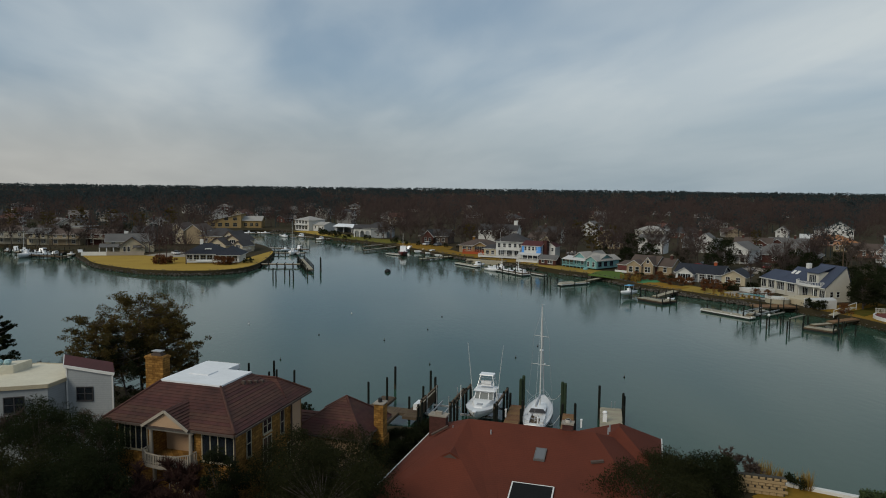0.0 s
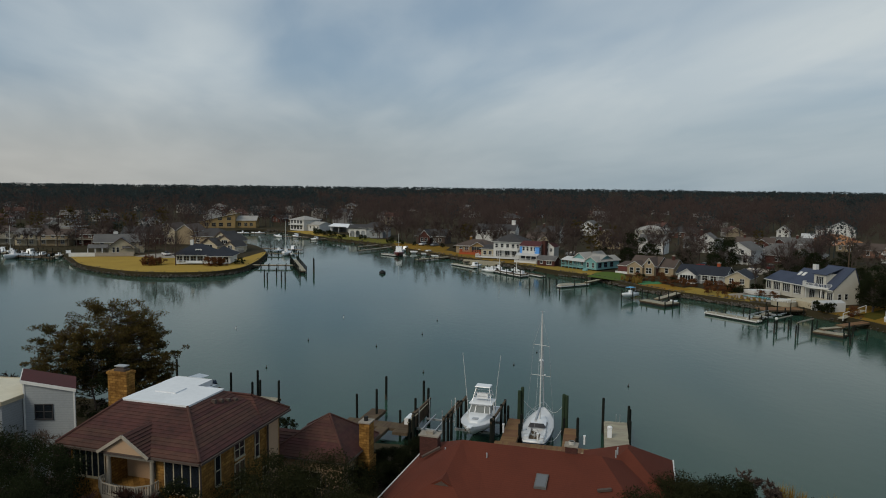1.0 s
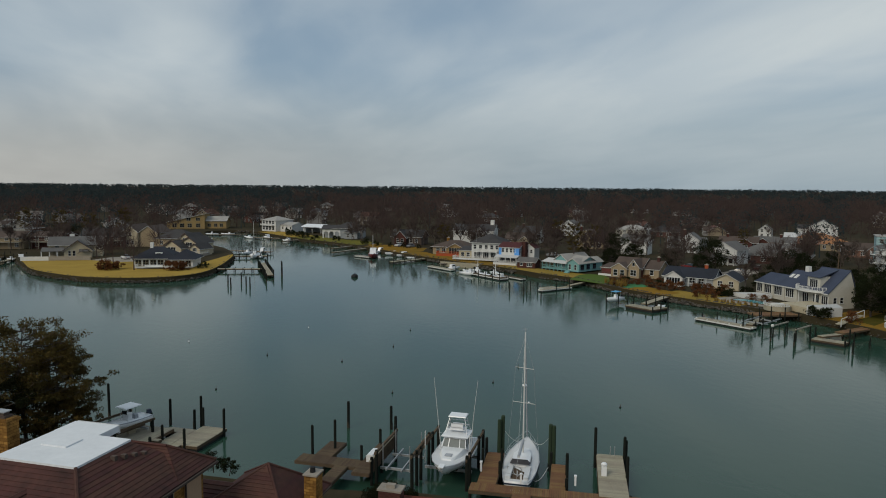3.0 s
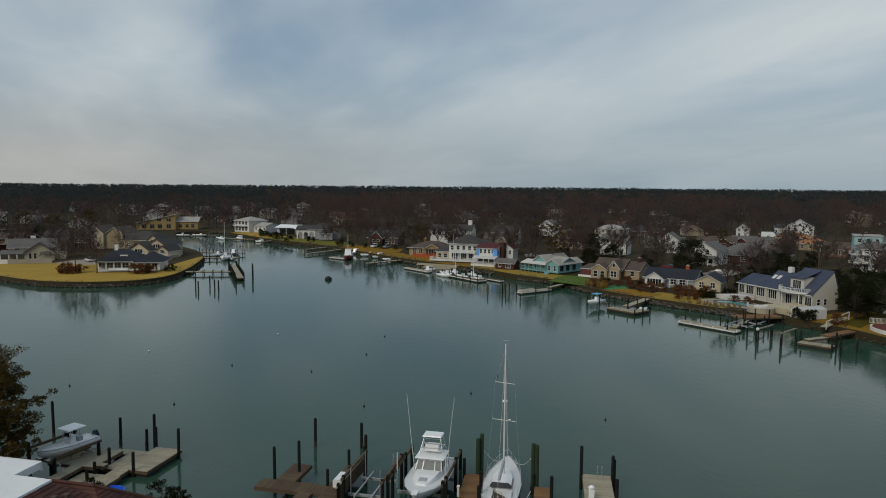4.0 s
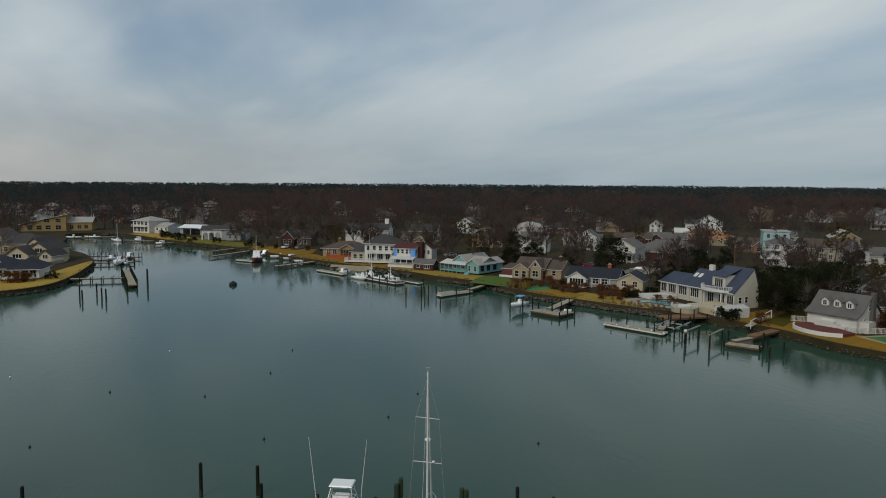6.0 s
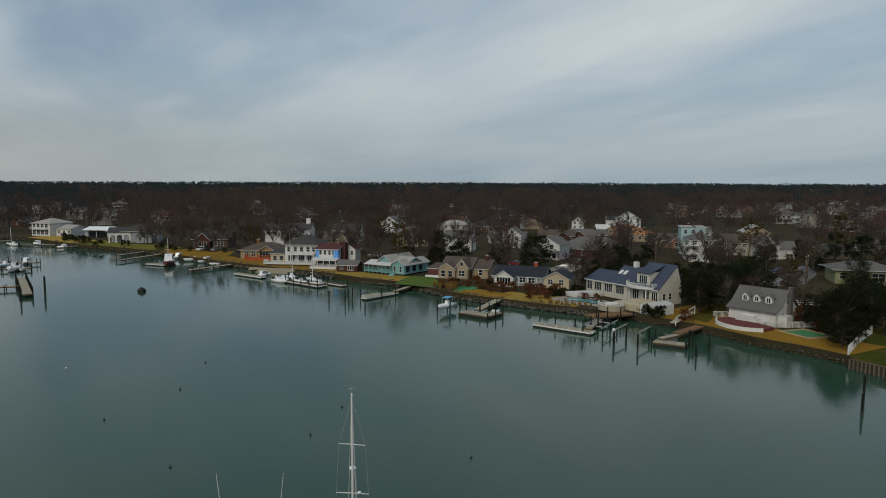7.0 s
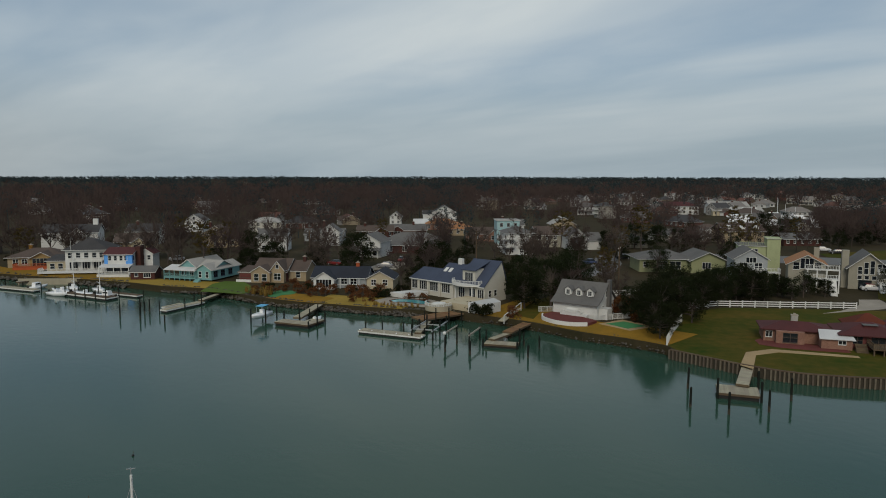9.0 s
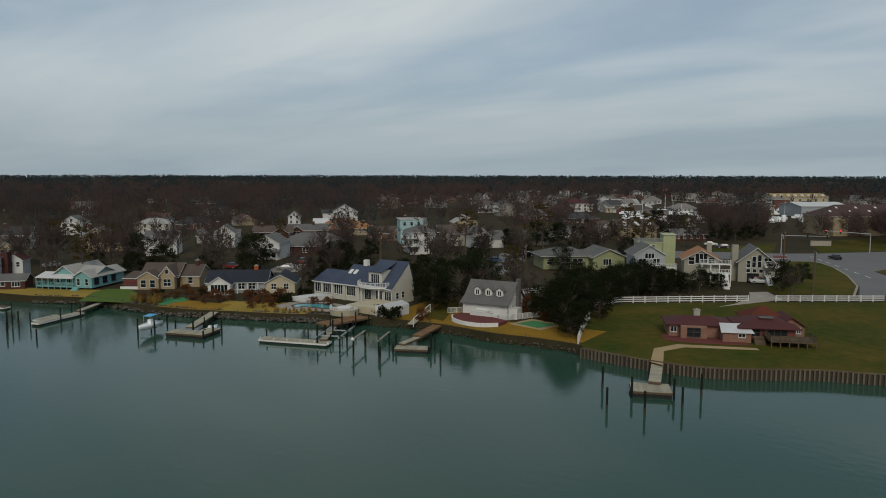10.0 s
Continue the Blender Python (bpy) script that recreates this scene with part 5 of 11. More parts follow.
def console_boat():
    b = thing("motorboat", -3.3, 84.9, 1.75, 140, "small white centre console boat with T-top on a lift", "boat")
    b.matrix_basis = b.matrix_basis @ Matrix.Scale(0.87, 4)
    st = [(0, 1.05, 0.1, 0.95, 0.12), (1.5, 1.12, 0.05, 0.95, 0.15), (3.2, 1.1, 0.05, 1.0, 0.2), (4.8, 0.85, 0.15, 1.1, 0.4), (5.8, 0.45, 0.4, 1.2, 0.55), (6.4, 0.05, 0.9, 1.25, 0.5)]
    hl = part("hull", hull_geo(st), GELCOAT, b, "white hull with grey gunwale", True)
    part("gunwale", tube_line(tube_line(Geo(), [(w, y, s) for y, w, k, s, f in st], 0.06), [(-w, y, s) for y, w, k, s, f in st], 0.06), CANVAS, hl)
    part("deck", Geo().poly([(w * 0.98, y, s - 0.08) for y, w, k, s, f in st] + [(-w * 0.98, y, s - 0.08) for y, w, k, s, f in reversed(st)]), DECKWHITE, b)
    part("console", Geo().box(-0.4, 0.4, 2.4, 3.1, 0.85, 1.8), GELCOAT, b)
    part("windscreen", Geo().box(-0.38, 0.38, 3.1, 3.14, 1.75, 2.15), GLASS, b)
    part("seat", Geo().box(-0.45, 0.45, 1.6, 2.1, 0.85, 1.45), CANVAS, b)
    t = Geo()
    for x in (-0.6, 0.6):
        t.tube((x, 3.2, 0.9), (x, 3.1, 2.55), 0.03, None, 5).tube((x, 2.0, 0.9), (x, 2.1, 2.55), 0.03, None, 5)
    tt = part("top_frame", t, ALLOY, b)
    part("canopy", Geo().loft([[(-0.95, 1.5, 2.55), (0.95, 1.5, 2.55), (0.95, 3.6, 2.55), (-0.95, 3.6, 2.55)], [(-0.9, 1.55, 2.64), (0.9, 1.55, 2.64), (0.9, 3.55, 2.64), (-0.9, 3.55, 2.64)]]), GELCOAT, tt)
    part("outboard_motor", Geo().loft([[(-0.2, -0.45, 0.2), (0.2, -0.45, 0.2), (0.2, 0, 0.2), (-0.2, 0, 0.2)], [(-0.24, -0.55, 0.9), (0.24, -0.55, 0.9), (0.24, -0.02, 0.9), (-0.24, -0.02, 0.9)], [(-0.16, -0.4, 1.4), (0.16, -0.4, 1.4), (0.16, -0.05, 1.4), (-0.16, -0.05, 1.4)]]), NAVYHULL, b)
    part("bow_rail", tube_line(Geo(), [(0.95, 4.2, 1.3), (0.5, 5.7, 1.55), (0, 6.35, 1.62), (-0.5, 5.7, 1.55), (-0.95, 4.2, 1.3)], 0.02), ALLOY, b)
    l = thing("boat_lift", -3.3, 84.9, 0, 140, "timber pile boat lift with steel beams", "boat lift")
    for x in (-1.7, 1.7):
        for y in (0.8, 5.2):
            part("piling", pile_geo(x, y, -3, 2.9 + 0.25 * x, 0.15), PILE, l)
        part("top_beam", Geo().beam((x, 0.5, 2.6 + 0.1 * x), (x, 5.5, 2.6 + 0.1 * x), 0.15, 0.22), WOODOLD, l)
    for y in (1.2, 4.6):
        part("cradle_beam", Geo().beam((-1.6, y, 1.58), (1.6, y, 1.58), 0.14, 0.2), GALV, l)
    for x in (-0.6, 0.6):
        part("bunk", Geo().beam((x, 0.8, 1.74), (x, 5.0, 1.74), 0.12, 0.16), WOODOLD, l)


sport_boat()
sail_boat()
console_boat()

# left dock with floats
d = dock_at(-6.0, 77.0, YAW, [(-0.5, 0.6, -0.5, 4.6, "y"), (-3.1, 1.7, 4.6, 8.5, "x"), (1.7, 2.4, 5.0, 5.6, "x")], 1.15, WOODTAN,
            [(-0.4, 1.5, 1.0), (0.5, 1.5, 1.0), (-0.4, 3.4, 1.0), (0.5, 3.4, 1.0), (-3.0, 8.3, 1.9), (1.75, 6.6, 2.2), (-0.9, 8.4, 2.6), (-3.0, 4.8, 1.0)], "pale weathered timber pier with a wide platform")
dock_at(-6.0, 77.0, YAW, [(0.65, 2.25, 1.6, 4.5, "y"), (1.75, 3.25, 5.7, 8.95, "y"), (3.3, 6.1, 6.0, 11.3, "y"), (0.1, 3.25, 9.0, 10.1, "x"), (2.3, 4.5, 2.6, 4.5, "x"), (2.9, 4.3, 4.55, 5.95, "y")], 0.62, WOODTAN,
        [(6.2, 10.6, 3.0), (4.7, 6.0, 2.3), (3.2, 11.4, 2.6), (1.9, 4.5, 1.7), (2.2, 3.2, 1.6)], "pale floating timber dock with short piles", True)
for x, y, t in ((-1.6, 88.4, 2.9), (1.1, 86.7, 2.1), (1.7, 87.6, 3.3), (-8.6, 92, 4.0)):
    mooring_pile(x, y, t, 0.14)
bx = thing("dock_box", *near_xy((-6, 77), -1.9, 6.4), 1.15, YAW + 60, "cream dock storage box with rounded lid", "dock box")
part("body", Geo().box(-0.35, 0.35, -0.6, 0.6, 0, 0.45), CREAM, bx)
part("lid", Geo().loft([[(-0.38, y, 0.45), (0.38, y, 0.45), (0.28, y, 0.6), (-0.28, y, 0.6)] for y in (-0.63, 0.63)]), CREAM, bx)
tub = thing("paddling_pool", *near_xy((-6, 77), 5.3, 2.3), 0.05, 0, "round blue plastic paddling pool beside the float", "paddling pool")
circle = [(math.cos(a * math.pi / 10), math.sin(a * math.pi / 10)) for a in range(20)]
part("side", Geo().loft([[(1.0 * x, 1.0 * y, 0) for x, y in circle], [(1.08 * x, 1.08 * y, 0.36) for x, y in circle], [(1.02 * x, 1.02 * y, 0.36) for x, y in circle], [(0.95 * x, 0.95 * y, 0.05) for x, y in circle]], False), BLUEPLASTIC, tub)
part("base", Geo().prism([(0.96 * x, 0.96 * y) for x, y in circle], 0.0, 0.06), BLUEPLASTIC, tub)

# middle dock with an empty lift
O = (13.2, 66.0)
dock_at(*O, YAW, [(-0.6, 0.6, -0.8, 5.2, "y"), (-4.6, 1.4, 5.2, 6.9, "x"), (-3.4, -1.7, 6.95, 10.5, "y"), (1.4, 3.0, 4.2, 11.5, "y")], 1.2, WOODOLD,
        [(-4.6, 9.0, 3.2), (-2.2, 8.9, 4.0), (-1.6, 5.0, 1.0), (1.3, 6.9, 2.6), (3.1, 4.6, 2.6), (3.1, 7.4, 2.8), (3.1, 11.2, 3.2), (1.5, 11.4, 2.6)], "brown timber T-shaped dock with tall piles")
fence = thing("dock_screen", *O, 1.2, YAW, "brown timber screen rail along the dock edge", "screen rail")
sl = Geo()
for k in range(38):
    sl.box(3.05, 3.1, 4.3 + k * 0.19, 4.44 + k * 0.19, 0.05, 1.05)
part("slats", sl, WOODOLD, fence)
part("top_rail", Geo().beam((3.08, 4.2, 1.1), (3.08, 11.5, 1.1), 0.16, 0.08), WOODTAN, fence)
chest = thing("dock_box", *near_xy(O, 2.2, 7.4), 1.2, YAW, "white fibreglass dock box on the dock", "dock box")
part("body", Geo().box(-0.35, 0.35, -0.8, 0.8, 0, 0.55), GELCOAT, chest)
part("lid", Geo().loft([[(-0.38, y, 0.55), (0.38, y, 0.55), (0.25, y, 0.72), (-0.25, y, 0.72)] for y in (-0.83, 0.83)]), GELCOAT, chest)
lift = thing("boat_lift", *near_xy(O, 3.2, 4.0), 0, YAW, "empty boat lift with pale guide poles and steel beams", "boat lift")
for x in (0.3, 3.6):
    for y in (0.8, 6.2):
        part("piling", pile_geo(x, y, -3, 3.2, 0.15), PILE, lift)
    part("top_beam", Geo().beam((x, 0.4, 3.0), (x, 6.6, 3.0), 0.18, 0.22), WOODOLD, lift)
for y in (1.6, 4.8):
    part("cradle_beam", Geo().beam((0.4, y, 1.3), (3.5, y, 1.3), 0.15, 0.2), GALV, lift)
for x in (1.2, 2.6):
    part("bunk", Geo().beam((x, 0.8, 1.5), (x, 5.8, 1.5), 0.12, 0.16), GALV, lift)
for x, y in ((0.7, 1.4), (3.2, 1.4), (0.7, 5.0), (3.2, 5.0)):
    part("guide_pole", Geo().tube((x, y, 1.2), (x, y, 3.6), 0.045, None, 6), GALV, lift)
for x, y, t in ((17.4, 83.6, 2.95), (21.9, 82.2, 2.6), (21.6, 77.4, 3.1)):
    mooring_pile(x, y, t, 0.15)

# finger piers in front of the rust-roofed house
O = (29.2, 60.8)
dock_at(*O, -24, [(-4.4, 9.6, 0.9, 2.4, "x"), (-0.75, 0.75, -2.6, 0.9, "y"), (-3.9, -2.3, 2.4, 9.4, "y"), (2.2, 3.5, 2.4, 7.8, "y")], 1.25, WOODNEW,
        [(-4.3, 1.0, 1.0), (-0.9, 1.0, 1.0), (3.4, 1.0, 1.0), (-2.2, 6.2, 2.9), (-2.2, 4.6, 2.4), (-4.0, 9.3, 2.7), (-4.0, 7.0, 2.5), (3.6, 5.6, 3.2), (3.6, 3.2, 2.0), (2.1, 7.9, 2.3)], "orange-brown timber finger piers between boat slips")
for x, y, t in ((30.7, 71.3, 4.2), (31.1, 71.5, 4.5), (34.7, 68.3, 4.5), (35.0, 68.1, 4.4)):
    mooring_pile(x, y, t, 0.19, PILEGREEN, label="thick algae-green mooring pile beside the slip")
dock_at(37.0, 60.0, -24, [(-1.2, 1.2, -0.6, 8.6, "y")], 1.3, WOODTAN, [(-1.3, 8.4, 3.9), (1.3, 3.6, 3.2), (1.35, 8.2, 3.3), (1.5, 8.4, 2.9), (-1.3, 0.2, 1.2), (1.3, 0.2, 1.2)], "pale timber pier with piles and a small winch")
pump = thing("pump_box", *near_xy((37.0, 60.0), -0.9, 3.6), 1.3, -24, "white power pedestal standing on the pier", "power pedestal")
part("post", Geo().box(-0.22, 0.22, -0.18, 0.18, 0, 0.85), GELCOAT, pump)
part("lamp_head", Geo().ball((0, 0, 1.0), 0.28, 0.22, 0.2, 8, 5), GELCOAT, pump)
lad = thing("ladder", *near_xy((37.0, 60.0), -0.2, 7.7), 1.3, -24, "bent galvanised dock ladder", "ladder")
lg = Geo()
for x in (-0.2, 0.2):
    tube_line(lg, [(x, 0.7, 0), (x, 0.7, 0.8), (x, 1.0, 0.8), (x, 1.05, -0.9)], 0.025)
part("rails", lg, GALV, lad)
part("rungs", Geo().tube((-0.2, 1.04, -0.3), (0.2, 1.04, -0.3), 0.02, None, 5).tube((-0.2, 1.05, -0.7), (0.2, 1.05, -0.7), 0.02, None, 5), GALV, lad)
for x, y in ((27.6, 66.8), (30.2, 63.6), (34.6, 62.3)):
    ped = thing("power_pedestal", x, y, 1.25, YAW, "small white power pedestal on the pier", "power pedestal")
    part("post", Geo().box(-0.08, 0.08, -0.08, 0.08, 0, 0.8), GELCOAT, ped)
    part("cap", Geo().box(-0.11, 0.11, -0.11, 0.11, 0.8, 0.92), GELCOAT, ped)
solid("bulkhead_near", Geo().beam((44.0, 46.2, 1.3), (52.0, 39.5, 1.3), 0.5, 1.6), TRIM, "white capped bulkhead along the near bank", "bulkhead", kind="structure")
# mooring lines of the yacht
ln = thing("mooring_line", 0, 0, 0, 0, "slack white mooring lines from yacht to piles", "rope")
for p, q in (((33.9, 72.3, 1.6), (31.0, 71.4, 3.4)), ((34.3, 72.0, 1.6), (34.8, 68.2, 3.6)), ((31.3, 64.6, 1.2), (33.6, 66.0, 1.4))):
    pts = [Vector(p).lerp(Vector(q), k / 8) - Vector((0, 0, 0.7 * math.sin(math.pi * k / 8))) for k in range(9)]
    part("rope", tube_line(Geo(), pts, 0.02, 4), TRIM, ln)


# ---- far bank: ground cover, stone edging, bulkhead, roads ----
def patch(name, pts, material, label, z=BAY + 0.03, thick=0.05, cat="lawn"):
    return solid(name, Geo().prism(pts, z - thick, z), material, label, cat, kind="structure")


def strip(name, line, depth, material, label, z=BAY + 0.03, start=0.35):
    """Ground cover that follows the bank inland."""
    g, ins, outs = Geo(), [], []
    for i, p in enumerate(line):
        a, b = Vector(line[max(0, i - 1)]), Vector(line[min(len(line) - 1, i + 1)])
        t = (b - a).normalized()
        n = Vector((-t.y, t.x))
        q = Vector(p)
        ins.append(q + n * start)
        outs.append(q + n * (depth * (0.85 + 0.3 * noise.noise(Vector((p[0] * 0.1, p[1] * 0.1, 3))))))
    for i in range(len(line) - 1):
        g.extrude([(*ins[i], z - 0.05), (*ins[i + 1], z - 0.05), (*outs[i + 1], z - 0.05), (*outs[i], z - 0.05)], (0, 0, 0.05))
    return solid(name, g, material, label, "lawn", kind="structure")


def riprap(line, count, spread, label, lo=0.25, hi=0.75, z=0.0):
    """Loose stones tumbled along a bank: nobody could count them."""
    g = Geo()
    rng = random.Random(len(line) * 31 + count)
    total = len(line) - 1
    for k in range(count):
        s = rng.random() * total
        i = min(int(s), total - 1)
        a, b = Vector(line[i]), Vector(line[i + 1])
        t = (b - a).normalized()
        u = rng.random()
        p = a.lerp(b, s - i) + Vector((-t.y, t.x)) * ((u - 0.35) * spread)
        r = rng.uniform(lo, hi)
        zc = max(-0.1, min(1.45, 0.15 + u * 1.35)) + z
        base = len(g.v)
        dirs = [(1, 0, 0), (-1, 0, 0), (0, 1, 0), (0, -1, 0), (0, 0, 1), (0, 0, -1)]
        turn = Euler((rng.random() * 6, rng.random() * 6, rng.random() * 6)).to_matrix()
        for d in dirs:
            v = turn @ Vector(d) * r * rng.uniform(0.6, 1.1)
            g.v.append((p.x + v.x, p.y + v.y, zc + v.z * 0.75))
        for f in ((0, 2, 4), (2, 1, 4), (1, 3, 4), (3, 0, 4), (2, 0, 5), (1, 2, 5), (3, 1, 5), (0, 3, 5)):
            g.f.append(tuple(base + j for j in f))
    return solid("riprap", g, ROCK, label, "rocks", kind="stuff")


pt = smooth_line(point_bank, 3)
shore = [Vector(p) for p in pt[2:34]]
rim = []
for k, p in enumerate(shore):
    t = (shore[min(k + 1, 31)] - shore[max(k - 1, 0)]).normalized()
    rim.append((p.x - t.y * 0.3, p.y + t.x * 0.3))
patch("lawn_point", rim + [(-14, 240), (-30, 242), (-50, 250)], STRAW, "dormant yellow lawn round the point")
riprap(smooth_line(point_bank[:12], 3), 1500, 1.4, "grey stone riprap round the grassy point", 0.18, 0.42, -0.08)
il = smooth_line(inlet_bank, 3)
strip("lawn_inlet", il[6:15], 16, surface("mossy_yellow_lawn", (0.19, 0.17, 0.03), (0.09, 0.09, 0.022), 0.95, 0.1, 1.2, 0.3, spec=0.05), "greenish lawn sloping to the inlet")
patch("lawn_brown", [(56, 262), (62, 266), (66, 278), (58, 290), (46, 300), (44, 294), (50, 280)], TANLAWN, "brown winter yard behind the docks", BAY + 0.045)
strip("lawn_inlet_yellow", il[3:8], 14, STRAW, "yellow winter lawn by the inlet", BAY + 0.05)
strip("lawn_middle", il[15:24], 10, TANLAWN, "brown winter lawn and dirt behind the docks")
strip("lawn_cove", il[23:29], 9, TANLAWN, "brown sandy yard behind the bulkhead", BAY + 0.04)
eb = smooth_line(east_bank, 3)
strip("lawn_teal", il[28:] + eb[:5], 9, OLIVELAWN, "dormant yellow lawn below the teal house")
patch("lawn_bright", [(85.6, 182.4), (92.2, 190.5), (96.1, 192.4), (99.2, 188.4), (97.0, 180.5), (92.6, 173.4), (90.4, 173.6), (88.2, 178.0)], VIVID, "bright green winter rye lawn", BAY + 0.075)
strip("lawn_garden", eb[7:12], 8, TANLAWN, "brown garden ground with grasses", BAY + 0.05)
strip("lawn_yellow", eb[10:17], 12, OLIVELAWN, "dormant yellow lawn behind the stone edge", BAY + 0.04)
strip("lawn_cottage_side", eb[22:29], 24, TANLAWN, "olive brown lawn beside the big house")
patch("lawn_cottage_green", [(117, 119), (116.5, 114), (122, 117), (134, 121), (142, 128), (128, 124)], GREEN, "mossy green lawn under the trees", BAY + 0.06)
strip("lawn_cottage", eb[27:], 12, TANLAWN, "brown rough bank below the cottage", BAY + 0.05)
rb = smooth_line(right_bank, 4)
patch("lawn_right", [(p[0] + 0.25, p[1] + 0.1) for p in rb[1:30]] + [(175, -4), (192, 32), (186, 55), (171, 74), (160, 87), (152, 95.5), (143, 99), (130, 95), (118, 90)], GREEN, "green winter lawn behind the bulkhead", BAY + 0.02)
riprap(eb[:20], 1300, 1.6, "grey stone riprap along the bank", 0.2, 0.5)
riprap(il[18:], 450, 2.0, "dark stone edging of the cove")
riprap(eb[20:], 300, 1.4, "scattered dark stones on the muddy bank", 0.12, 0.3)
riprap(il[:19], 260, 1.6, "low stone edging along the inlet")
# putting green and mat
patch("turf_mat", smooth_line([(95.3, 170.3), (99.2, 171.4), (101.0, 168.2), (98.8, 165.6), (96.4, 166.0), (94.4, 165.0), (93.6, 166.8), (95.3, 170.3)], 4)[:-1], TURF, "pale green artificial putting green", BAY + 0.09)
patch("green_mat", [(122.6, 103.0), (121.9, 98.2), (126.0, 97.2), (126.4, 101.8)], TURF, "bright green mat beside the cottage", BAY + 0.09)
patch("green_mat_border", [(121.6, 103.8), (120.9, 97.2), (127.0, 96.0), (127.6, 102.9)], SAND, "tan border round the green mat", BAY + 0.065)

# timber bulkhead with battens
bk = thing("bulkhead", 0, 0, 0, 0, "weathered timber bulkhead with vertical battens", "bulkhead", kind="structure")
cap = Geo()
for a, b in zip(rb, rb[1:36]):
    cap.beam((*a, BAY + 0.05), (*b, BAY + 0.05), 0.4, 0.14)
part("cap", cap, WOODOLD, bk)
sheet = Geo()
for a, b in zip(rb, rb[1:36]):
    sheet.beam((*a, 0.3), (*b, 0.3), 0.16, 2.2)
part("sheeting", sheet, MUD, bk)
batten = mesh_of("batten", Geo().box(-0.11, 0.11, -0.11, 0.11, -1.0, BAY + 0.02), BATTEN)
run = 0.0
for a, b in zip(rb[:32], rb[1:33]):
    n = max(1, round(math.dist(a, b) / 0.62))
    for k in range(n):
        ob = part("batten", batten, None, bk)
        t = (Vector(b) - Vector(a)).normalized()
        q = Vector(a).lerp(Vector(b), k / n) + Vector((t.y, -t.x)) * 0.16
        ob.matrix_basis = pose(q.x, q.y, 0, 0, 0, math.degrees(math.atan2(t.y, t.x)))

# roads and drives
patch("road", [(188, 61), (194, 61.5), (205, 62.9), (222, 67.2), (237.8, 72.8), (247, 77.6), (249.6, 81), (245.8, 87), (240, 101), (219, 139), (235, 150), (256, 112), (265.6, 92), (273.3, 82.8), (293.3, 66.5), (380, 0), (350, -30),
               (300, 12), (262, 46), (243, 61.3), (235.8, 63.5), (228.4, 59.8), (215, 45), (205, 28), (199, 32), (191, 55)], ASPHALT, "worn grey asphalt road junction", BAY + 0.035, cat="road")
patch("lawn_verge", [(274.6, 82.6), (294.4, 67.6), (330, 41), (356, 52), (342, 78), (318, 92.6), (305, 90.6)], GREEN, "green verge beyond the road", BAY + 0.05)
patch("lawn_verge_west", [(264.5, 95), (258, 111), (266, 116), (300, 101.5)], GREEN, "green verge beside the side road", BAY + 0.05)
patch("crosswalk", [(249.5, 91.0), (251.5, 87.6), (260.5, 90.0), (258.8, 93.6)], REDPAVE, "red paved crossing with white bars", BAY + 0.045, cat="crossing")
edge = [(190, 62.0), (205, 63.3), (222, 67.6), (237.8, 73.2), (246.4, 78.0), (248.6, 81), (245.0, 86.4), (235, 85.4), (204, 82.9)]
kb = Geo()
for a, b in zip(edge, edge[1:]):
    kb.beam((*a, BAY + 0.06), (*b, BAY + 0.06), 0.45, 0.16)
solid("kerb", kb, CONCRETE, "pale concrete kerb round the grass corner", "kerb", kind="structure")
patch("lawn_corner", [(201.5, 82.4), *edge[:0:-1][1:], (192, 62.4), (182.3, 74.7), (185, 78)], GREEN, "green grass corner by the road", BAY + 0.06)
patch("lawn_island", [(243, 60.9), (235.8, 63.1), (228.8, 59.4), (216, 45), (240, 30), (262, 45)], GREEN, "green verge corner by the road", BAY + 0.06)
for k in range(7):
    patch("road_mark", [(222 + k * 6.2, 62.6 + k * 3.2), (225 + k * 6.2, 64.2 + k * 3.2), (225 + k * 6.2, 64.45 + k * 3.2), (222 + k * 6.2, 62.85 + k * 3.2)], PAINT, "white dashed lane mark on the road", BAY + 0.05, 0.01, cat="road marking")
for k in range(2):
    patch("crossing_bar", [(249.2 + k * 9.3, 91.2 + k * 2.7), (251.3 + k * 9.0, 87.3 + k * 2.4), (251.8 + k * 9.0, 87.4 + k * 2.4), (249.7 + k * 9.3, 91.4 + k * 2.7)], PAINT, "white edge bar of the crossing", BAY + 0.06, 0.01, cat="road marking")
patch("drive_red", [(160, 80.5), (172, 74.5), (176, 72.8), (184, 77.5), (181, 80.5), (174, 78.5), (165, 79)], CONCRETE, "pale concrete drive through the fence", BAY + 0.07, cat="drive")
patch("drive_cottage", [(158, 139), (176, 136), (196, 146), (212, 158), (208, 163), (190, 152), (174, 143), (160, 144)], ASPHALT, "asphalt lane between houses", BAY + 0.04, cat="drive")
patch("drive_tan", [(133, 187), (140, 181), (152, 190), (150, 197)], CONCRETE, "pale concrete driveway", BAY + 0.05, cat="drive")
patch("drive_point", [(-36, 262), (-46, 258), (-50, 250), (-40, 243), (-30, 246), (-28, 258)], CONCRETE, "pale gravel forecourt behind the lawn", BAY + 0.06, cat="drive")
patch("path_red", [(113.6, 75.8), (113.0, 73.8), (120.4, 76.5), (124.5, 74.9), (129.6, 65.8), (130.5, 66.4), (125.6, 76.4), (121.0, 78.2)], SAND, "tan sandy garden path", BAY + 0.06, cat="path")


# ---- far bank houses ----
def win_row(h, face, box, us, z, w, hh, bars=1, material=None):
    for u in us:
        window(h, face, box, u, z, w, hh, bars, material)


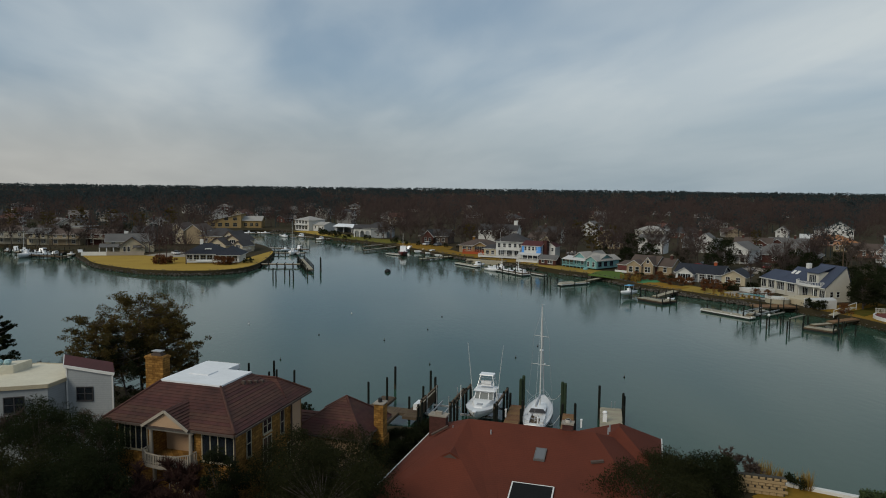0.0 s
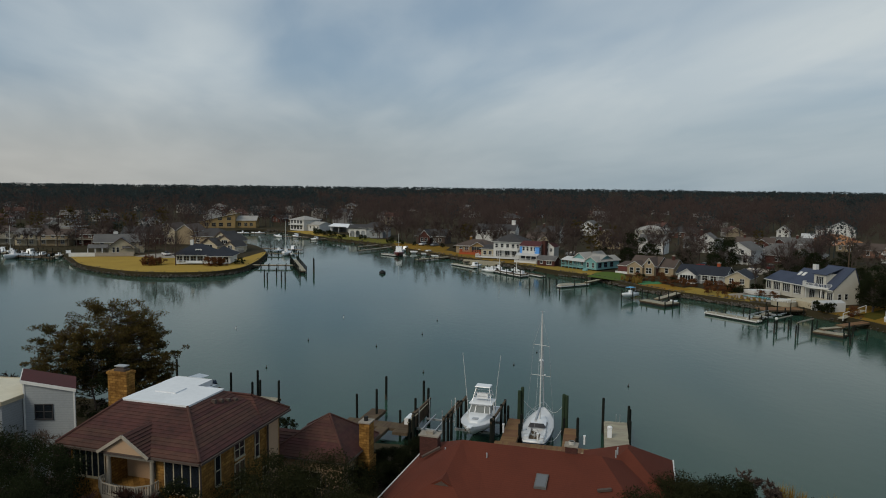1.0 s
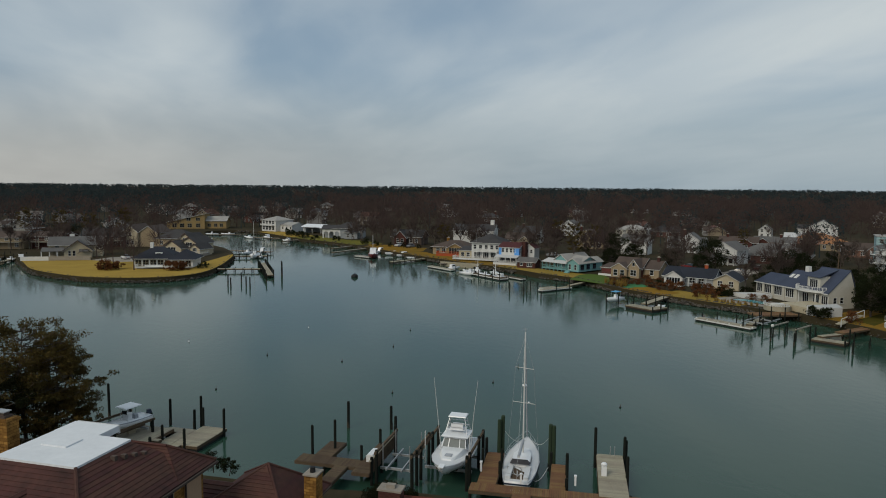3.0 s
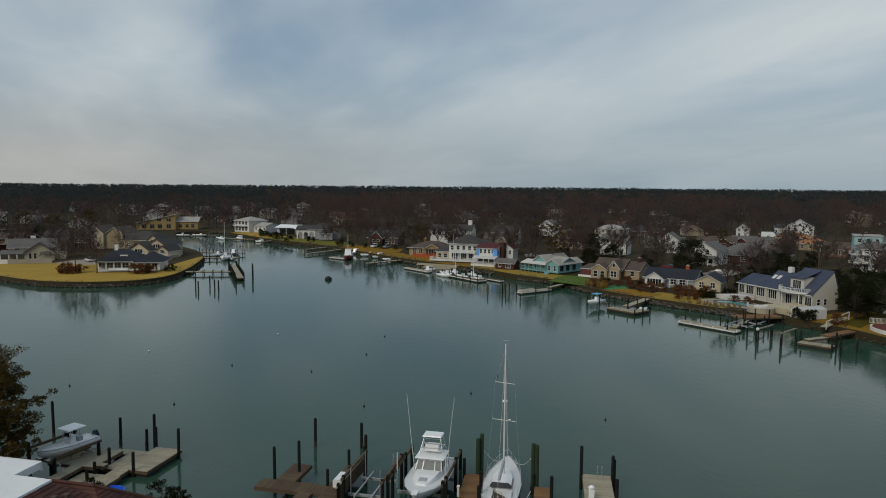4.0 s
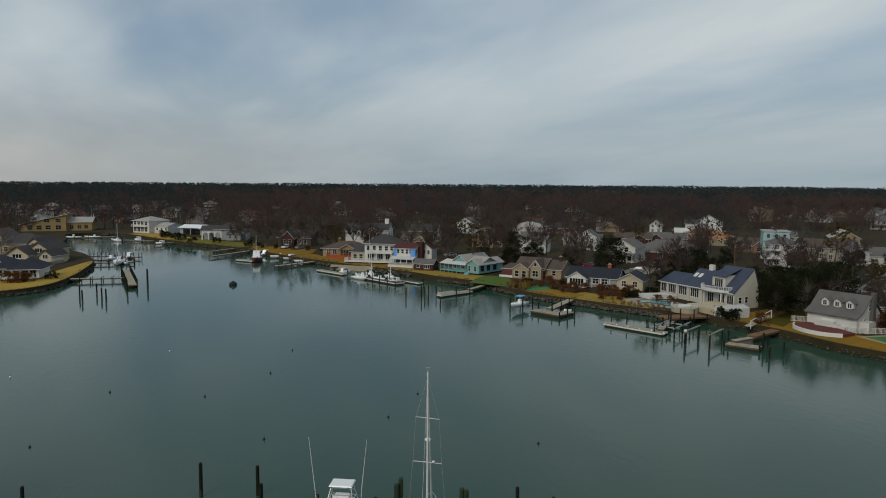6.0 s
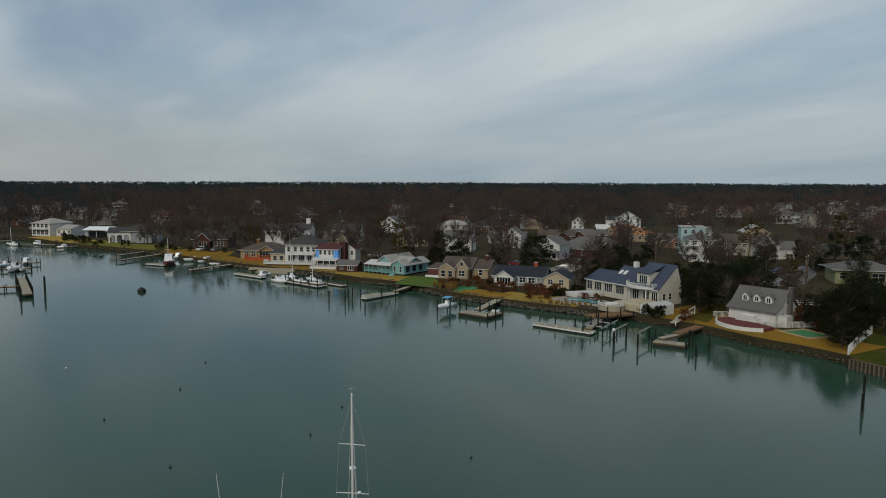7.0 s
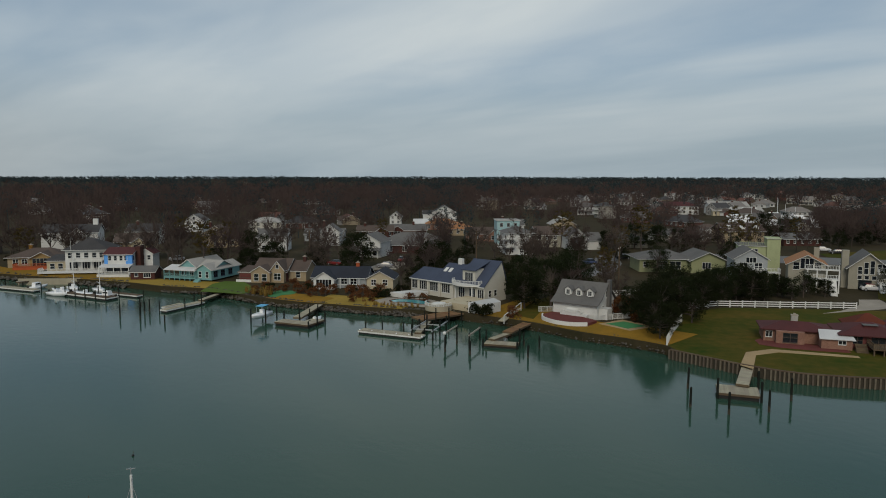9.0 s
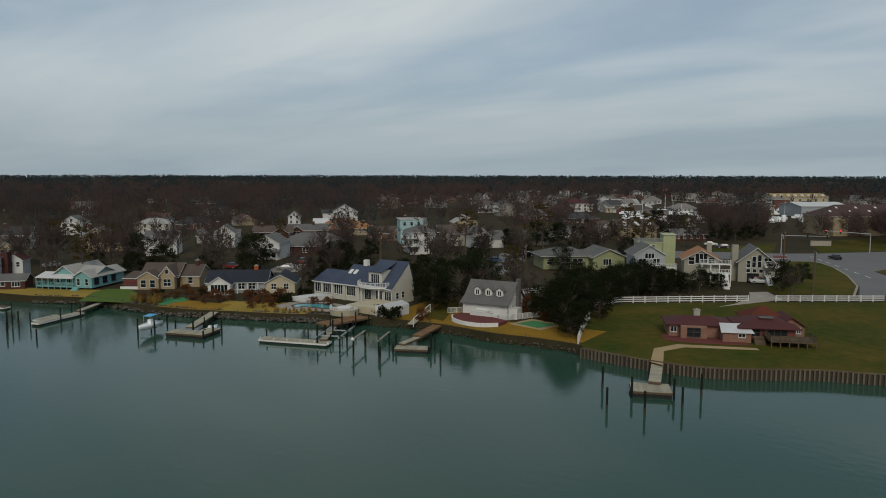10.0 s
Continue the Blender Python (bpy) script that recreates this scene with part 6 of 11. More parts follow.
def cottage():
    h, w = house_at((122.7, 114.4), (124.4, 106.0), BAY, "white cottage with grey gambrel roof and three dormers")
    B = (0, w, 0, 8.0)
    z = 2.9
    part("wall", Geo().extrude([(0, 0, 0), (0, 8, 0), (0, 8, z - 0.2), (0, 4.2, z + 3.0), (0, 1.6, z + 0.6), (0, 0, z - 0.25)], (w, 0, 0)), WHITE, h)
    o = 0.35
    planes = [[(-o, -0.6, z - 0.35), (w + o, -0.6, z - 0.35), (w + o, 1.6, z + 0.75), (-o, 1.6, z + 0.75)], [(-o, 1.6, z + 0.75), (w + o, 1.6, z + 0.75), (w + o, 4.2, z + 3.2), (-o, 4.2, z + 3.2)],
              [(w + o, 8.4, z - 0.2), (-o, 8.4, z - 0.2), (-o, 4.2, z + 3.2), (w + o, 4.2, z + 3.2)]]
    part("roof", Geo().slab(planes, 0.16), GREYROOF, h, "grey shingle roof with a flared front")
    for k in range(3):
        x = w * (0.26 + 0.25 * k)
        d = part("dormer", Geo().extrude([(x - 0.62, 1.5, z + 0.9), (x + 0.62, 1.5, z + 0.9), (x + 0.62, 1.5, z + 1.85), (x, 1.5, z + 2.4), (x - 0.62, 1.5, z + 1.85)], (0, 2.2, 0)), TRIM, h, "white gabled dormer")
        part("dormer_roof", Geo().slab([[(x - 0.85, 1.3, z + 1.75), (x, 1.3, z + 2.45), (x, 3.8, z + 2.45), (x - 0.85, 3.8, z + 1.75)], [(x + 0.85, 1.3, z + 1.75), (x + 0.85, 3.8, z + 1.75), (x, 3.8, z + 2.45), (x, 1.3, z + 2.45)]], 0.08), GREYROOF, d)
        rim, pane = window_mesh(0.62, 0.85, 2, TRIM)
        wd = part("window", rim, None, d)
        wd.matrix_basis = pose(x, 1.49, z + 0.92)
        pn = part("pane", mesh_of("pane", Geo().poly([(x - 0.3, 1.46, z + 0.95), (x + 0.3, 1.46, z + 0.95), (x + 0.3, 1.46, z + 1.78), (x - 0.3, 1.46, z + 1.78)]), GLASS), None, d)
    win_row(h, "r", B, (2.6, 5.4), 0.9, 0.8, 1.2)
    window(h, "r", B, 4.2, 3.5, 0.8, 1.1)
    part("chimney", Geo().box(w, w + 0.6, 4.2, 5.2, 0, z + 3.7), GREYROOF, h)
    part("lean_to", Geo().box(w + 0.02, w + 1.6, 0.8, 3.0, 0, 1.9), WHITE, h)
    stoop = part("stoop", Geo().box(2.0, 6.0, -1.3, 0, 0, 1.05).box(6.0, 7.2, -1.2, 0, 0, 0.8), WHITE, h, "white boarded stoop")
    railing(stoop, [(2.1, -1.25), (5.9, -1.25)], 1.05, 0.5, 0.5)
    bench = part("bench", Geo().box(3.0, 5.2, -1.1, -0.6, 1.05, 1.4).box(3.0, 5.2, -0.6, -0.5, 1.4, 1.8), TRIM, h)
    t = thing("terrace", 0, 0, BAY, 0, "curved red brick terrace with white retaining wall", "terrace")
    pts = [(124.0, 114.6), (119.5, 114.3), (117.3, 112.5), (116.2, 109.5), (116.6, 106.2), (118.6, 104.0), (122.0, 104.4)]
    part("paving", Geo().prism(pts, 0.0, 0.5), REDPAVE, t)
    cw = smooth_line(pts[1:6], 4)
    wl = Geo()
    for a, b in zip(cw, cw[1:]):
        wl.beam((*a, 0.3), (*b, 0.3), 0.25, 0.8)
    part("retaining_wall", wl, TRIM, t)
    f = thing("picket_fence", 0, 0, BAY, 0, "white picket fence beside the cottage", "fence")
    for a, b in (((124.6, 116.0), (122.4, 117.6)), ((126.8, 104.3), (131.5, 102.0)), ((122.6, 106.4), (126.6, 104.3))):
        railing(f, [a, b], 0, 1.0, 0.2, TRIM, "fence_panel")


def big_house():
    h = thing("house", 119.3, 150.6, BAY, -85.5, "large cream house with blue-grey roof and round balcony", "house")
    for y in (148, 140, 132, 126, 120):
        OBST.append((123.5, y, 8))
    z = 3.6
    # lower left wing, middle and tall right end: long front slopes with stepped ridges
    for x0, x1, d, top in ((0, 7.0, 4.2, 5.3), (7.0, 13.4, 4.7, 6.7), (13.4, 20.6, 5.4, 8.1)):
        part("wall", Geo().extrude([(x0, 0, 0), (x0, d * 1.3, 0), (x0, d * 1.3, z), (x0, d, top - 0.12), (x0, 0, z - 0.1)], (x1 - x0, 0, 0)), OFFWHITE, h)
        part("roof", Geo().slab([[(x0 - 0.15, -0.5, z - 0.3), (x1 + 0.15, -0.5, z - 0.3), (x1 + 0.15, d, top), (x0 - 0.15, d, top)], [(x1 + 0.15, d * 1.3 + 0.4, z - 0.2), (x0 - 0.15, d * 1.3 + 0.4, z - 0.2), (x0 - 0.15, d, top), (x1 + 0.15, d, top)]], 0.16), SLATE, h, "blue-grey shingle roof")
    B = (0, 20.6, 0, 8)
    part("eave_trim", Geo().beam((-0.2, -0.52, z - 0.38), (20.8, -0.52, z - 0.38), 0.08, 0.18), TRIM, h)
    for u, n in ((1.2, 3), (3.7, 4), (6.8, 4), (10.2, 4)):
        window(h, "f", B, u, 1.1, 0.55 * n, 1.8, n)
    win_row(h, "r", (0, 20.6, 0, 12), (1.6, 3.4), 1.2, 0.8, 1.2, 1)
    pil = Geo()
    for u in (2.4, 5.2, 8.5, 12.2):
        pil.box(u - 0.3, u + 0.3, -0.25, 0.05, 0, z - 0.4)
    part("buttresses", pil, OFFWHITE, h)
    for y, k in ((2.2, 0), (2.2, 1)):
        zz = z - 0.3 + (6.7 - z + 0.3) * (y + 0.5) / 5.2
        s = part("skylight", Geo().extrude([(7.5 + k * 1.3, y, zz + 0.03), (8.3 + k * 1.3, y, zz + 0.03), (8.3 + k * 1.3, y + 1.0, zz + 0.71), (7.5 + k * 1.3, y + 1.0, zz + 0.71)], (0, 0, 0.1)), TRIM, h)
    chimney(h, 10.2, 4.9, z, 7.8, 1.0, 0.8, TRIM, False)
    # shed dormer with doors over a round balcony
    dx = 16.0
    part("dormer", Geo().box(dx - 1.7, dx + 1.7, 0.6, 4.4, z + 0.1, z + 2.9), OFFWHITE, h)
    part("dormer_roof", Geo().slab([[(dx - 2.0, 0.2, z + 2.8), (dx + 2.0, 0.2, z + 2.8), (dx + 2.0, 5.0, z + 4.3), (dx - 2.0, 5.0, z + 4.3)]], 0.14), SLATE, h)
    window(h, "f", (dx - 1.7, dx + 1.7, 0.6, 4.4), 1.7, z + 0.3, 2.0, 1.9, 4)
    arc = [(dx + 3.6 * math.cos(a), 0.3 - 2.7 * math.sin(a)) for a in [math.pi * k / 10 for k in range(11)]]
    bal = part("balcony", Geo().prism(arc, z - 0.25, z + 0.0), TRIM, h, "white half-round balcony")
    railing(bal, arc, z, 0.85, 0.25)
    for u in (-2.2, 2.2):
        part("column", Geo().tube((dx + u, -1.1, 0), (dx + u, -1.1, z - 0.2), 0.13, None, 8), TRIM, h)
    win_row(h, "f", B, (14.6, 17.4, 19.6), 0.7, 1.5, 2.0, 3)
    # terrace walls and pool
    t = thing("terrace_wall", 0, 0, BAY, 0, "cream rendered terrace walls below the big house", "retaining wall")
    part("wall", Geo().prism([(112.2, 133.6), (112.8, 126.2), (115.9, 123.6), (119.8, 128.0), (120.0, 134.0)], 0, 1.25), CREAM, t)
    part("wall", Geo().prism([(112.3, 126.2), (113.0, 122.4), (117.6, 122.8), (119.6, 126.4)], 0, 1.9), WHITE, t)
    part("wall", Geo().prism([(118.8, 148.5), (112.5, 149.6), (113.2, 146.4), (119.0, 144.8)], 0, 0.9), WHITE, t)
    rd = [(110.2 + 2.6 * math.cos(a * 0.3927), 132.0 + 2.6 * math.sin(a * 0.3927)) for a in range(16)]
    r = part("round_deck", Geo().prism(rd, 0, 1.0), WOODTAN, t, "round grey timber deck")
    railing(r, [rd[k % 16] for k in range(5, 14)], 1.0, 0.6, 0.3)
    part("cover", Geo().prism([(110.2 + 1.5 * math.cos(a * 0.3927), 132.0 + 1.1 * math.sin(a * 0.3927)) for a in range(16)], 1.02, 1.3), TRIM, r)
    patch("pool_terrace", [(106.8, 147.8), (111, 148.6), (116, 143), (115.6, 134.5), (110.5, 134.2), (105.5, 142.5)], CONCRETE, "pale paved pool terrace", BAY + 0.07, cat="terrace")
    pl = thing("swimming_pool", 0, 0, BAY, 0, "kidney-shaped pool of turquoise water with dark coping", "swimming pool")
    blob = smooth_line([(108.9, 145.2), (111.2, 145.6), (113.4, 143.0), (114.0, 139.0), (112.6, 137.0), (110.7, 138.6), (110.0, 141.8), (108.4, 143.6), (108.9, 145.2)], 4)[:-1]
    part("water", Geo().prism(blob, 0.02, 0.10), POOL, pl)
    cp = Geo()
    for a, b in zip(blob, blob[1:] + blob[:1]):
        cp.beam((*a, 0.1), (*b, 0.1), 0.35, 0.1)
    part("coping", cp, BRICK, pl)
    st = thing("steps", 0, 0, BAY, 0, "timber steps with white rail down to the water", "steps")
    part("flight", Geo().beam((118.8, 119.6, 0.9), (111.8, 117.4, -0.2), 1.2, 0.15), WOODTAN, st)
    part("rail", Geo().beam((119.0, 119.0, 2.0), (111.8, 116.8, 0.9), 0.09, 0.12).beam((119.0, 119.0, 0.5), (119.0, 119.0, 2.0), 0.1, 0.1).beam((115.4, 117.9, 0), (115.4, 117.9, 1.45), 0.1, 0.1).beam((111.8, 116.8, -0.6), (111.8, 116.8, 0.9), 0.1, 0.1), TRIM, st)


def ranch_house():
    h, w = house_at((106.9, 170.5), (115.2, 161.4), BAY, "low ranch house with dark blue roof and white gable porch")
    volume(h, (0, w, 0, 8), 0, 2.6, "gable_x", 1.9, GREYWALL, NAVY, 0.5)
    g = (0.8, 5.4, -2.4, 2)
    volume(h, g, 0, 2.5, "gable_y", 1.5, TRIM, NAVY, 0.4)
    window(h, "f", g, 2.3, 0.5, 3.4, 1.7, 5)
    win_row(h, "f", (0, w, 0, 8), (7.2, 9.4), 0.9, 1.3, 1.3, 2)
    r = (w + 0.2, w + 6.2, -0.8, 7.0)
    volume(h, r, 0, 2.5, "gable_y", 1.6, CREAM, NAVY, 0.4)
    win_row(h, "f", r, (1.6, 4.2), 0.9, 1.0, 1.2, 2)
    chimney(h, 9.6, 4.2, 2.5, 5.3, 0.8, 0.8, REDWOOD)
    part("porch_rail", Geo().beam((5.6, -0.9, 0.9), (w - 1, -0.9, 0.9), 0.08, 0.08), TRIM, h)
    for u in (6.5, 8.6, 10.8):
        part("post", Geo().box(u - 0.07, u + 0.07, -0.97, -0.83, 0, 2.3), TRIM, h)


def brown_house():
    h, w = house_at((101.6, 188.1), (106.7, 181.8), BAY, "cream and brick house with brown roof and gabled porch")
    volume(h, (0, w, 0, 9), 0, 2.7, "gable_x", 2.5, BRICK, BROWNROOF, 0.4)
    a = (0.2, 4.8, -2.2, 3)
    volume(h, a, 0, 2.7, "gable_y", 1.4, TAN, BROWNROOF, 0.3)
    win_row(h, "f", a, (1.3, 3.3), 0.5, 1.1, 1.6, 1)
    b = (4.9, 8.0, -1.4, 4)
    volume(h, b, 0, 3.3, "gable_y", 1.9, TAN, BROWNROOF, 0.3)
    window(h, "f", b, 1.5, 3.4, 0.7, 0.9)
    window(h, "f", b, 1.5, 0.7, 1.6, 1.5, 2)
    c = (w - 0.2, w + 4.4, 1.5, 9)
    volume(h, c, 0, 2.7, "gable_x", 2.0, TAN, BROWNROOF, 0.3)
    window(h, "f", c, 2.6, 0.9, 1.0, 1.3, 1)
    chimney(h, w + 3, 5, 2.5, 5.6, 0.8, 0.7, BRICK)
    volume(h, (-3.9, 0.0, 0.4, 6), 0, 2.2, "shed_f", 0.8, MAROONWALL, BROWNROOF, 0.3)
    part("pergola", Geo().beam((-3.8, -1.2, 2.1), (0.1, -1.2, 2.1), 0.12, 0.16).beam((-3.8, -1.2, 1.0), (0.1, -1.2, 1.0), 0.08, 0.1), BROWNROOF, h)
    for u in (-3.2, -0.2):
        part("post", Geo().box(u - 0.08, u + 0.08, -1.28, -1.12, 0, 2.1), BROWNROOF, h)
    part("bench_wall", Geo().box(-3.8, 1.0, -1.8, -1.5, 0, 0.6), TRIM, h)


def teal_house():
    h, w = house_at((87.4, 204.4), (92.9, 194.1), BAY, "teal beach house with pale roof and covered porch")
    z = 3.3
    volume(h, (2.2, 7.4, 1.5, 12), 0.4, z, "gable_y", 1.8, TEAL, PALEROOF, 0.5)
    volume(h, (7.4, w, 2.0, 9.0), 0.4, z - 0.1, "gable_x", 1.5, TEAL, PALEROOF, 0.5)
    volume(h, (w - 3.6, w + 0.6, 0.3, 11.5), 0.4, z - 0.2, "gable_y", 1.2, TEAL, PALEROOF, 0.4)
    part("porch_roof", Geo().slab([[(-1.0, -0.6, z - 0.7), (w - 3.4, -0.6, z - 0.7), (w - 3.4, 2.6, z + 0.2), (-1.0, 2.6, z + 0.2)]], 0.14), WHITEROOF, h)
    dk = part("porch_deck", Geo().box(-1.0, w - 3.4, -0.5, 2.2, 0.55, 0.75), TEAL, h)
    railing(dk, [(-0.9, 2.0), (-0.9, -0.4), (w - 3.4, -0.4)], 0.75, 0.85, 0.35, TEAL)
    for k in range(7):
        x = -0.9 + (w - 2.6) * k / 6
        part("post", Geo().box(x - 0.07, x + 0.07, -0.47, -0.33, 0, z - 0.8), TEAL, h)
    win_row(h, "f", (0, w, 1.5, 9), (3.4, 5.6, 8.6), 1.1, 1.2, 1.5, 2)
    win_row(h, "f", (w - 3.6, w + 0.6, 0.3, 10), (1.0, 3.0), 1.0, 0.7, 1.4, 1)
    win_row(h, "r", (0, w + 0.6, 0.3, 11.5), (1.6, 4.4, 7.4), 1.1, 1.4, 1.3, 2, NAVYHULL)
    steps(h, 8.4, 9.8, -0.5, 0, 0.75, material=TEAL)


def shed():
    h, w = house_at((80.6, 210.6), (85.0, 206.8), BAY, "small red boathouse with grey roof by the bank", "shed")
    volume(h, (0, w, 0, 4.5), 0, 2.1, "gable_x", 1.1, BRICK, GREYROOF, 0.35)
    window(h, "f", (0, w, 0, 4.5), 1.4, 0.8, 0.8, 0.8)
    window(h, "l", (0, w, 0, 4.5), 2.2, 0.8, 0.8, 0.9)
    window(h, "f", (0, w, 0, 4.5), 4.0, 0.6, 1.6, 1.0, 3)


def blue_wrap_house():
    h, w = house_at((78.2, 221.8), (83.4, 217.3), BAY, "white two-storey house under repair with blue wrap and brick chimney")
    z = 5.6
    volume(h, (0, w, 0, 8), 0, z, "gable_x", 1.3, WHITE, MAROON, 0.35)
    part("wrap", Geo().box(0.02, 0.9, -0.05, 0.0, 3.0, z - 0.1).box(w - 1.5, w - 0.02, -0.05, 0.0, 3.0, z - 0.1).box(w, w + 0.05, 0.0, 0.9, 3.0, z - 0.1), SKYBLUE, h, "bright blue building wrap")
    win_row(h, "f", (0, w, 0, 8), (1.4, 2.8, 4.2, 5.4), 3.9, 0.7, 1.2, 1)
    part("porch_roof", Geo().slab([[(-0.5, -2.6, 2.5), (w + 0.3, -2.6, 2.5), (w + 0.3, 0.3, 3.1), (-0.5, 0.3, 3.1)]], 0.16), WHITEROOF, h)
    part("porch_glass", Geo().box(0.1, w - 0.1, -0.1, -0.02, 0.9, 2.4), GLASS, h)
    dk = part("porch_deck", Geo().box(-0.8, w + 0.3, -2.8, 0, 0.0, 0.6), TRIM, h)
    railing(dk, [(-0.7, -2.7), (w + 0.2, -2.7)], 0.6, 0.85, 0.35)
    for k in range(5):
        x = -0.4 + (w + 0.5) * k / 4
        part("post", Geo().box(x - 0.08, x + 0.08, -2.6, -2.44, 0.6, 2.5), TRIM, h)
    part("chimney", Geo().box(w, w + 1.3, 2.2, 4.4, 0, z + 1.6), BRICK, h, "broad red brick chimney")
    r = (w + 0.1, w + 3.6, 4.4, 9)
    volume(h, r, 0, z - 0.3, "gable_y", 1.2, WHITE, MAROON, 0.3)
    win_row(h, "f", r, (1.0, 2.5), 3.6, 0.7, 1.1)
    win_row(h, "f", r, (1.0, 2.5), 0.9, 0.7, 1.1)
    win_row(h, "r", (0, w, 0, 2.2), (1.0,), 3.8, 0.7, 1.2)


def porch_house():
    h, w = house_at((72.8, 235.4), (81.2, 229.6), BAY, "white two-storey house with charcoal hip roof and decks")
    z = 5.9
    volume(h, (0, w, 0, 10), 0, z, "hip", 2.8, WHITE, DARKROOF, 0.7)
    win_row(h, "f", (0, w, 0, 10), (1.2, 3.2, 5.2, 7.2, 9.0), 3.7, 1.0, 1.4, 1)
    win_row(h, "f", (0, w, 0, 10), (2.0, 5.0, 8.0), 0.7, 2.0, 1.9, 3)
    b = part("balcony", Geo().box(2.0, 9.6, -1.8, 0, 2.9, 3.1), TRIM, h)
    railing(b, [(2.1, -0.1), (2.1, -1.7), (9.5, -1.7), (9.5, -0.1)], 3.1, 0.9, 0.3)
    for u in (2.2, 4.6, 7.0, 9.4):
        part("column", Geo().tube((u, -1.6, 0), (u, -1.6, 2.9), 0.12, None, 8), TRIM, h)
    d = part("deck", Geo().box(-5.0, w + 0.5, -5.2, -1.8, 0.4, 0.6), TRIM, h)
    railing(d, [(-4.9, -2), (-4.9, -5.1), (w + 0.4, -5.1), (w + 0.4, -2)], 0.6, 1.0, 0.3)
    l = (-5.0, -0.1, 1, 8)
    volume(h, l, 0, 3.0, "shed_f", 0.9, CREAM, DARKROOF, 0.4)
    win_row(h, "f", l, (1.4, 3.4), 0.8, 1.1, 1.4)
    part("flagpole", Geo().tube((3.5, -5.6, 0), (3.5, -5.6, 9.5), 0.05, 0.03, 6), TRIM, h)


def red_deck_house():
    h, w = house_at((63.5, 255.0), (75.8, 247.8), BAY, "brown house with glazed gable and red timber deck")
    volume(h, (0, w, 0, 10), 0, 2.9, "hip", 2.1, TAN, BROWNROOF, 0.7)
    g = (6.2, 12.2, -2.2, 4)
    volume(h, g, 0, 2.9, "gable_y", 1.6, OCHRE, BROWNROOF, 0.6)
    window(h, "f", g, 3.0, 0.5, 4.6, 2.2, 5, WOODTAN)
    win_row(h, "f", (0, w, 0, 10), (2.0, 4.2, 14.0, 15.8), 0.9, 1.3, 1.4, 2)
    d = part("deck", Geo().box(3.0, 16.5, -5.4, -2.2, 0.5, 0.7), REDWOOD, h, "red stained timber deck")
    railing(d, [(3.1, -2.3), (3.1, -5.3), (16.4, -5.3), (16.4, -2.3)], 0.7, 0.95, 0.22, REDWOOD)
    part("skirt", Geo().box(3.0, 16.5, -5.45, -5.38, 0, 0.5), REDWOOD, d)
    chimney(h, 4.4, 5.0, 3.5, 5.8, 0.9, 0.8, STONE)


def grey_arch_house():
    h, w = house_at((29.0, 334.5), (46.4, 330.5), BAY, "grey house with dark roof and white arched porch")
    volume(h, (4, w, 0, 11), 0, 4.6, "hip", 2.6, GREYWALL, DARKROOF, 0.6)
    volume(h, (9.5, 15.5, -3, 3), 0, 3.0, "hip", 1.6, GREYWALL, DARKROOF, 0.5)
    p = Geo()
    for k in range(4):
        p.box(-1.0 + k * 2.6, -0.5 + k * 2.6, -0.2, 0.3, 0, 3.2)
    p.box(-1.0, 7.3, -0.2, 0.3, 3.2, 4.4)
    for k in range(3):
        c = 0.55 + k * 2.6
        for s in range(6):
            a0, a1 = math.pi * s / 6, math.pi * (s + 1) / 6
            p.extrude([(c + 1.05 * math.cos(a0), -0.2, 2.2 + 1.0 * math.sin(a0)), (c + 1.05 * math.cos(a1), -0.2, 2.2 + 1.0 * math.sin(a1)), (c + 1.05 * math.cos(a1), -0.2, 3.25), (c + 1.05 * math.cos(a0), -0.2, 3.25)], (0, 0.5, 0))
    part("arcade", p, TRIM, h, "white arcade with round arches")
    part("porch_roof", Geo().slab([[(-1.5, -0.7, 4.4), (7.6, -0.7, 4.4), (7.6, 5, 6.0), (-1.5, 5, 6.0)]], 0.15), DARKROOF, h)
    part("wall", Geo().box(-0.5, 4, 3.2, 10, 0, 4.4), GREYWALL, h)
    win_row(h, "f", (9.5, 15.5, -3, 3), (1.6, 4.2), 0.9, 1.0, 1.4, 2)


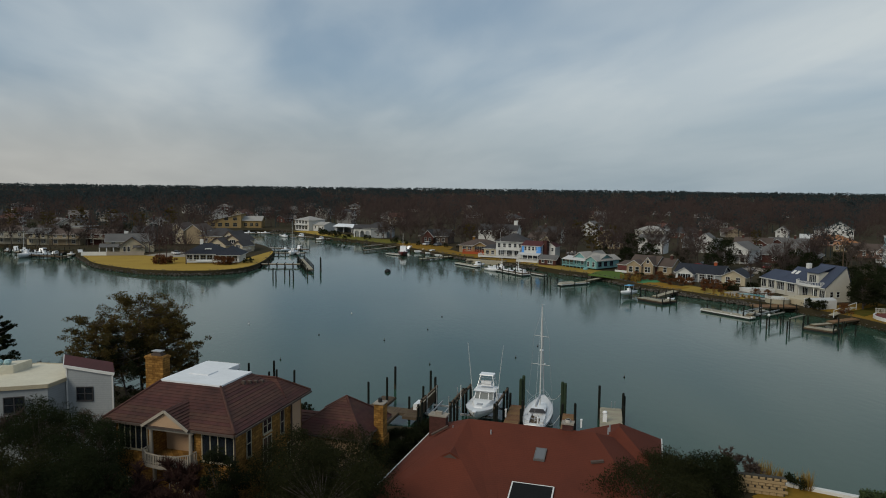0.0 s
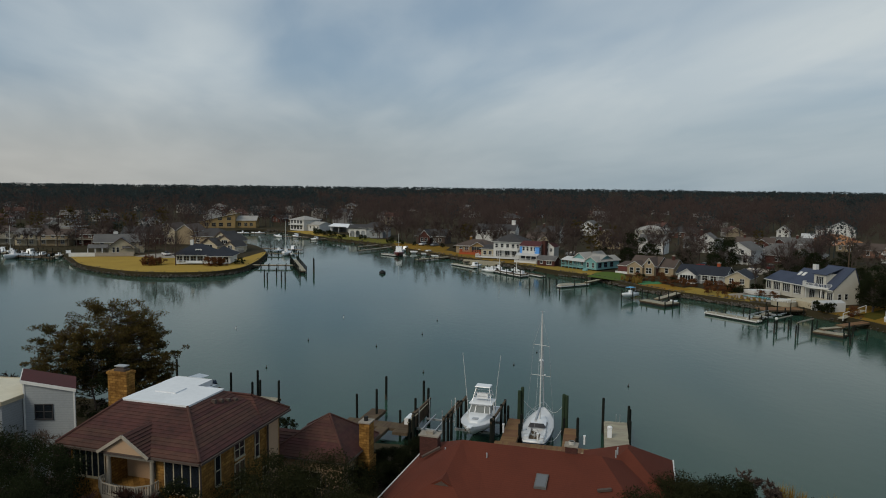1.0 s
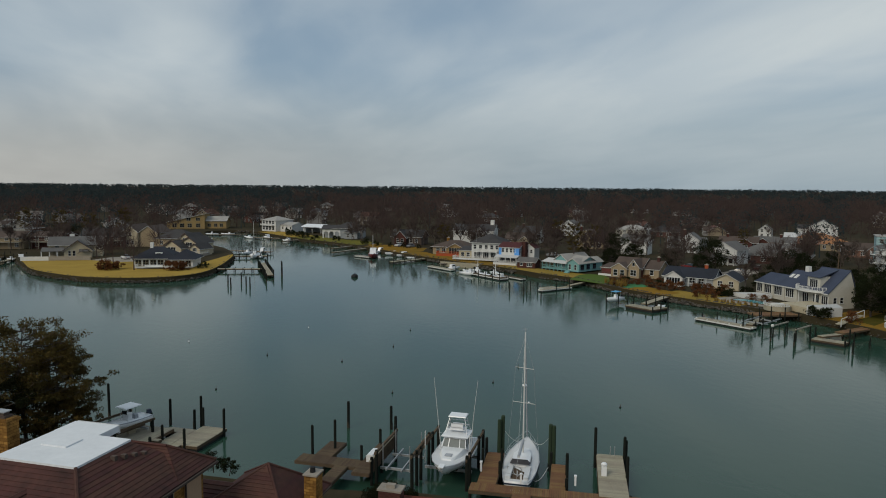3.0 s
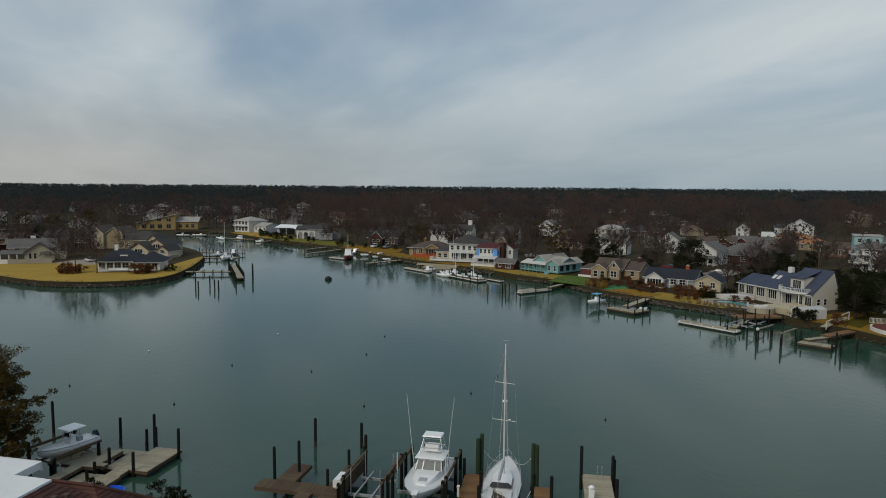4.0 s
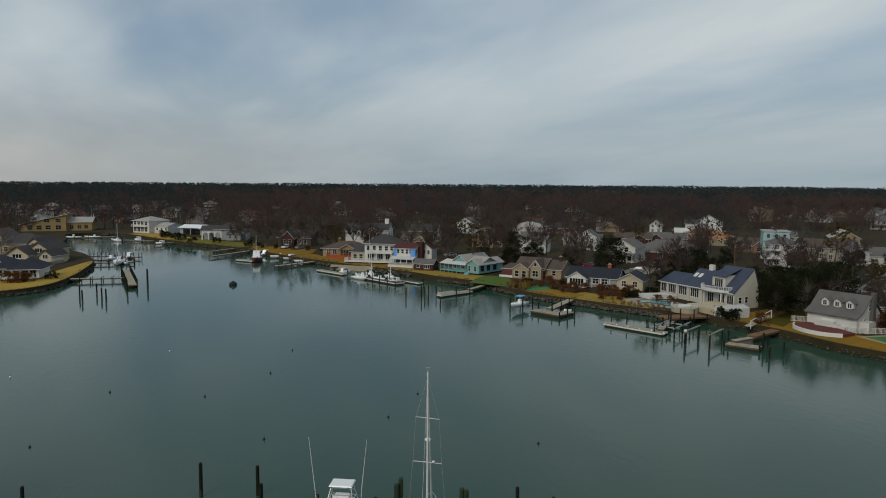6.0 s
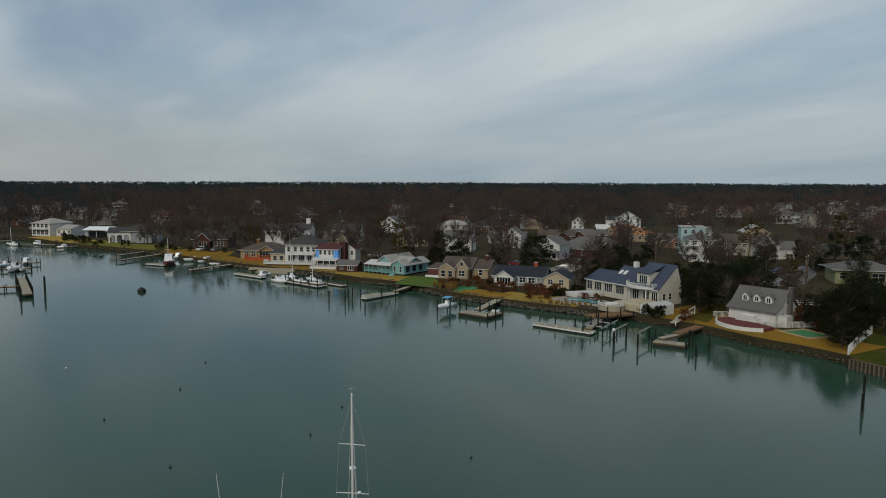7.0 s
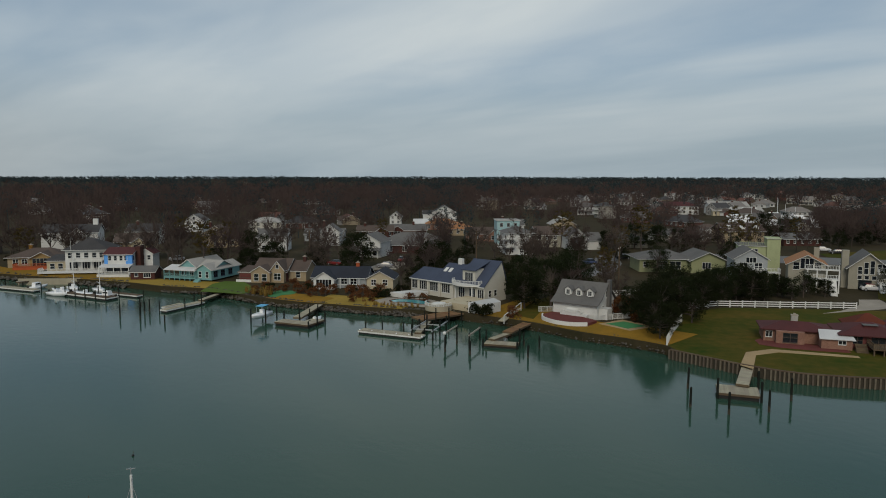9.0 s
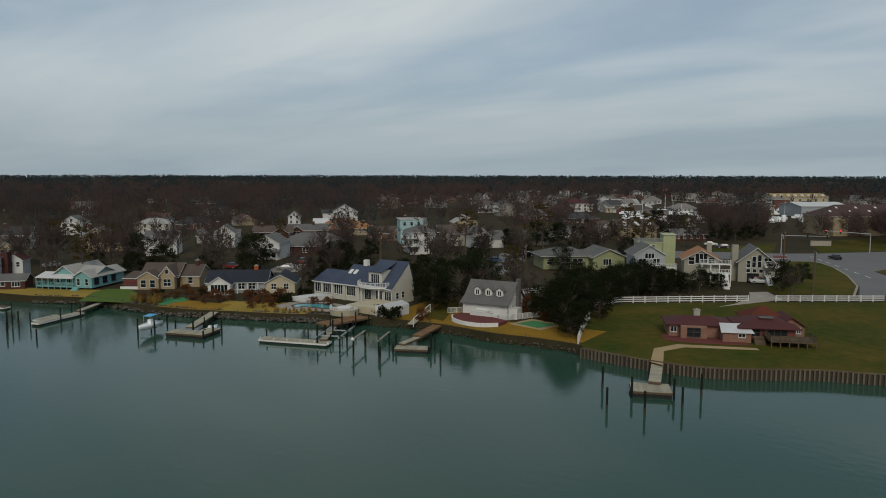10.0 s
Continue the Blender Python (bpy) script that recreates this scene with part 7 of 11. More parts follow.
def boat_sheds():
    h, w = house_at((-1.0, 389.0), (10.5, 376.0), BAY, "white three-storey waterfront house with pale hip roof")
    volume(h, (0, 11, 0, 12), 0, 5.8, "hip", 2.0, WHITE, PALEROOF, 0.6)
    win_row(h, "f", (0, 11, 0, 12), (1.5, 4.0, 6.5, 9.0), 3.9, 1.6, 1.7, 2)
    win_row(h, "f", (0, 11, 0, 12), (1.5, 4.0, 6.5, 9.0), 0.8, 1.6, 1.9, 2)
    b = part("balcony", Geo().box(0.5, 10, -1.6, 0, 3.1, 3.3), TRIM, h)
    railing(b, [(0.6, -1.5), (9.9, -1.5)], 3.3, 0.9, 0.5)
    volume(h, (11.0, 20, 3, 12), 0, 3.6, "gable_x", 1.4, WHITE, PALEROOF, 0.5)
    win_row(h, "f", (11, 20, 3, 12), (2, 5, 8), 1.4, 1.0, 1.2, 1)
    for k, (x, y, ww) in enumerate(((20, 371, 11), (29, 362, 10), (33, 350, 9))):
        s, w2 = house_at((x, y), (x + ww * 0.8, y - ww * 0.6), BAY, "open boat shed with white metal roof", "boat shed")
        part("roof", Geo().slab(roof_planes("gable_x", 0, ww, 0, 9, 3.4 - 0.2 * k, 1.1, 0.8), 0.14), MEMBRANE, s)
        part("wall", Geo().box(0.1, ww - 0.1, 7.5, 8.9, 0, 3.3 - 0.2 * k).box(0.1, 1.5, 0.2, 7.5, 0, 2.4), GREYWALL, s)
        for u in (0.2, ww / 2, ww - 0.2):
            part("post", Geo().box(u - 0.1, u + 0.1, 0.1, 0.3, 0, 3.35 - 0.2 * k), TRIM, s)


def point_houses():
    h, w = house_at((-65.2, 257.2), (-49.6, 260.0), BAY, "pale stucco house with grey roofs and dark gable trim")
    volume(h, (0.5, w + 0.5, 3, 12), 0, 4.3, "gable_x", 2.3, CREAM, GREYROOF, 0.5)
    win_row(h, "f", (0.5, w + 0.5, 3, 12), (2.4, w - 1.0), 2.6, 1.1, 1.3, 2)
    a = (5.2, 13.4, -0.5, 5)
    volume(h, a, 0, 2.6, "gable_y", 3.2, CREAM, GREYROOF, 0.5)
    part("rake_board", Geo().beam((4.7, -1.05, 2.35), (9.3, -1.05, 5.75), 0.08, 0.26).beam((13.9, -1.05, 2.35), (9.3, -1.05, 5.75), 0.08, 0.26), BROWNROOF, h, "dark brown gable board")
    part("rake_board", Geo().beam((9.2, -1.12, 1.5), (11.4, -1.12, 3.0), 0.07, 0.2).beam((13.4, -1.12, 1.6), (11.4, -1.12, 3.0), 0.07, 0.2), BROWNROOF, h)
    win_row(h, "f", a, (1.6, 2.9), 0.7, 0.7, 1.7, 1)
    part("awning", Geo().slab([[(9.6, -1.5, 2.2), (12.4, -1.5, 2.2), (12.4, -0.5, 2.9), (9.6, -0.5, 2.9)]], 0.1), GREYROOF, h)
    part("porch_roof", Geo().slab([[(-1.5, -0.8, 2.4), (5.0, -0.8, 2.4), (5.0, 3.2, 3.4), (-1.5, 3.2, 3.4)]], 0.14), GREYROOF, h)
    for u in (-1.3, 1.0, 3.2):
        part("column", Geo().box(u - 0.15, u + 0.15, -0.7, -0.4, 0, 2.4), TRIM, h)
    chimney(h, 7.0, 8, 4, 7.4, 1.4, 0.9, TRIM, False)
    f = thing("picket_fence", 0, 0, BAY, 0, "white board fence at the lawn edge", "fence")
    for k in range(5):
        a0 = Vector((-70.5, 250.0)).lerp(Vector((-50, 249.5)), k / 5)
        b0 = Vector((-70.5, 250.0)).lerp(Vector((-50, 249.5)), (k + 1) / 5)
        part("fence_panel", Geo().beam((*a0, 0.75), (*b0, 0.75), 0.06, 1.3), TRIM if k < 2 else CONCRETE, f)
    h, w = house_at((-32.4, 226.0), (-15.4, 223.8), BAY, "long low house with navy roof and white veranda")
    volume(h, (0, 11.6, 0, 9), 0.3, 2.9, "hip", 3.1, TRIM, NAVY, 0.9)
    volume(h, (10.6, w, -1.2, 8), 0.3, 2.7, "hip", 2.5, TRIM, NAVY, 0.8)
    win_row(h, "f", (0, 11.2, 0, 9), (1.3, 3.4, 5.5, 7.6, 9.7), 0.7, 1.6, 1.7, 2, CREAM)
    win_row(h, "f", (10.6, w, -1.2, 8), (1.4, 3.4, 5.2), 0.7, 1.3, 1.6, 2, CREAM)
    d = part("veranda", Geo().box(1.0, w - 1, -2.8, -0.05, 0.3, 0.5), TRIM, h)
    railing(d, [(1.1, -0.2), (1.1, -2.7), (w - 1.1, -2.7), (w - 1.1, -1.3)], 0.5, 0.8, 0.3)
    part("awning", Geo().slab([[(4, -3.2, 0.75), (9, -3.2, 0.75), (9, -2.6, 1.2), (4, -2.6, 1.2)]], 0.08), TRIM, d)
    chimney(h, 4.0, 4.2, 2.4, 7.2, 0.9, 0.8, TRIM, False)
    part("dormer", Geo().box(5.8, 7.8, 1.2, 4, 3.3, 4.5), TRIM, h)
    window(h, "f", (5.8, 7.8, 1.2, 4), 1.0, 3.7, 1.3, 0.55, 2)
    h, w = house_at((-30.4, 263.6), (-19.6, 257.4), BAY, "cream stepped-gable house with dark roofs")
    for x0, x1, y0, y1, e, rise in ((0, 7.4, 0, 11, 2.8, 2.4), (4.2, 10.4, 4.4, 14, 4.2, 2.0), (0.8, 5.4, 8, 16, 5.4, 1.8), (9.4, 13.4, 2.0, 9, 2.6, 1.6)):
        volume(h, (x0, x1, y0, y1), 0, e, "gable_y", rise, CREAM, DARKROOF, 0.4)
        xm = (x0 + x1) / 2
        part("rake_board", Geo().beam((x0 - 0.35, y0 - 0.45, e - 0.12), (xm, y0 - 0.45, e + rise), 0.08, 0.28).beam((x1 + 0.35, y0 - 0.45, e - 0.12), (xm, y0 - 0.45, e + rise), 0.08, 0.28), BROWNROOF, h, "dark brown gable board")
        window(h, "f", (x0, x1, y0, y1), (x1 - x0) / 2, e - 1.1, (x1 - x0) * 0.4, 1.2, 3)
    win_row(h, "f", (0, 7.4, 0, 11), (1.6, 5.6), 0.5, 1.6, 1.0, 2)
    d = part("terrace", Geo().box(8.5, 14.5, -3, 6, 0, 0.9), CONCRETE, h)
    railing(d, [(8.6, -2.9), (14.4, -2.9), (14.4, 5.9)], 0.9, 0.8, 0.5)
    h, w = house_at((-36.0, 282.0), (-23.5, 277.0), BAY, "brown house with dark hip roof behind trees")
    volume(h, (0, w, 0, 10), 0, 4.6, "hip", 3.0, TAN, DARKROOF, 0.5)
    win_row(h, "f", (0, w, 0, 10), (2.5, 6, 9.5), 2.2, 1.2, 1.4, 2)
    h, w = house_at((-51.0, 300.0), (-38.0, 296.0), BAY, "tan stucco house with two steep gables")
    volume(h, (0, 6, 0, 12), 0, 6.0, "gable_y", 2.6, CREAM, BROWNROOF, 0.4)
    volume(h, (6, w, 1, 13), 0, 5.6, "gable_y", 2.6, TAN, BROWNROOF, 0.4)
    win_row(h, "f", (0, 6, 0, 12), (2.0, 4.0), 1.0, 0.9, 1.4)
    win_row(h, "f", (0, 6, 0, 12), (3.0,), 4.2, 1.0, 1.3)
    h, w = house_at((-52.0, 411.0), (-23.0, 408.0), BAY, "long ochre timber building with sloped pale roof")
    volume(h, (0, 20, 0, 14), 0, 3.5, "shed_l", 4.8, OCHRE, PALEROOF, 0.7)
    volume(h, (20, w + 2, 2, 14), 0, 4.4, "gable_x", 2.2, OCHRE, PALEROOF, 0.5)
    win_row(h, "f", (0, 20, 0, 14), (4, 8, 12, 16.5), 0.8, 2.2, 2.0, 2, WOODTAN)
    win_row(h, "f", (0, 20, 0, 14), (11.5, 16.5), 4.4, 2.2, 1.6, 2, WOODTAN)
    win_row(h, "f", (20, w + 2, 2, 14), (2, 5.5, 8.5), 1.0, 1.6, 1.7, 2, WOODTAN)
    h, w = house_at((55.0, 298.5), (66.5, 292.0), BAY, "dark brown house with steep gable among bare trees")
    volume(h, (0, w, 0, 9), 0, 3.6, "gable_x", 2.6, BROWNROOF, DARKROOF, 0.5)
    volume(h, (2.0, 7.0, -2.0, 4), 0, 3.4, "gable_y", 2.6, BRICK, DARKROOF, 0.4)
    win_row(h, "f", (2.0, 7.0, -2.0, 4), (1.4, 3.4), 1.0, 1.1, 1.6, 1)
    win_row(h, "f", (0, w, 0, 9), (8.6, 11.0), 1.0, 1.2, 1.4, 2)


def west_houses():
    for L, R, z, rise, kind, wl, rf, lab in (((-118, 303), (-106.5, 301), 5.2, 2.0, "hip", BEACHWALL, BROWNROOF, "white two-storey house with brown hip roof and porches"),
                                           ((-104.5, 297), (-96.5, 295.5), 4.8, 1.8, "gable_x", CREAM, GREYROOF, "cream house with grey roof facing the creek"),
                                           ((-96, 296), (-84, 294), 4.4, 2.0, "gable_x", TAN, BROWNROOF, "tan house with brown roof and white dormer"),
                                           ((-88.5, 300), (-83.0, 299), 6.0, 1.2, "flat", GREYWALL, GREYROOF, "white three-level house with balconies"),
                                           ((-82.5, 297), (-70.5, 293), 4.6, 1.6, "gable_x", BRICK, BROWNROOF, "red brick house with white porch columns"),
                                           ((-66, 300), (-50, 298), 4.6, 2.6, "gable_x", BRICK, DARKROOF, "dark red brick house with charcoal roof")):
        h, w = house_at(L, R, BAY, lab)
        volume(h, (0, w, 0, 9), 0, z, kind, rise, wl, rf, 0.5)
        win_row(h, "f", (0, w, 0, 9), (w * 0.2, w * 0.5, w * 0.8), 3.1, 1.2, 1.3, 2)
        win_row(h, "f", (0, w, 0, 9), (w * 0.2, w * 0.8), 0.8, 1.4, 1.4, 2)
        d = part("porch", Geo().box(0.5, w - 0.5, -2.0, 0, 2.4, 2.6), BEACHWALL, h)
        for k in range(4):
            x = 0.7 + (w - 1.4) * k / 3
            part("post", Geo().box(x - 0.08, x + 0.08, -1.95, -1.8, 0, 2.4), BEACHWALL, h)
        railing(d, [(0.6, -1.9), (w - 0.6, -1.9)], 2.6, 0.85, 0.4, BEACHWALL)


def red_house():
    h, w = house_at((128.9, 77.3), (136.6, 63.0), BAY, "sprawling pink brick house with maroon hip roofs")
    h.matrix_basis = h.matrix_basis @ Matrix.Scale(0.85, 4)
    volume(h, (-1.5, 9.5, 2.5, 9), 0, 2.4, "hip", 1.0, PINKBRICK, MAROON, 0.6, fascia=False)
    a = (0.4, 5.0, 1.0, 5)
    part("wall", Geo().box(0.4, 5.0, 1.0, 2.6, 0, 2.3), PINKBRICK, h)
    window(h, "f", a, 2.3, 0.4, 2.3, 1.6, 2, BROWNROOF)
    window(h, "f", (-1.5, 9.5, 2.5, 10), 0.9, 0.9, 1.0, 1.0, 2)
    b = (7.4, 12.2, -0.6, 4)
    part("wall", Geo().box(7.4, 12.2, -0.6, 4, 0, 1.9), PINKBRICK, h)
    part("awning_roof", Geo().slab([[(7.0, -1.0, 1.9), (12.6, -1.0, 1.9), (12.2, 2.4, 2.9), (7.3, 2.4, 2.9)]], 0.12), WHITEROOF, h, "white metal lean-to roof")
    window(h, "f", b, 3.2, 1.0, 1.1, 0.6, 2)
    c = (11.0, 20.0, 1.0, 9)
    volume(h, c, 0, 2.6, "hip", 1.6, MAROONWALL, MAROON, 0.9, fascia=False)
    window(h, "f", c, 2.2, 1.0, 1.6, 1.2, 2, BROWNROOF)
    window(h, "f", c, 6.0, 0.6, 3.2, 1.9, 3, BROWNROOF)
    part("roof_box", Geo().box(14.6, 16.6, 3.0, 4.6, 2.9, 3.9), MAROON, h)
    part("roof_box_cap", Geo().box(14.4, 16.8, 2.8, 4.8, 3.9, 3.98), GREYROOF, h)
    d = (18.0, 22.6, 4.5, 10.5)
    volume(h, d, 0, 2.5, "gable_y", 1.5, PINKBRICK, MAROON, 0.5, fascia=False)
    window(h, "f", d, 3.2, 1.0, 1.4, 1.0, 4)
    volume(h, (13.5, 20.5, 8, 14.5), 0, 2.6, "hip", 2.1, PINKBRICK, RUST, 0.5, fascia=False)
    chimney(h, 4.0, 6.2, 2.4, 4.4, 1.1, 0.9, PALEROOF, True)
    dk = part("deck", Geo().box(14.6, 22.2, -3.6, 1.0, 1.0, 1.2), WOODOLD, h, "raised grey timber deck")
    railing(dk, [(14.7, 0.8), (14.7, -3.5), (22.1, -3.5), (22.1, 0.8)], 1.2, 0.9, 0.3, WOODOLD)
    for k in range(6):
        x = 14.8 + k * 1.45
        part("post", Geo().box(x - 0.1, x + 0.1, -3.5, -3.3, 0, 1.0), WOODOLD, h)
    steps(h, 12.6, 14.4, 0.0, 0, 1.2, 0.28, WOODOLD)
    patch("patio_red", [(129.4, 80.4), (127.2, 78.8), (127.4, 75.8), (129.4, 71.4), (131.8, 67.6), (134.5, 69.5), (132, 76), (131.4, 80.2)], REDPAVE, "dark red brick patio", BAY + 0.075, cat="patio")


def beach_houses():
    h, w = house_at((184.5, 133.5), (199.5, 119.0), BAY, "sage green house with long grey hip roof")
    volume(h, (0, 14, 0, 10), 0, 3.6, "hip", 1.9, SAGE, GREYROOF, 0.8)
    volume(h, (13, w + 1, -2.0, 9), 0, 3.6, "gable_y", 2.0, SAGE, GREYROOF, 0.7)
    win_row(h, "f", (0, 14, 0, 10), (1.6,), 1.4, 1.2, 1.3, 1)
    win_row(h, "f", (0, 14, 0, 10), (6.0, 9.5), 0.9, 2.8, 1.9, 2)
    window(h, "f", (13, w + 1, -2, 9), 4, 1.2, 2.2, 1.6, 3)
    h, w = house_at((183.6, 107.8), (187.8, 101.8), BAY, "grey and white beach house on piers with arched window")
    volume(h, (0, w, 0, 9), 0.1, 6.2, "gable_y", 2.2, GREYWALL, GREYROOF, 0.5)
    B = (0, w, 0, 11)
    window(h, "f", B, w / 2, 5.1, 2.2, 1.2, 3)
    win_row(h, "f", B, (2.0, w - 2.0), 3.4, 1.6, 1.6, 2)
    b = part("balcony", Geo().box(0, w + 2.4, -2.2, 0, 2.9, 3.1), TRIM, h)
    railing(b, [(0.1, -2.1), (w + 2.3, -2.1), (w + 2.3, -0.1)], 3.1, 0.95, 0.3)
    for k in range(5):
        x = 0.2 + (w + 2.0) * k / 4
        part("post", Geo().box(x - 0.12, x + 0.12, -2.1, -1.86, 0, 2.9), TRIM, h)
    h2, w = house_at((198.0, 113.0), (203.0, 104.0), BAY, "pale lime four-level house with roof terrace")
    volume(h2, (0, 9, 0, 9), 0, 7.6, "flat", 0.2, LIME, GREYROOF, 0.3)
    volume(h2, (6.4, 9.5, -0.6, 5), 0, 9.6, "flat", 0.2, LIME, LIME, 0.2)
    win_row(h2, "f", (0, 9, 0, 9), (1.5, 3.6), 5.6, 1.4, 1.3, 2)
    railing(h2, [(0.1, 0.1), (6.2, 0.1)], 7.8, 0.9, 0.4, LIME)
    h, w = house_at((184.6, 96.0), (187.5, 89.1), BAY, "cream beach house with orange roof, balconies and outside stairs")
    B = (0, w, 0, 10)
    volume(h, B, 0.1, 6.0, "gable_y", 2.0, BEACHWALL, ORANGEROOF, 0.6)
    window(h, "f", B, w / 2, 4.9, 2.6, 2.2, 3)
    win_row(h, "f", B, (1.6, w - 1.6), 4.6, 1.2, 1.6, 1)
    for z, d in ((3.0, 2.6), (5.0, 1.6)):
        b = part("balcony", Geo().box(w * 0.45, w + 2.6, -d, 0, z - 0.2, z), TRIM, h)
        railing(b, [(w * 0.45, -d + 0.1), (w + 2.5, -d + 0.1), (w + 2.5, -0.1)], z, 0.95, 0.3)
    for x in (w * 0.5, w * 0.75, w, w + 2.4):
        part("post", Geo().box(x - 0.12, x + 0.12, -2.55, -2.3, 0, 5.0), TRIM, h)
    steps(h, w + 0.6, w + 1.9, -2.4, 0, 2.9, 0.26)
    chimney(h, w - 1.4, 7.5, 6, 9.0, 1.1, 0.9, BEACHWALL, False)
    h, w = house_at((194.6, 86.6), (197.7, 79.4), BAY, "pale beach house with steep glazed gable and balconies")
    B = (0, w, 0, 10)
    volume(h, B, 0.1, 5.2, "gable_y", 3.2, BEACHWALL, GREYROOF, 0.6)
    for x, z, hh in ((2.2, 4.2, 1.6), (3.4, 4.2, 2.6), (4.6, 4.2, 3.0)):
        window(h, "f", B, x, z - 0.6, 0.8, hh, 1)
    win_row(h, "f", B, (2.2, 3.6, 5.0), 2.4, 0.8, 0.8, 1)
    win_row(h, "f", B, (6.4,), 4.4, 1.6, 1.5, 2)
    for z in (1.9, 4.0):
        b = part("balcony", Geo().box(5.6, w + 0.8, -1.8, 0, z - 0.2, z), TRIM, h)
        railing(b, [(5.7, -0.1), (5.7, -1.7), (w + 0.7, -1.7), (w + 0.7, -0.1)], z, 0.95, 0.3)
    part("chimney", Geo().box(-1.2, 0.2, 2, 3.6, 0, 8.6), BEACHWALL, h)
    steps(h, 5.8, 7.0, -1.8, 0, 1.8, 0.26)
    part("garage_door", Geo().box(2.0, 4.6, -0.06, 0.02, 0.1, 2.2), GLASS, h)
    h, w = house_at((149.0, 212.8), (153.6, 205.2), BAY, "white two-storey house with grey roof and columned porch")
    volume(h, (0, w, 0, 9), 0, 5.0, "gable_y", 2.4, WHITE, GREYROOF, 0.4)
    win_row(h, "f", (0, w, 0, 9), (2.4, 6.0), 3.4, 1.0, 1.3)
    part("porch_roof", Geo().slab([[(-0.4, -2.6, 2.4), (w + 0.4, -2.6, 2.4), (w + 0.4, 0.2, 3.1), (-0.4, 0.2, 3.1)]], 0.14), GREYROOF, h)
    for k in range(6):
        x = (w) * k / 5
        part("column", Geo().tube((x, -2.4, 0), (x, -2.4, 2.4), 0.12, None, 8), TRIM, h)
    win_row(h, "f", (0, w, 0, 9), (1.5, 4.2, 7.0), 0.6, 1.2, 1.6)
    h, w = house_at((210.7, 208.3), (217.0, 202.8), BAY, "tall aqua three-storey house with flat roof")
    volume(h, (0, w, 0, 10), 0, 8.6, "flat", 0.4, PALETEAL, PALEROOF, 0.3)
    for z in (1.2, 4.0, 6.6):
        win_row(h, "f", (0, w, 0, 10), (1.6, 4.2, 6.8), z, 1.0, 1.3)
    h, w = house_at((186.0, 184.4), (194.8, 177.8), BAY, "cream three-storey house with charcoal hip roof and balconies")
    volume(h, (2, w, 0, 11), 0, 7.0, "hip", 2.0, WHITE, GREYROOF, 0.5)
    for z in (2.6, 5.2):
        b = part("balcony", Geo().box(-1.0, 4.5, -1.8, 1, z, z + 0.2), TRIM, h)
        railing(b, [(-0.9, 0.9), (-0.9, -1.7), (4.4, -1.7)], z + 0.2, 0.95, 0.35)
    for z in (0.8, 3.4, 5.6):
        win_row(h, "f", (2, w, 0, 11), (1.6, 5.0, 8.6), z, 1.2, 1.3, 2)
    h, w = house_at((213.5, 178.0), (222.5, 170.5), BAY, "white house with grey roof and round-topped upper window")
    volume(h, (0, w * 0.55, 0, 10), 0, 4.6, "gable_y", 2.8, WHITE, GREYROOF, 0.4)
    volume(h, (w * 0.55, w, 2, 10), 0, 3.4, "gable_x", 2.4, WHITE, GREYROOF, 0.4)
    win_row(h, "f", (0, w * 0.55, 0, 10), (2.0, 4.8), 2.6, 1.0, 1.4)
    h, w = house_at((160.0, 215.0), (176.0, 199.0), BAY, "broad grey-brown hip-roofed house behind shrubs")
    volume(h, (0, w, 0, 14), 0, 2.8, "hip", 3.6, BRICK, GREYROOF, 0.6)
    win_row(h, "f", (0, w, 0, 14), (4, 9, 15, 21), 0.8, 1.6, 1.4, 2)
    chimney(h, w - 7, 1.0, 2, 5.0, 1.0, 0.8, TRIM)
    h, w = house_at((91.5, 255.5), (101.0, 250.0), BAY, "tan two-storey house with brown roof and bay windows")
    volume(h, (0, w, 0, 9), 0, 5.4, "gable_x", 2.2, TAN, BROWNROOF, 0.4)
    volume(h, (5.0, 9.5, -1.5, 3), 0, 5.0, "gable_y", 1.8, CREAM, BROWNROOF, 0.4)
    win_row(h, "f", (5.0, 9.5, -1.5, 3), (1.3, 3.2), 2.9, 1.0, 1.6)
    h, w = house_at((82.0, 299.0), (97.5, 290.5), BAY, "large white house with dark roof and twin gables")
    volume(h, (0, w, 0, 10), 0, 6.0, "gable_x", 2.4, WHITE, DARKROOF, 0.4)
    volume(h, (9.0, 14.5, -2.0, 4), 0, 5.2, "gable_y", 2.6, WHITE, DARKROOF, 0.4)
    win_row(h, "f", (0, w, 0, 10), (1.6, 4.2, 6.8), 3.9, 1.0, 1.4)
    win_row(h, "f", (9.0, 14.5, -2.0, 4), (1.8, 3.8), 3.4, 0.9, 1.4)
    chimney(h, w - 1.5, 5, 6, 10.2, 1.6, 1.0, TRIM, False)


cottage()
big_house()
ranch_house()
brown_house()
teal_house()
shed()
blue_wrap_house()
porch_house()
red_deck_house()
grey_arch_house()
boat_sheds()
point_houses()
west_houses()
red_house()
beach_houses()


# ---- far bank docks, boats and small structures ----
def line_dock(a, b, width, z, wood, label, tops=(), floating=False, extra=()):
    """A straight dock from a to b with piles at (along, side, top)."""
    w = math.dist(a, b)
    yaw = math.degrees(math.atan2(b[1] - a[1], b[0] - a[0]))
    return dock_at(a[0], a[1], yaw, [(0, w, -width / 2, width / 2, "x"), *extra], z, wood, [(u * w, s * (width / 2 + 0.15), t) for u, s, t in tops], label, floating, 0.11, TRIM if floating else None)


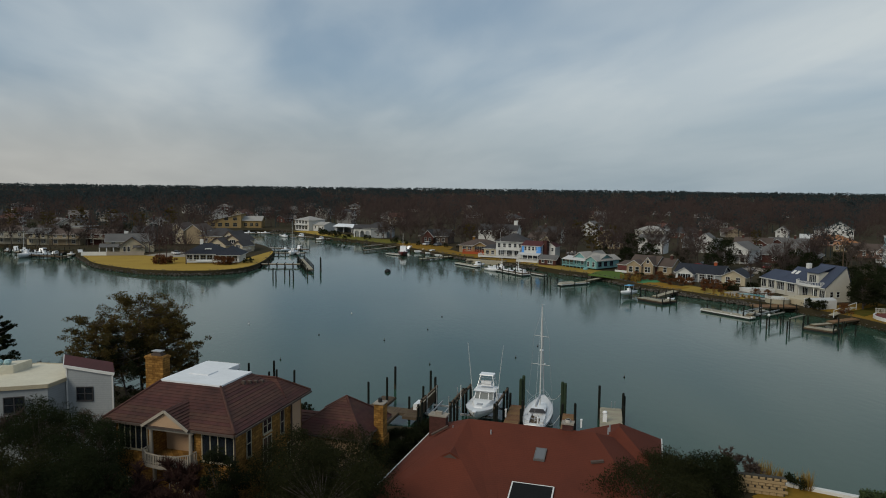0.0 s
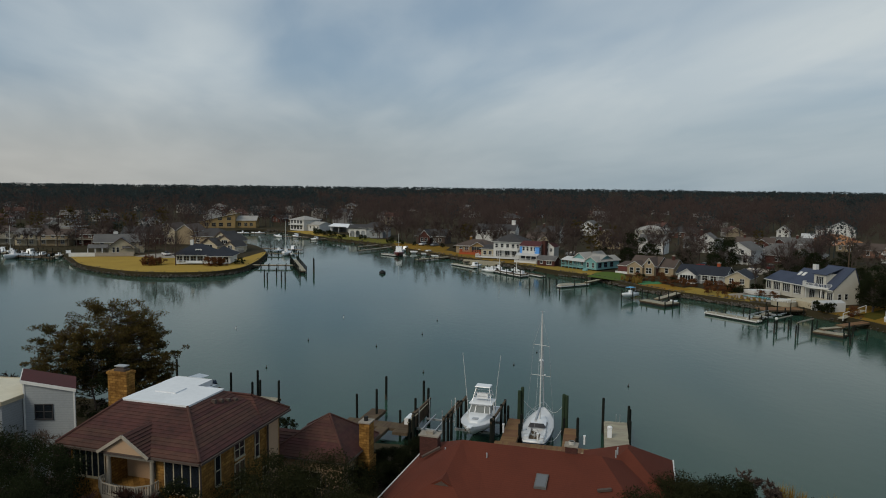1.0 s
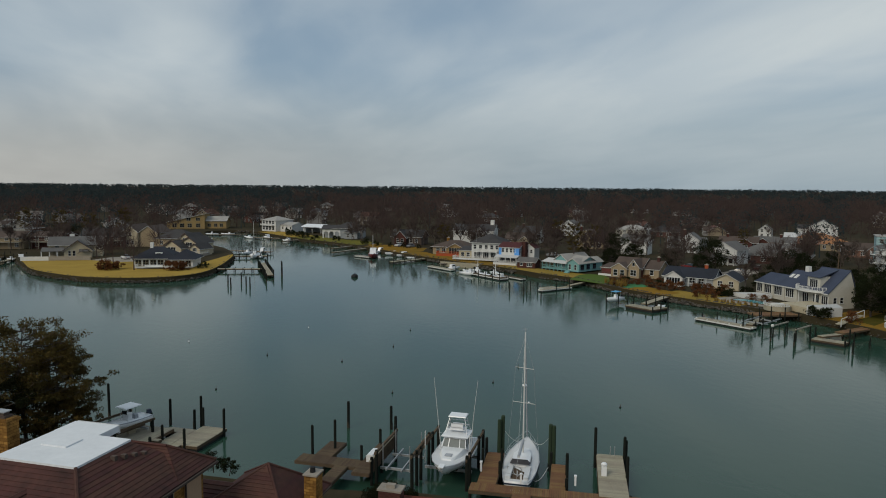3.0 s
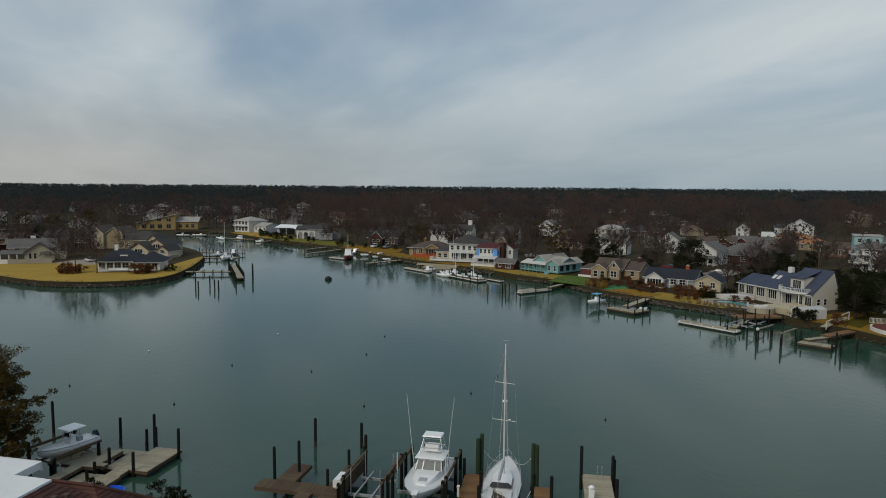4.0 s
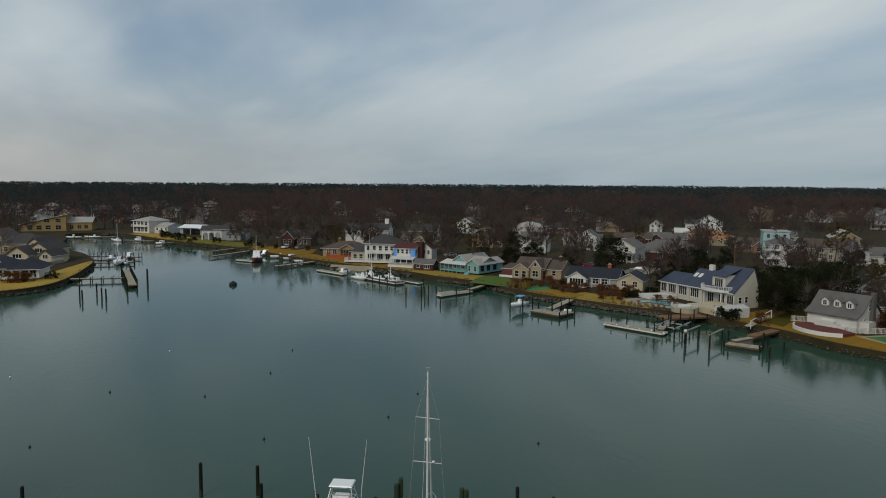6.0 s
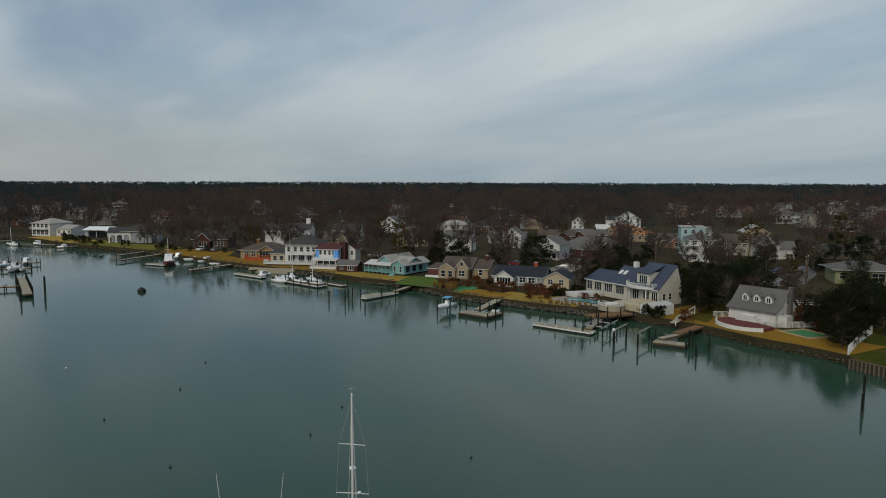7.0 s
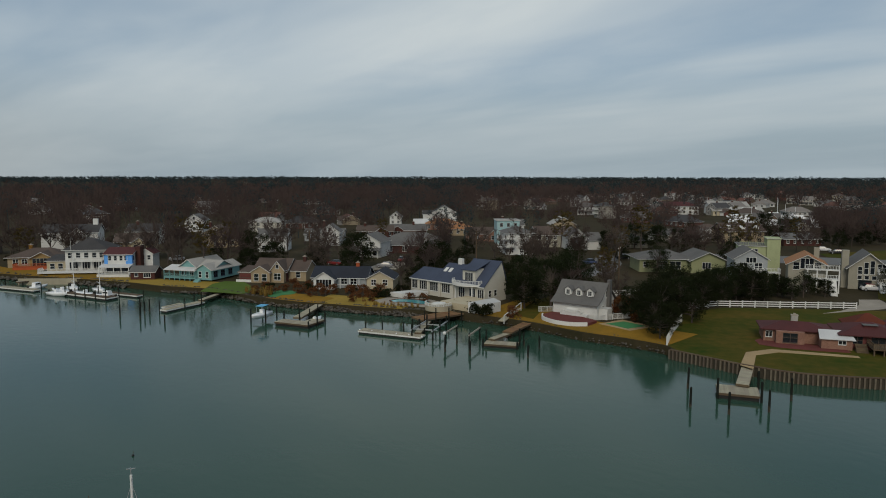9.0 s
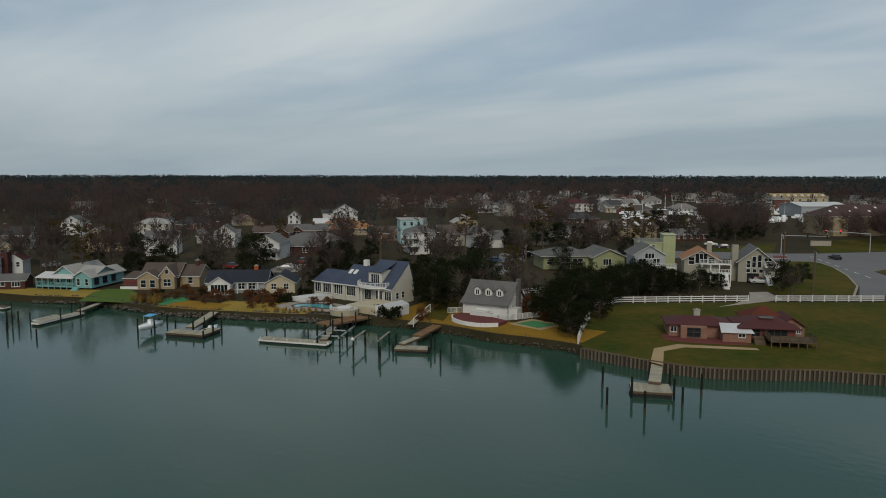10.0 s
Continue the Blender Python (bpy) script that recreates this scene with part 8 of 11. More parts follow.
line_dock((91.4, 131.4), (96.0, 120.6), 2.0, 0.6, WOODTAN, "floating dock with white edging and post caps", ((0.02, 1, 1.7), (0.3, 1, 2.2), (0.65, 1, 2.3), (0.98, 1, 1.6)), True)
for k in range(6):
    fd = thing("dock_fender", 91.0 + 4.6 * k / 5, 131.2 - 10.8 * k / 5, 0.45, 0, "round white fender on the float edge", "fender", "fenders on the float")
    part("ball", Geo().ball((0, 0, 0), 0.2, 0.2, 0.24, 8, 5), GELCOAT, fd)
    part("lanyard", Geo().tube((0, 0, 0.2), (0.12, 0.08, 0.4), 0.015, None, 4), TRIM, fd)
line_dock((96.0, 121.8), (103.0, 127.2), 1.1, 0.95, WOODTAN, "narrow sloping gangway to the float", ((0.5, 1, 2.2), (0.5, -1, 2.2)))
line_dock((101.8, 128.8), (111.6, 127.8), 3.4, 1.4, WOODNEW, "broad brown pier head below the terrace", ((0.05, -1, 3.0), (0.3, -1, 3.2), (0.6, -1, 3.0), (0.9, -1, 2.0), (0.05, 1, 1.3), (0.5, 1, 1.3)))
lf = thing("boat_lift", 96.0, 118.4, 0, 30, "empty boat lift with white beams over the water", "boat lift")
for y in (0.0, 3.6):
    part("beam", Geo().beam((0, y, 1.6), (9, y, 1.5), 0.16, 0.2), GALV, lf)
    for x in (0.5, 4.5, 8.5):
        part("piling", pile_geo(x, y, -3, 2.6, 0.14), PILE, lf)
for x in (2.4, 6.4):
    part("cross_beam", Geo().beam((x, -0.2, 1.3), (x, 3.8, 1.3), 0.14, 0.18), GALV, lf)
for x, y, t in ((93.0, 112.1, 2.4), (97.8, 114.4, 2.0), (94.4, 108.1, 2.2), (99.5, 101.1, 2.0), (105.0, 103.4, 2.0), (104.6, 106.2, 2.2)):
    mooring_pile(x, y, t, 0.13)
lf = thing("boat_lift", 97.2, 110.6, 0, 27, "weathered boat lift frame with pale capped beams", "boat lift")
for y in (0.4, 4.4):
    part("beam", Geo().beam((0, y, 2.1), (6.4, y, 2.1), 0.2, 0.2), CONCRETE, lf)
    for x in (0.3, 6.1):
        part("piling", pile_geo(x, y, -3, 2.4, 0.13), PILE, lf)
part("end_cap", Geo().ball((0, 4.4, 2.15), 0.3, 0.3, 0.3, 8, 5), TRIM, lf, "white end cap")
dock_at(99.4, 110.0, -58.5, [(0, 5.2, 0, 2.3, "x")], 0.6, WOODTAN, [(5.3, 2.4, 2.8), (5.3, -0.1, 1.2), (-0.1, 2.4, 2.4), (-0.1, -0.1, 1.4)], "tan floating dock with pale timber edge", True)
line_dock((101.6, 110.4), (106.4, 111.2), 1.1, 0.95, WOODTAN, "narrow pale gangway down to the float")
line_dock((106.2, 111.1), (115.4, 113.8), 1.7, 1.25, WOODNEW, "brown timber walkway to the bank", ((0.3, 1, 1.2), (0.3, -1, 1.2), (0.7, 1, 1.2)))
dock_at(83.6, 146.6, -67, [(0, 7.2, -0.2, 2.4, "x"), (4.6, 7.2, 2.4, 5.0, "x")], 0.7, WOODTAN, [(0, 2.6, 2.2), (3.4, 2.6, 2.2), (7.3, 2.5, 2.4), (7.3, -0.3, 1.4), (7.3, 5.0, 2.2)], "pale floating dock with white edging", True)
line_dock((87.2, 145.0), (97.8, 153.6), 1.6, 1.2, WOODTAN, "pale timber walkway over the stone bank", ((0.3, 1, 2.0), (0.3, -1, 2.0), (0.65, 1, 2.0), (0.65, -1, 2.0)))
line_dock((73.2, 171.4), (82.6, 175.0), 1.7, 0.65, WOODTAN, "pale floating dock off the teal house", ((0.0, 1, 2.4), (0.45, -1, 2.4), (0.9, -1, 2.8), (0.9, 1, 2.6)), True, ((2.0, 6.6, 1.6, 2.7, "x"),))
line_dock((82.4, 174.9), (90.4, 181.2), 1.2, 1.0, WOODTAN, "narrow pale gangway to the lawn", ((0.4, 1, 1.8),))
for x, y, t in ((67.7, 168.4, 2.4), (70.0, 172.4, 2.6), (65.8, 173.5, 2.4), (70.3, 175.5, 2.8), (71.6, 174.2, 2.6), (69.6, 161.5, 1.6)):
    mooring_pile(x, y, t, 0.13)
dock_at(102.2, 73.6, -62, [(0, 4.8, -0.2, 3.4, "x")], 0.75, WOODTAN, [(0, -0.3, 2.6), (4.9, -0.3, 2.6), (4.9, 3.5, 2.8)], "mossy floating dock with white edge", True)
line_dock((106.2, 72.3), (114.6, 75.2), 1.5, 1.15, WOODTAN, "pale gangway to the bulkhead")
for x, y, t in ((96.6, 74.2, 2.4), (97.4, 70.0, 2.6), (101.6, 67.2, 2.6), (107.6, 67.0, 2.8), (103.0, 77.8, 2.8)):
    mooring_pile(x, y, t, 0.14)
line_dock((28.4, 272.0), (46.0, 290.5), 1.4, 0.9, CONCRETE, "long grey dock on low piles", [(k / 6, 1, 1.1) for k in range(7)])
line_dock((29.2, 289.0), (45.0, 305.0), 1.2, 0.9, CONCRETE, "long grey dock with gangway", [(k / 6, 1, 1.1) for k in range(7)])
line_dock((36.6, 262.2), (41.2, 256.2), 2.4, 0.6, CONCRETE, "short grey floating dock beside a boat", ((0, 1, 1.8), (1, 1, 1.8)), True)
line_dock((56.4, 226.4), (61.4, 215.2), 1.8, 0.6, WOODTAN, "pale floating dock in the cove", ((0, 1, 1.8), (1, 1, 1.8), (0.5, 1, 1.8)), True)
line_dock((60.2, 229.0), (66.2, 229.2), 1.2, 1.0, CONCRETE, "short gangway in the cove")
line_dock((64.8, 208.0), (70.6, 192.6), 3.0, 0.7, WOODOLD, "dark timber dock crowded with piles", [(k / 5, s, 2.2 + 0.2 * (k % 2)) for k in range(6) for s in (-1, 1)], True)
line_dock((72.6, 200.2), (76.0, 191.8), 1.6, 0.6, WOODOLD, "low dark dock at the cove", ((0, 1, 1.4), (1, 1, 1.4)), True)
line_dock((45.6, 238.0), (58.6, 246.0), 1.8, 0.8, WOODTAN, "old pale dock with mossy posts", [(k / 6, s, 1.4) for k in range(7) for s in (-1, 1)])
line_dock((-9.0, 224.8), (3.8, 222.8), 1.6, 1.0, WOODTAN, "timber pier off the grassy point", [(k / 5, s, 1.4) for k in range(6) for s in (-1, 1)])
line_dock((3.4, 240.0), (6.6, 208.4), 2.0, 0.9, WOODTAN, "T-head of the pier with tall piles", [(k / 12, s, 2.3) for k in range(13) for s in (-1, 1)])
line_dock((-7.4, 263.2), (4.8, 262.2), 1.6, 0.9, WOODTAN, "second pier beside the cream house", [(k / 5, s, 1.7) for k in range(6) for s in (-1, 1)])
line_dock((-9.5, 285.0), (6.0, 277.0), 1.6, 0.9, CONCRETE, "third pier in the inlet", [(k / 6, s, 2.2) for k in range(7) for s in (-1, 1)])
for x, y, t in ((-3.9, 198.2, 2.6), (-2.8, 193.0, 2.4), (-0.7, 201.6, 2.6), (0.9, 195.0, 2.4), (2.0, 192.0, 2.6), (9.8, 213.5, 4.2), (10.0, 212.6, 4.0), (5.9, 200.0, 2.4)):
    mooring_pile(x, y, t, 0.16)
line_dock((-8.0, 356.0), (9.0, 343.6), 1.6, 0.8, CONCRETE, "grey dock before the white house", [(k / 4, 1, 1.6) for k in range(5)])
line_dock((-30, 372), (-8, 374), 1.8, 0.8, CONCRETE, "grey dock at the head of the inlet", [(k / 4, 1, 1.6) for k in range(5)])
line_dock((10, 328), (22, 339), 1.4, 0.8, CONCRETE, "low grey dock below the lawn", [(k / 4, 1, 1.2) for k in range(5)])
for k in range(6):
    line_dock((-108 + k * 6.2, 290 - k * 3.4), (-104 + k * 5.2, 276 - k * 4.2), 1.5, 0.8, WOODTAN if k % 2 else WOODOLD, "timber dock on the west bank", [(j / 3, s, 2.2) for j in range(4) for s in (-1, 1)])
line_dock((-92, 262), (-77, 254), 1.6, 0.9, WOODOLD, "dark pier beside the point", [(j / 5, s, 1.4) for j in range(6) for s in (-1, 1)])
# bay walls and low fences near the water
fb = thing("timber_wall", 66.0, 227.2, 0, -41, "low timber bulkhead with sandy top", "bulkhead", kind="structure")
part("wall", Geo().box(-6, 9, -1.2, -0.9, -1, 1.5), WOODTAN, fb)


def small_boat(x, y, yaw, length, label, hull=None, cover=None, mast=0.0, cabin=False, z=0.0, category="boat"):
    b = thing("boat", x, y, z, yaw, label, category, "small boats at the docks")
    s = length / 6.4
    st = [(0, 1.0 * s, -0.15, 0.75 * s, 0.12), (2.6 * s, 1.1 * s, -0.2, 0.78 * s, 0.18), (4.6 * s, 0.85 * s, -0.1, 0.9 * s, 0.35), (5.8 * s, 0.4 * s, 0.2, 1.0 * s, 0.5), (6.4 * s, 0.05, 0.6 * s, 1.05 * s, 0.5)]
    part("hull", hull_geo(st), hull or GELCOAT, b, "", True)
    part("deck", Geo().poly([(w * 0.98, yy, q - 0.03) for yy, w, k, q, f in st] + [(-w * 0.98, yy, q - 0.03) for yy, w, k, q, f in reversed(st)]), DECKWHITE, b)
    if cabin:
        part("cabin", Geo().loft([[(-0.8 * s, 1.6 * s, 0.7 * s), (0.8 * s, 1.6 * s, 0.7 * s), (0.7 * s, 1.7 * s, 2.0 * s), (-0.7 * s, 1.7 * s, 2.0 * s)], [(-0.7 * s, 4.0 * s, 0.8 * s), (0.7 * s, 4.0 * s, 0.8 * s), (0.6 * s, 3.5 * s, 2.0 * s), (-0.6 * s, 3.5 * s, 2.0 * s)]]), GELCOAT, b)
        part("window", Geo().box(-0.74 * s, 0.74 * s, 1.9 * s, 3.4 * s, 1.4 * s, 1.8 * s), GLASS, b)
    else:
        part("console", Geo().box(-0.35 * s, 0.35 * s, 2.2 * s, 2.9 * s, 0.6 * s, 1.5 * s), GELCOAT, b)
    if cover:
        t = part("canopy", Geo().box(-0.8 * s, 0.8 * s, 1.4 * s, 3.6 * s, 2.2 * s, 2.28 * s), cover, b)
        pg = Geo()
        for px_ in (-0.7, 0.7):
            for py_ in (1.5, 3.5):
                pg.tube((px_ * s, py_ * s, 0.7 * s), (px_ * s, py_ * s, 2.2 * s), 0.03, None, 4)
        part("canopy_posts", pg, ALLOY, t)
    if mast:
        m = part("mast", Geo().tube((0, 3.6 * s, 0.8), (0, 3.6 * s, mast), 0.09, 0.06, 6), TRIM, b)
        part("boom", Geo().tube((0, 3.5 * s, 2.2), (0, 0.8 * s, 2.2), 0.09, None, 6), CANVAS, m)
        part("spreader", Geo().beam((-0.8, 3.6 * s, mast * 0.6), (0.8, 3.6 * s, mast * 0.6), 0.06, 0.05), TRIM, m)
    part("outboard", Geo().box(-0.2 * s, 0.2 * s, -0.45 * s, 0, 0.1, 1.2 * s), RUBBER, b)
    return b


small_boat(85.2, 151.8, -58 + 180, 6.0, "white runabout under a light blue canopy on a lift", cover=BLUECANVAS, z=1.0)
cl = thing("boat_lift", 82.4, 150.6, 0, 32, "small boat lift with dark piles", "boat lift")
for x in (0.0, 4.2):
    for y in (-1.5, 1.5):
        part("piling", pile_geo(x, y, -3, 2.6, 0.13), PILE, cl)
for x in (0.8, 3.4):
    part("cradle_beam", Geo().beam((x, -1.5, 0.95), (x, 1.5, 0.95), 0.14, 0.16), GALV, cl)
small_boat(88.6, 143.0, -60, 4.4, "white skiff with dark blue cover at the dock", cover=None, hull=GELCOAT)
small_boat(43.0, 264.0, 170, 11.0, "trawler with dark red hull and white wheelhouse", REDHULL, None, 8.5, True)
small_boat(48.6, 279.0, 150, 6.5, "white cabin boat at the bank", cabin=True)
for k, (x, y, yaw, ln) in enumerate(((56.0, 262.0, 120, 6.0), (54.0, 268.0, 110, 7.0), (58.6, 252.5, 100, 5.5), (60.6, 219.4, -65, 5.0), (66.0, 206.5, 20, 6.4), (69.0, 200.0, 25, 6.0), (71.6, 194.0, 30, 5.2), (62.6, 209.5, 200, 6.0),
                                      (-4, 352, 40, 7.0), (4, 350, 30, 6.5), (-22, 376, 90, 8.0), (-14, 376, 80, 7.0), (14, 332, 50, 5.5), (2.4, 266, 180, 6.0), (-2.0, 280, 160, 7.0), (3.0, 284, 170, 6.5))):
    small_boat(x, y, yaw, ln, "white motorboat tied to a dock" if k % 3 else "white cabin cruiser at its berth", cabin=k % 3 == 0)
for x, y, m, ln in ((0.6, 268.6, 13.0, 10.0), (-91.5, 266.0, 11.5, 10.5), (68.2, 214.0, 9.0, 7.0), (72.0, 208.0, 8.0, 6.5)):
    small_boat(x, y, 175, ln, "white moored sailing boat with a tall bare mast", mast=m, category="sailboat")
for k in range(11):
    small_boat(-110 + k * 3.4, 284 - k * 2.3 + (k * 37 % 7), 150 + (k * 53) % 60, 5.5 + (k % 4) * 0.8, "white motorboat at a west bank dock", cabin=k % 2 == 0)
tb = thing("mooring_buoy", 30.2, 206.4, 0.0, 0, "round black mooring buoy floating on the water", "buoy")
part("float", Geo().ball((0, 0, 0.25), 1.0, 1.0, 0.7, 12, 8), RUBBER, tb, "", True)
part("band", Geo().tube((0, 0, 0.8), (0, 0, 1.1), 0.35, 0.3, 10), NAVYHULL, tb)
for k, (x, y) in enumerate(((-5, 130), (8, 118), (19, 112), (28, 120), (38, 97), (44, 104), (15, 138), (50, 84), (2, 101), (33, 132), (-12, 112), (24, 95))):
    ft = thing("crab_pot_float", x, y, 0, 0, "small dark crab pot float on the water", "float", "floats on the creek")
    part("ball", Geo().ball((0, 0, 0.06), 0.13, 0.13, 0.12, 8, 5), RUBBER if k % 6 else GELCOAT, ft)
    part("stick", Geo().tube((0, 0, 0.1), (0.05, 0, 0.45), 0.025, None, 5), WOODOLD, ft)


# fences, poles, signals, cars
def rail_fence(pts, label, rails=3, h=1.25, gap=2.4):
    f = thing("rail_fence", 0, 0, BAY, 0, label, "fence", kind="")
    for a, b in zip(pts, pts[1:]):
        n = max(1, round(math.dist(a, b) / gap))
        for k in range(n + 1):
            x, y = a[0] + (b[0] - a[0]) * k / n, a[1] + (b[1] - a[1]) * k / n
            part("post", Geo().box(x - 0.09, x + 0.09, y - 0.09, y + 0.09, 0, h + 0.1), TRIM, f)
        for r in range(rails):
            z = h * (r + 1) / rails - 0.08
            part("rail", Geo().beam((*a, z), (*b, z), 0.05, 0.17), TRIM, f)


rail_fence([(145.5, 99.5), (151.9, 96.9), (169.2, 77.6)], "white three-rail fence along the drive")
rail_fence([(172.8, 73.3), (186.5, 56.1), (194, 44), (200, 30)], "white three-rail fence beside the lawn")
rail_fence([(116.6, 88.2), (124.5, 91.6), (134.0, 95.0)], "white picket side fence down to the bulkhead", 4, 1.3, 1.2)
rail_fence([(139, 121), (150, 116), (158, 112)], "white board fence behind the cottage")


def utility_pole(x, y, h):
    p = thing("utility_pole", x, y, BAY, 20, "grey wooden utility pole with crossarm and transformer", "utility pole")
    part("post", pile_geo(0, 0, 0, h, 0.16), WOODOLD, p)
    part("crossarm", Geo().beam((-1.1, 0, h - 0.6), (1.1, 0, h - 0.6), 0.12, 0.14), WOODOLD, p)
    part("transformer", Geo().tube((0.3, 0.1, h - 2.2), (0.3, 0.1, h - 1.3), 0.24, None, 8), GALV, p)
    for k in (-1, 0, 1):
        part("insulator", Geo().tube((k * 0.9, 0, h - 0.53), (k * 0.9, 0, h - 0.35), 0.06, None, 6), TRIM, p)


for x, y, h in ((212, 80.5, 11.5), (150, 118, 10.5), (186, 69, 9.5), (128, 205, 10), (107, 246, 10.5), (160, 170, 10)):
    utility_pole(x, y, h)
sg = thing("traffic_signal", 283.9, 70.2, BAY, 96, "mast-arm traffic signal with two lit red lamps", "traffic light")
part("pole", Geo().tube((0, 0, 0), (0, 0, 6.6), 0.16, 0.12, 8), GALV, sg)
part("arm", Geo().tube((0, 0, 6.3), (13.5, 0, 6.8), 0.11, 0.06, 8), GALV, sg)
RED = bpy.data.materials.new("lit_red_lamp")
RED.use_nodes = True
RED.node_tree.nodes["Principled BSDF"].inputs["Base Color"].default_value = (0.6, 0.02, 0.02, 1)
RED.node_tree.nodes["Principled BSDF"].inputs["Emission Color"].default_value = (1, 0.03, 0.04, 1)
RED.node_tree.nodes["Principled BSDF"].inputs["Emission Strength"].default_value = 3.0
for u in (8.5, 12.6):
    hd = part("signal_head", Geo().box(u - 0.22, u + 0.22, -0.2, 0.2, 5.9, 7.2), RUBBER, sg)
    for sy in (-0.24, 0.24):
        part("lamp", Geo().ball((u, sy, 6.95), 0.17, 0.05, 0.17, 8, 5), RED, hd)


sg = thing("traffic_signal", 265.4, 92.6, BAY, 276, "grey mast-arm traffic signal seen from behind", "traffic light")
part("pole", Geo().tube((0, 0, 0), (0, 0, 6.4), 0.16, 0.12, 8), GALV, sg)
part("arm", Geo().tube((0, 0, 5.9), (13.5, 0, 6.2), 0.11, 0.06, 8), GALV, sg)
for u in (7.4, 12.8):
    part("signal_head", Geo().box(u - 0.22, u + 0.22, -0.2, 0.2, 5.4, 6.7), RUBBER, sg)
sn = thing("entrance_sign", 300.5, 87.2, BAY, 298, "low cream masonry entrance sign on the verge", "sign")
part("panel", Geo().box(-3.4, 3.4, -0.3, 0.3, 0, 1.9), PALESTONE, sn)
part("cap", Geo().box(-3.6, 3.6, -0.45, 0.45, 1.9, 2.15), BROWNROOF, sn)


def build_car(name, label, paint):
    c = thing(name, 0, 0, -50, 0, label, "car")
    body = Geo().loft([[(-0.85, y, a), (0.85, y, a), (0.9, y, (a + b) / 2), (0.82, y, b), (-0.82, y, b), (-0.9, y, (a + b) / 2)] for y, a, b in ((-2.25, 0.45, 0.75), (-2.1, 0.3, 0.95), (-0.8, 0.28, 1.02), (1.0, 0.28, 1.0), (2.1, 0.3, 0.9), (2.25, 0.45, 0.72))])
    part("body", body, paint, c)
    part("cabin", Geo().loft([[(-0.8, -1.7, 0.98), (0.8, -1.7, 0.98), (0.8, 1.0, 0.98), (-0.8, 1.0, 0.98)], [(-0.62, -1.2, 1.48), (0.62, -1.2, 1.48), (0.62, 0.3, 1.48), (-0.62, 0.3, 1.48)]]), GLASS, c)
    part("roof", Geo().box(-0.62, 0.62, -1.2, 0.3, 1.47, 1.53), paint, c)
    for x in (-0.8, 0.8):
        for y in (-1.4, 1.45):
            w = part("wheel", Geo().tube((x - 0.1, y, 0.33), (x + 0.1, y, 0.33), 0.33, None, 12), RUBBER, c)
            part("rim", Geo().tube((x - 0.11, y, 0.33), (x + 0.11, y, 0.33), 0.19, None, 8), GALV, w)
    for x in (-0.62, 0.62):
        part("headlight", Geo().box(x - 0.18, x + 0.18, 2.16, 2.24, 0.62, 0.76), TRIM, c)
        part("tail_light", Geo().box(x - 0.16, x + 0.16, -2.25, -2.17, 0.66, 0.8), LAMPRED, c)
    return c


dark = build_car("car", "dark sedan waiting on the grey road", surface("black_car_paint", (0.012, 0.013, 0.016), None, 0.3, 1, 5, 0.0, spec=0.4))
dark.matrix_basis = pose(259, 76.2, BAY + 0.04, 0, 0, 309)
car = build_car("car", "parked car with dark windows on a drive", CARPAINT)
tagged(car, group="parked cars")
spots = [(165, 141.5, 60), (171, 144, 70), (188, 152, 60), (121, 196, 100), (118, 200, 100), (140, 186, 40), (195.5, 82, 210), (204, 100, 30), (270, 112, 30), (276, 118, 210), (300, 128, 35),
         (312, 140, 215), (96, 246, 60), (104, 240, 60), (-40, 252, 30), (-33, 250, 100), (56, 286, 140), (60, 282, 140), (290, 150, 40), (133, 200, 20), (206, 152, 60), (152, 193, 130), (182, 99, 140)]
for k, (x, y, a) in enumerate(spots):
    if k == 0:
        car.matrix_basis = pose(x, y, BAY + 0.04, 0, 0, a)
    else:
        copy_thing(car, pose(x, y, BAY + 0.05, 0, 0, a))
    OBST.append((x, y, 4))


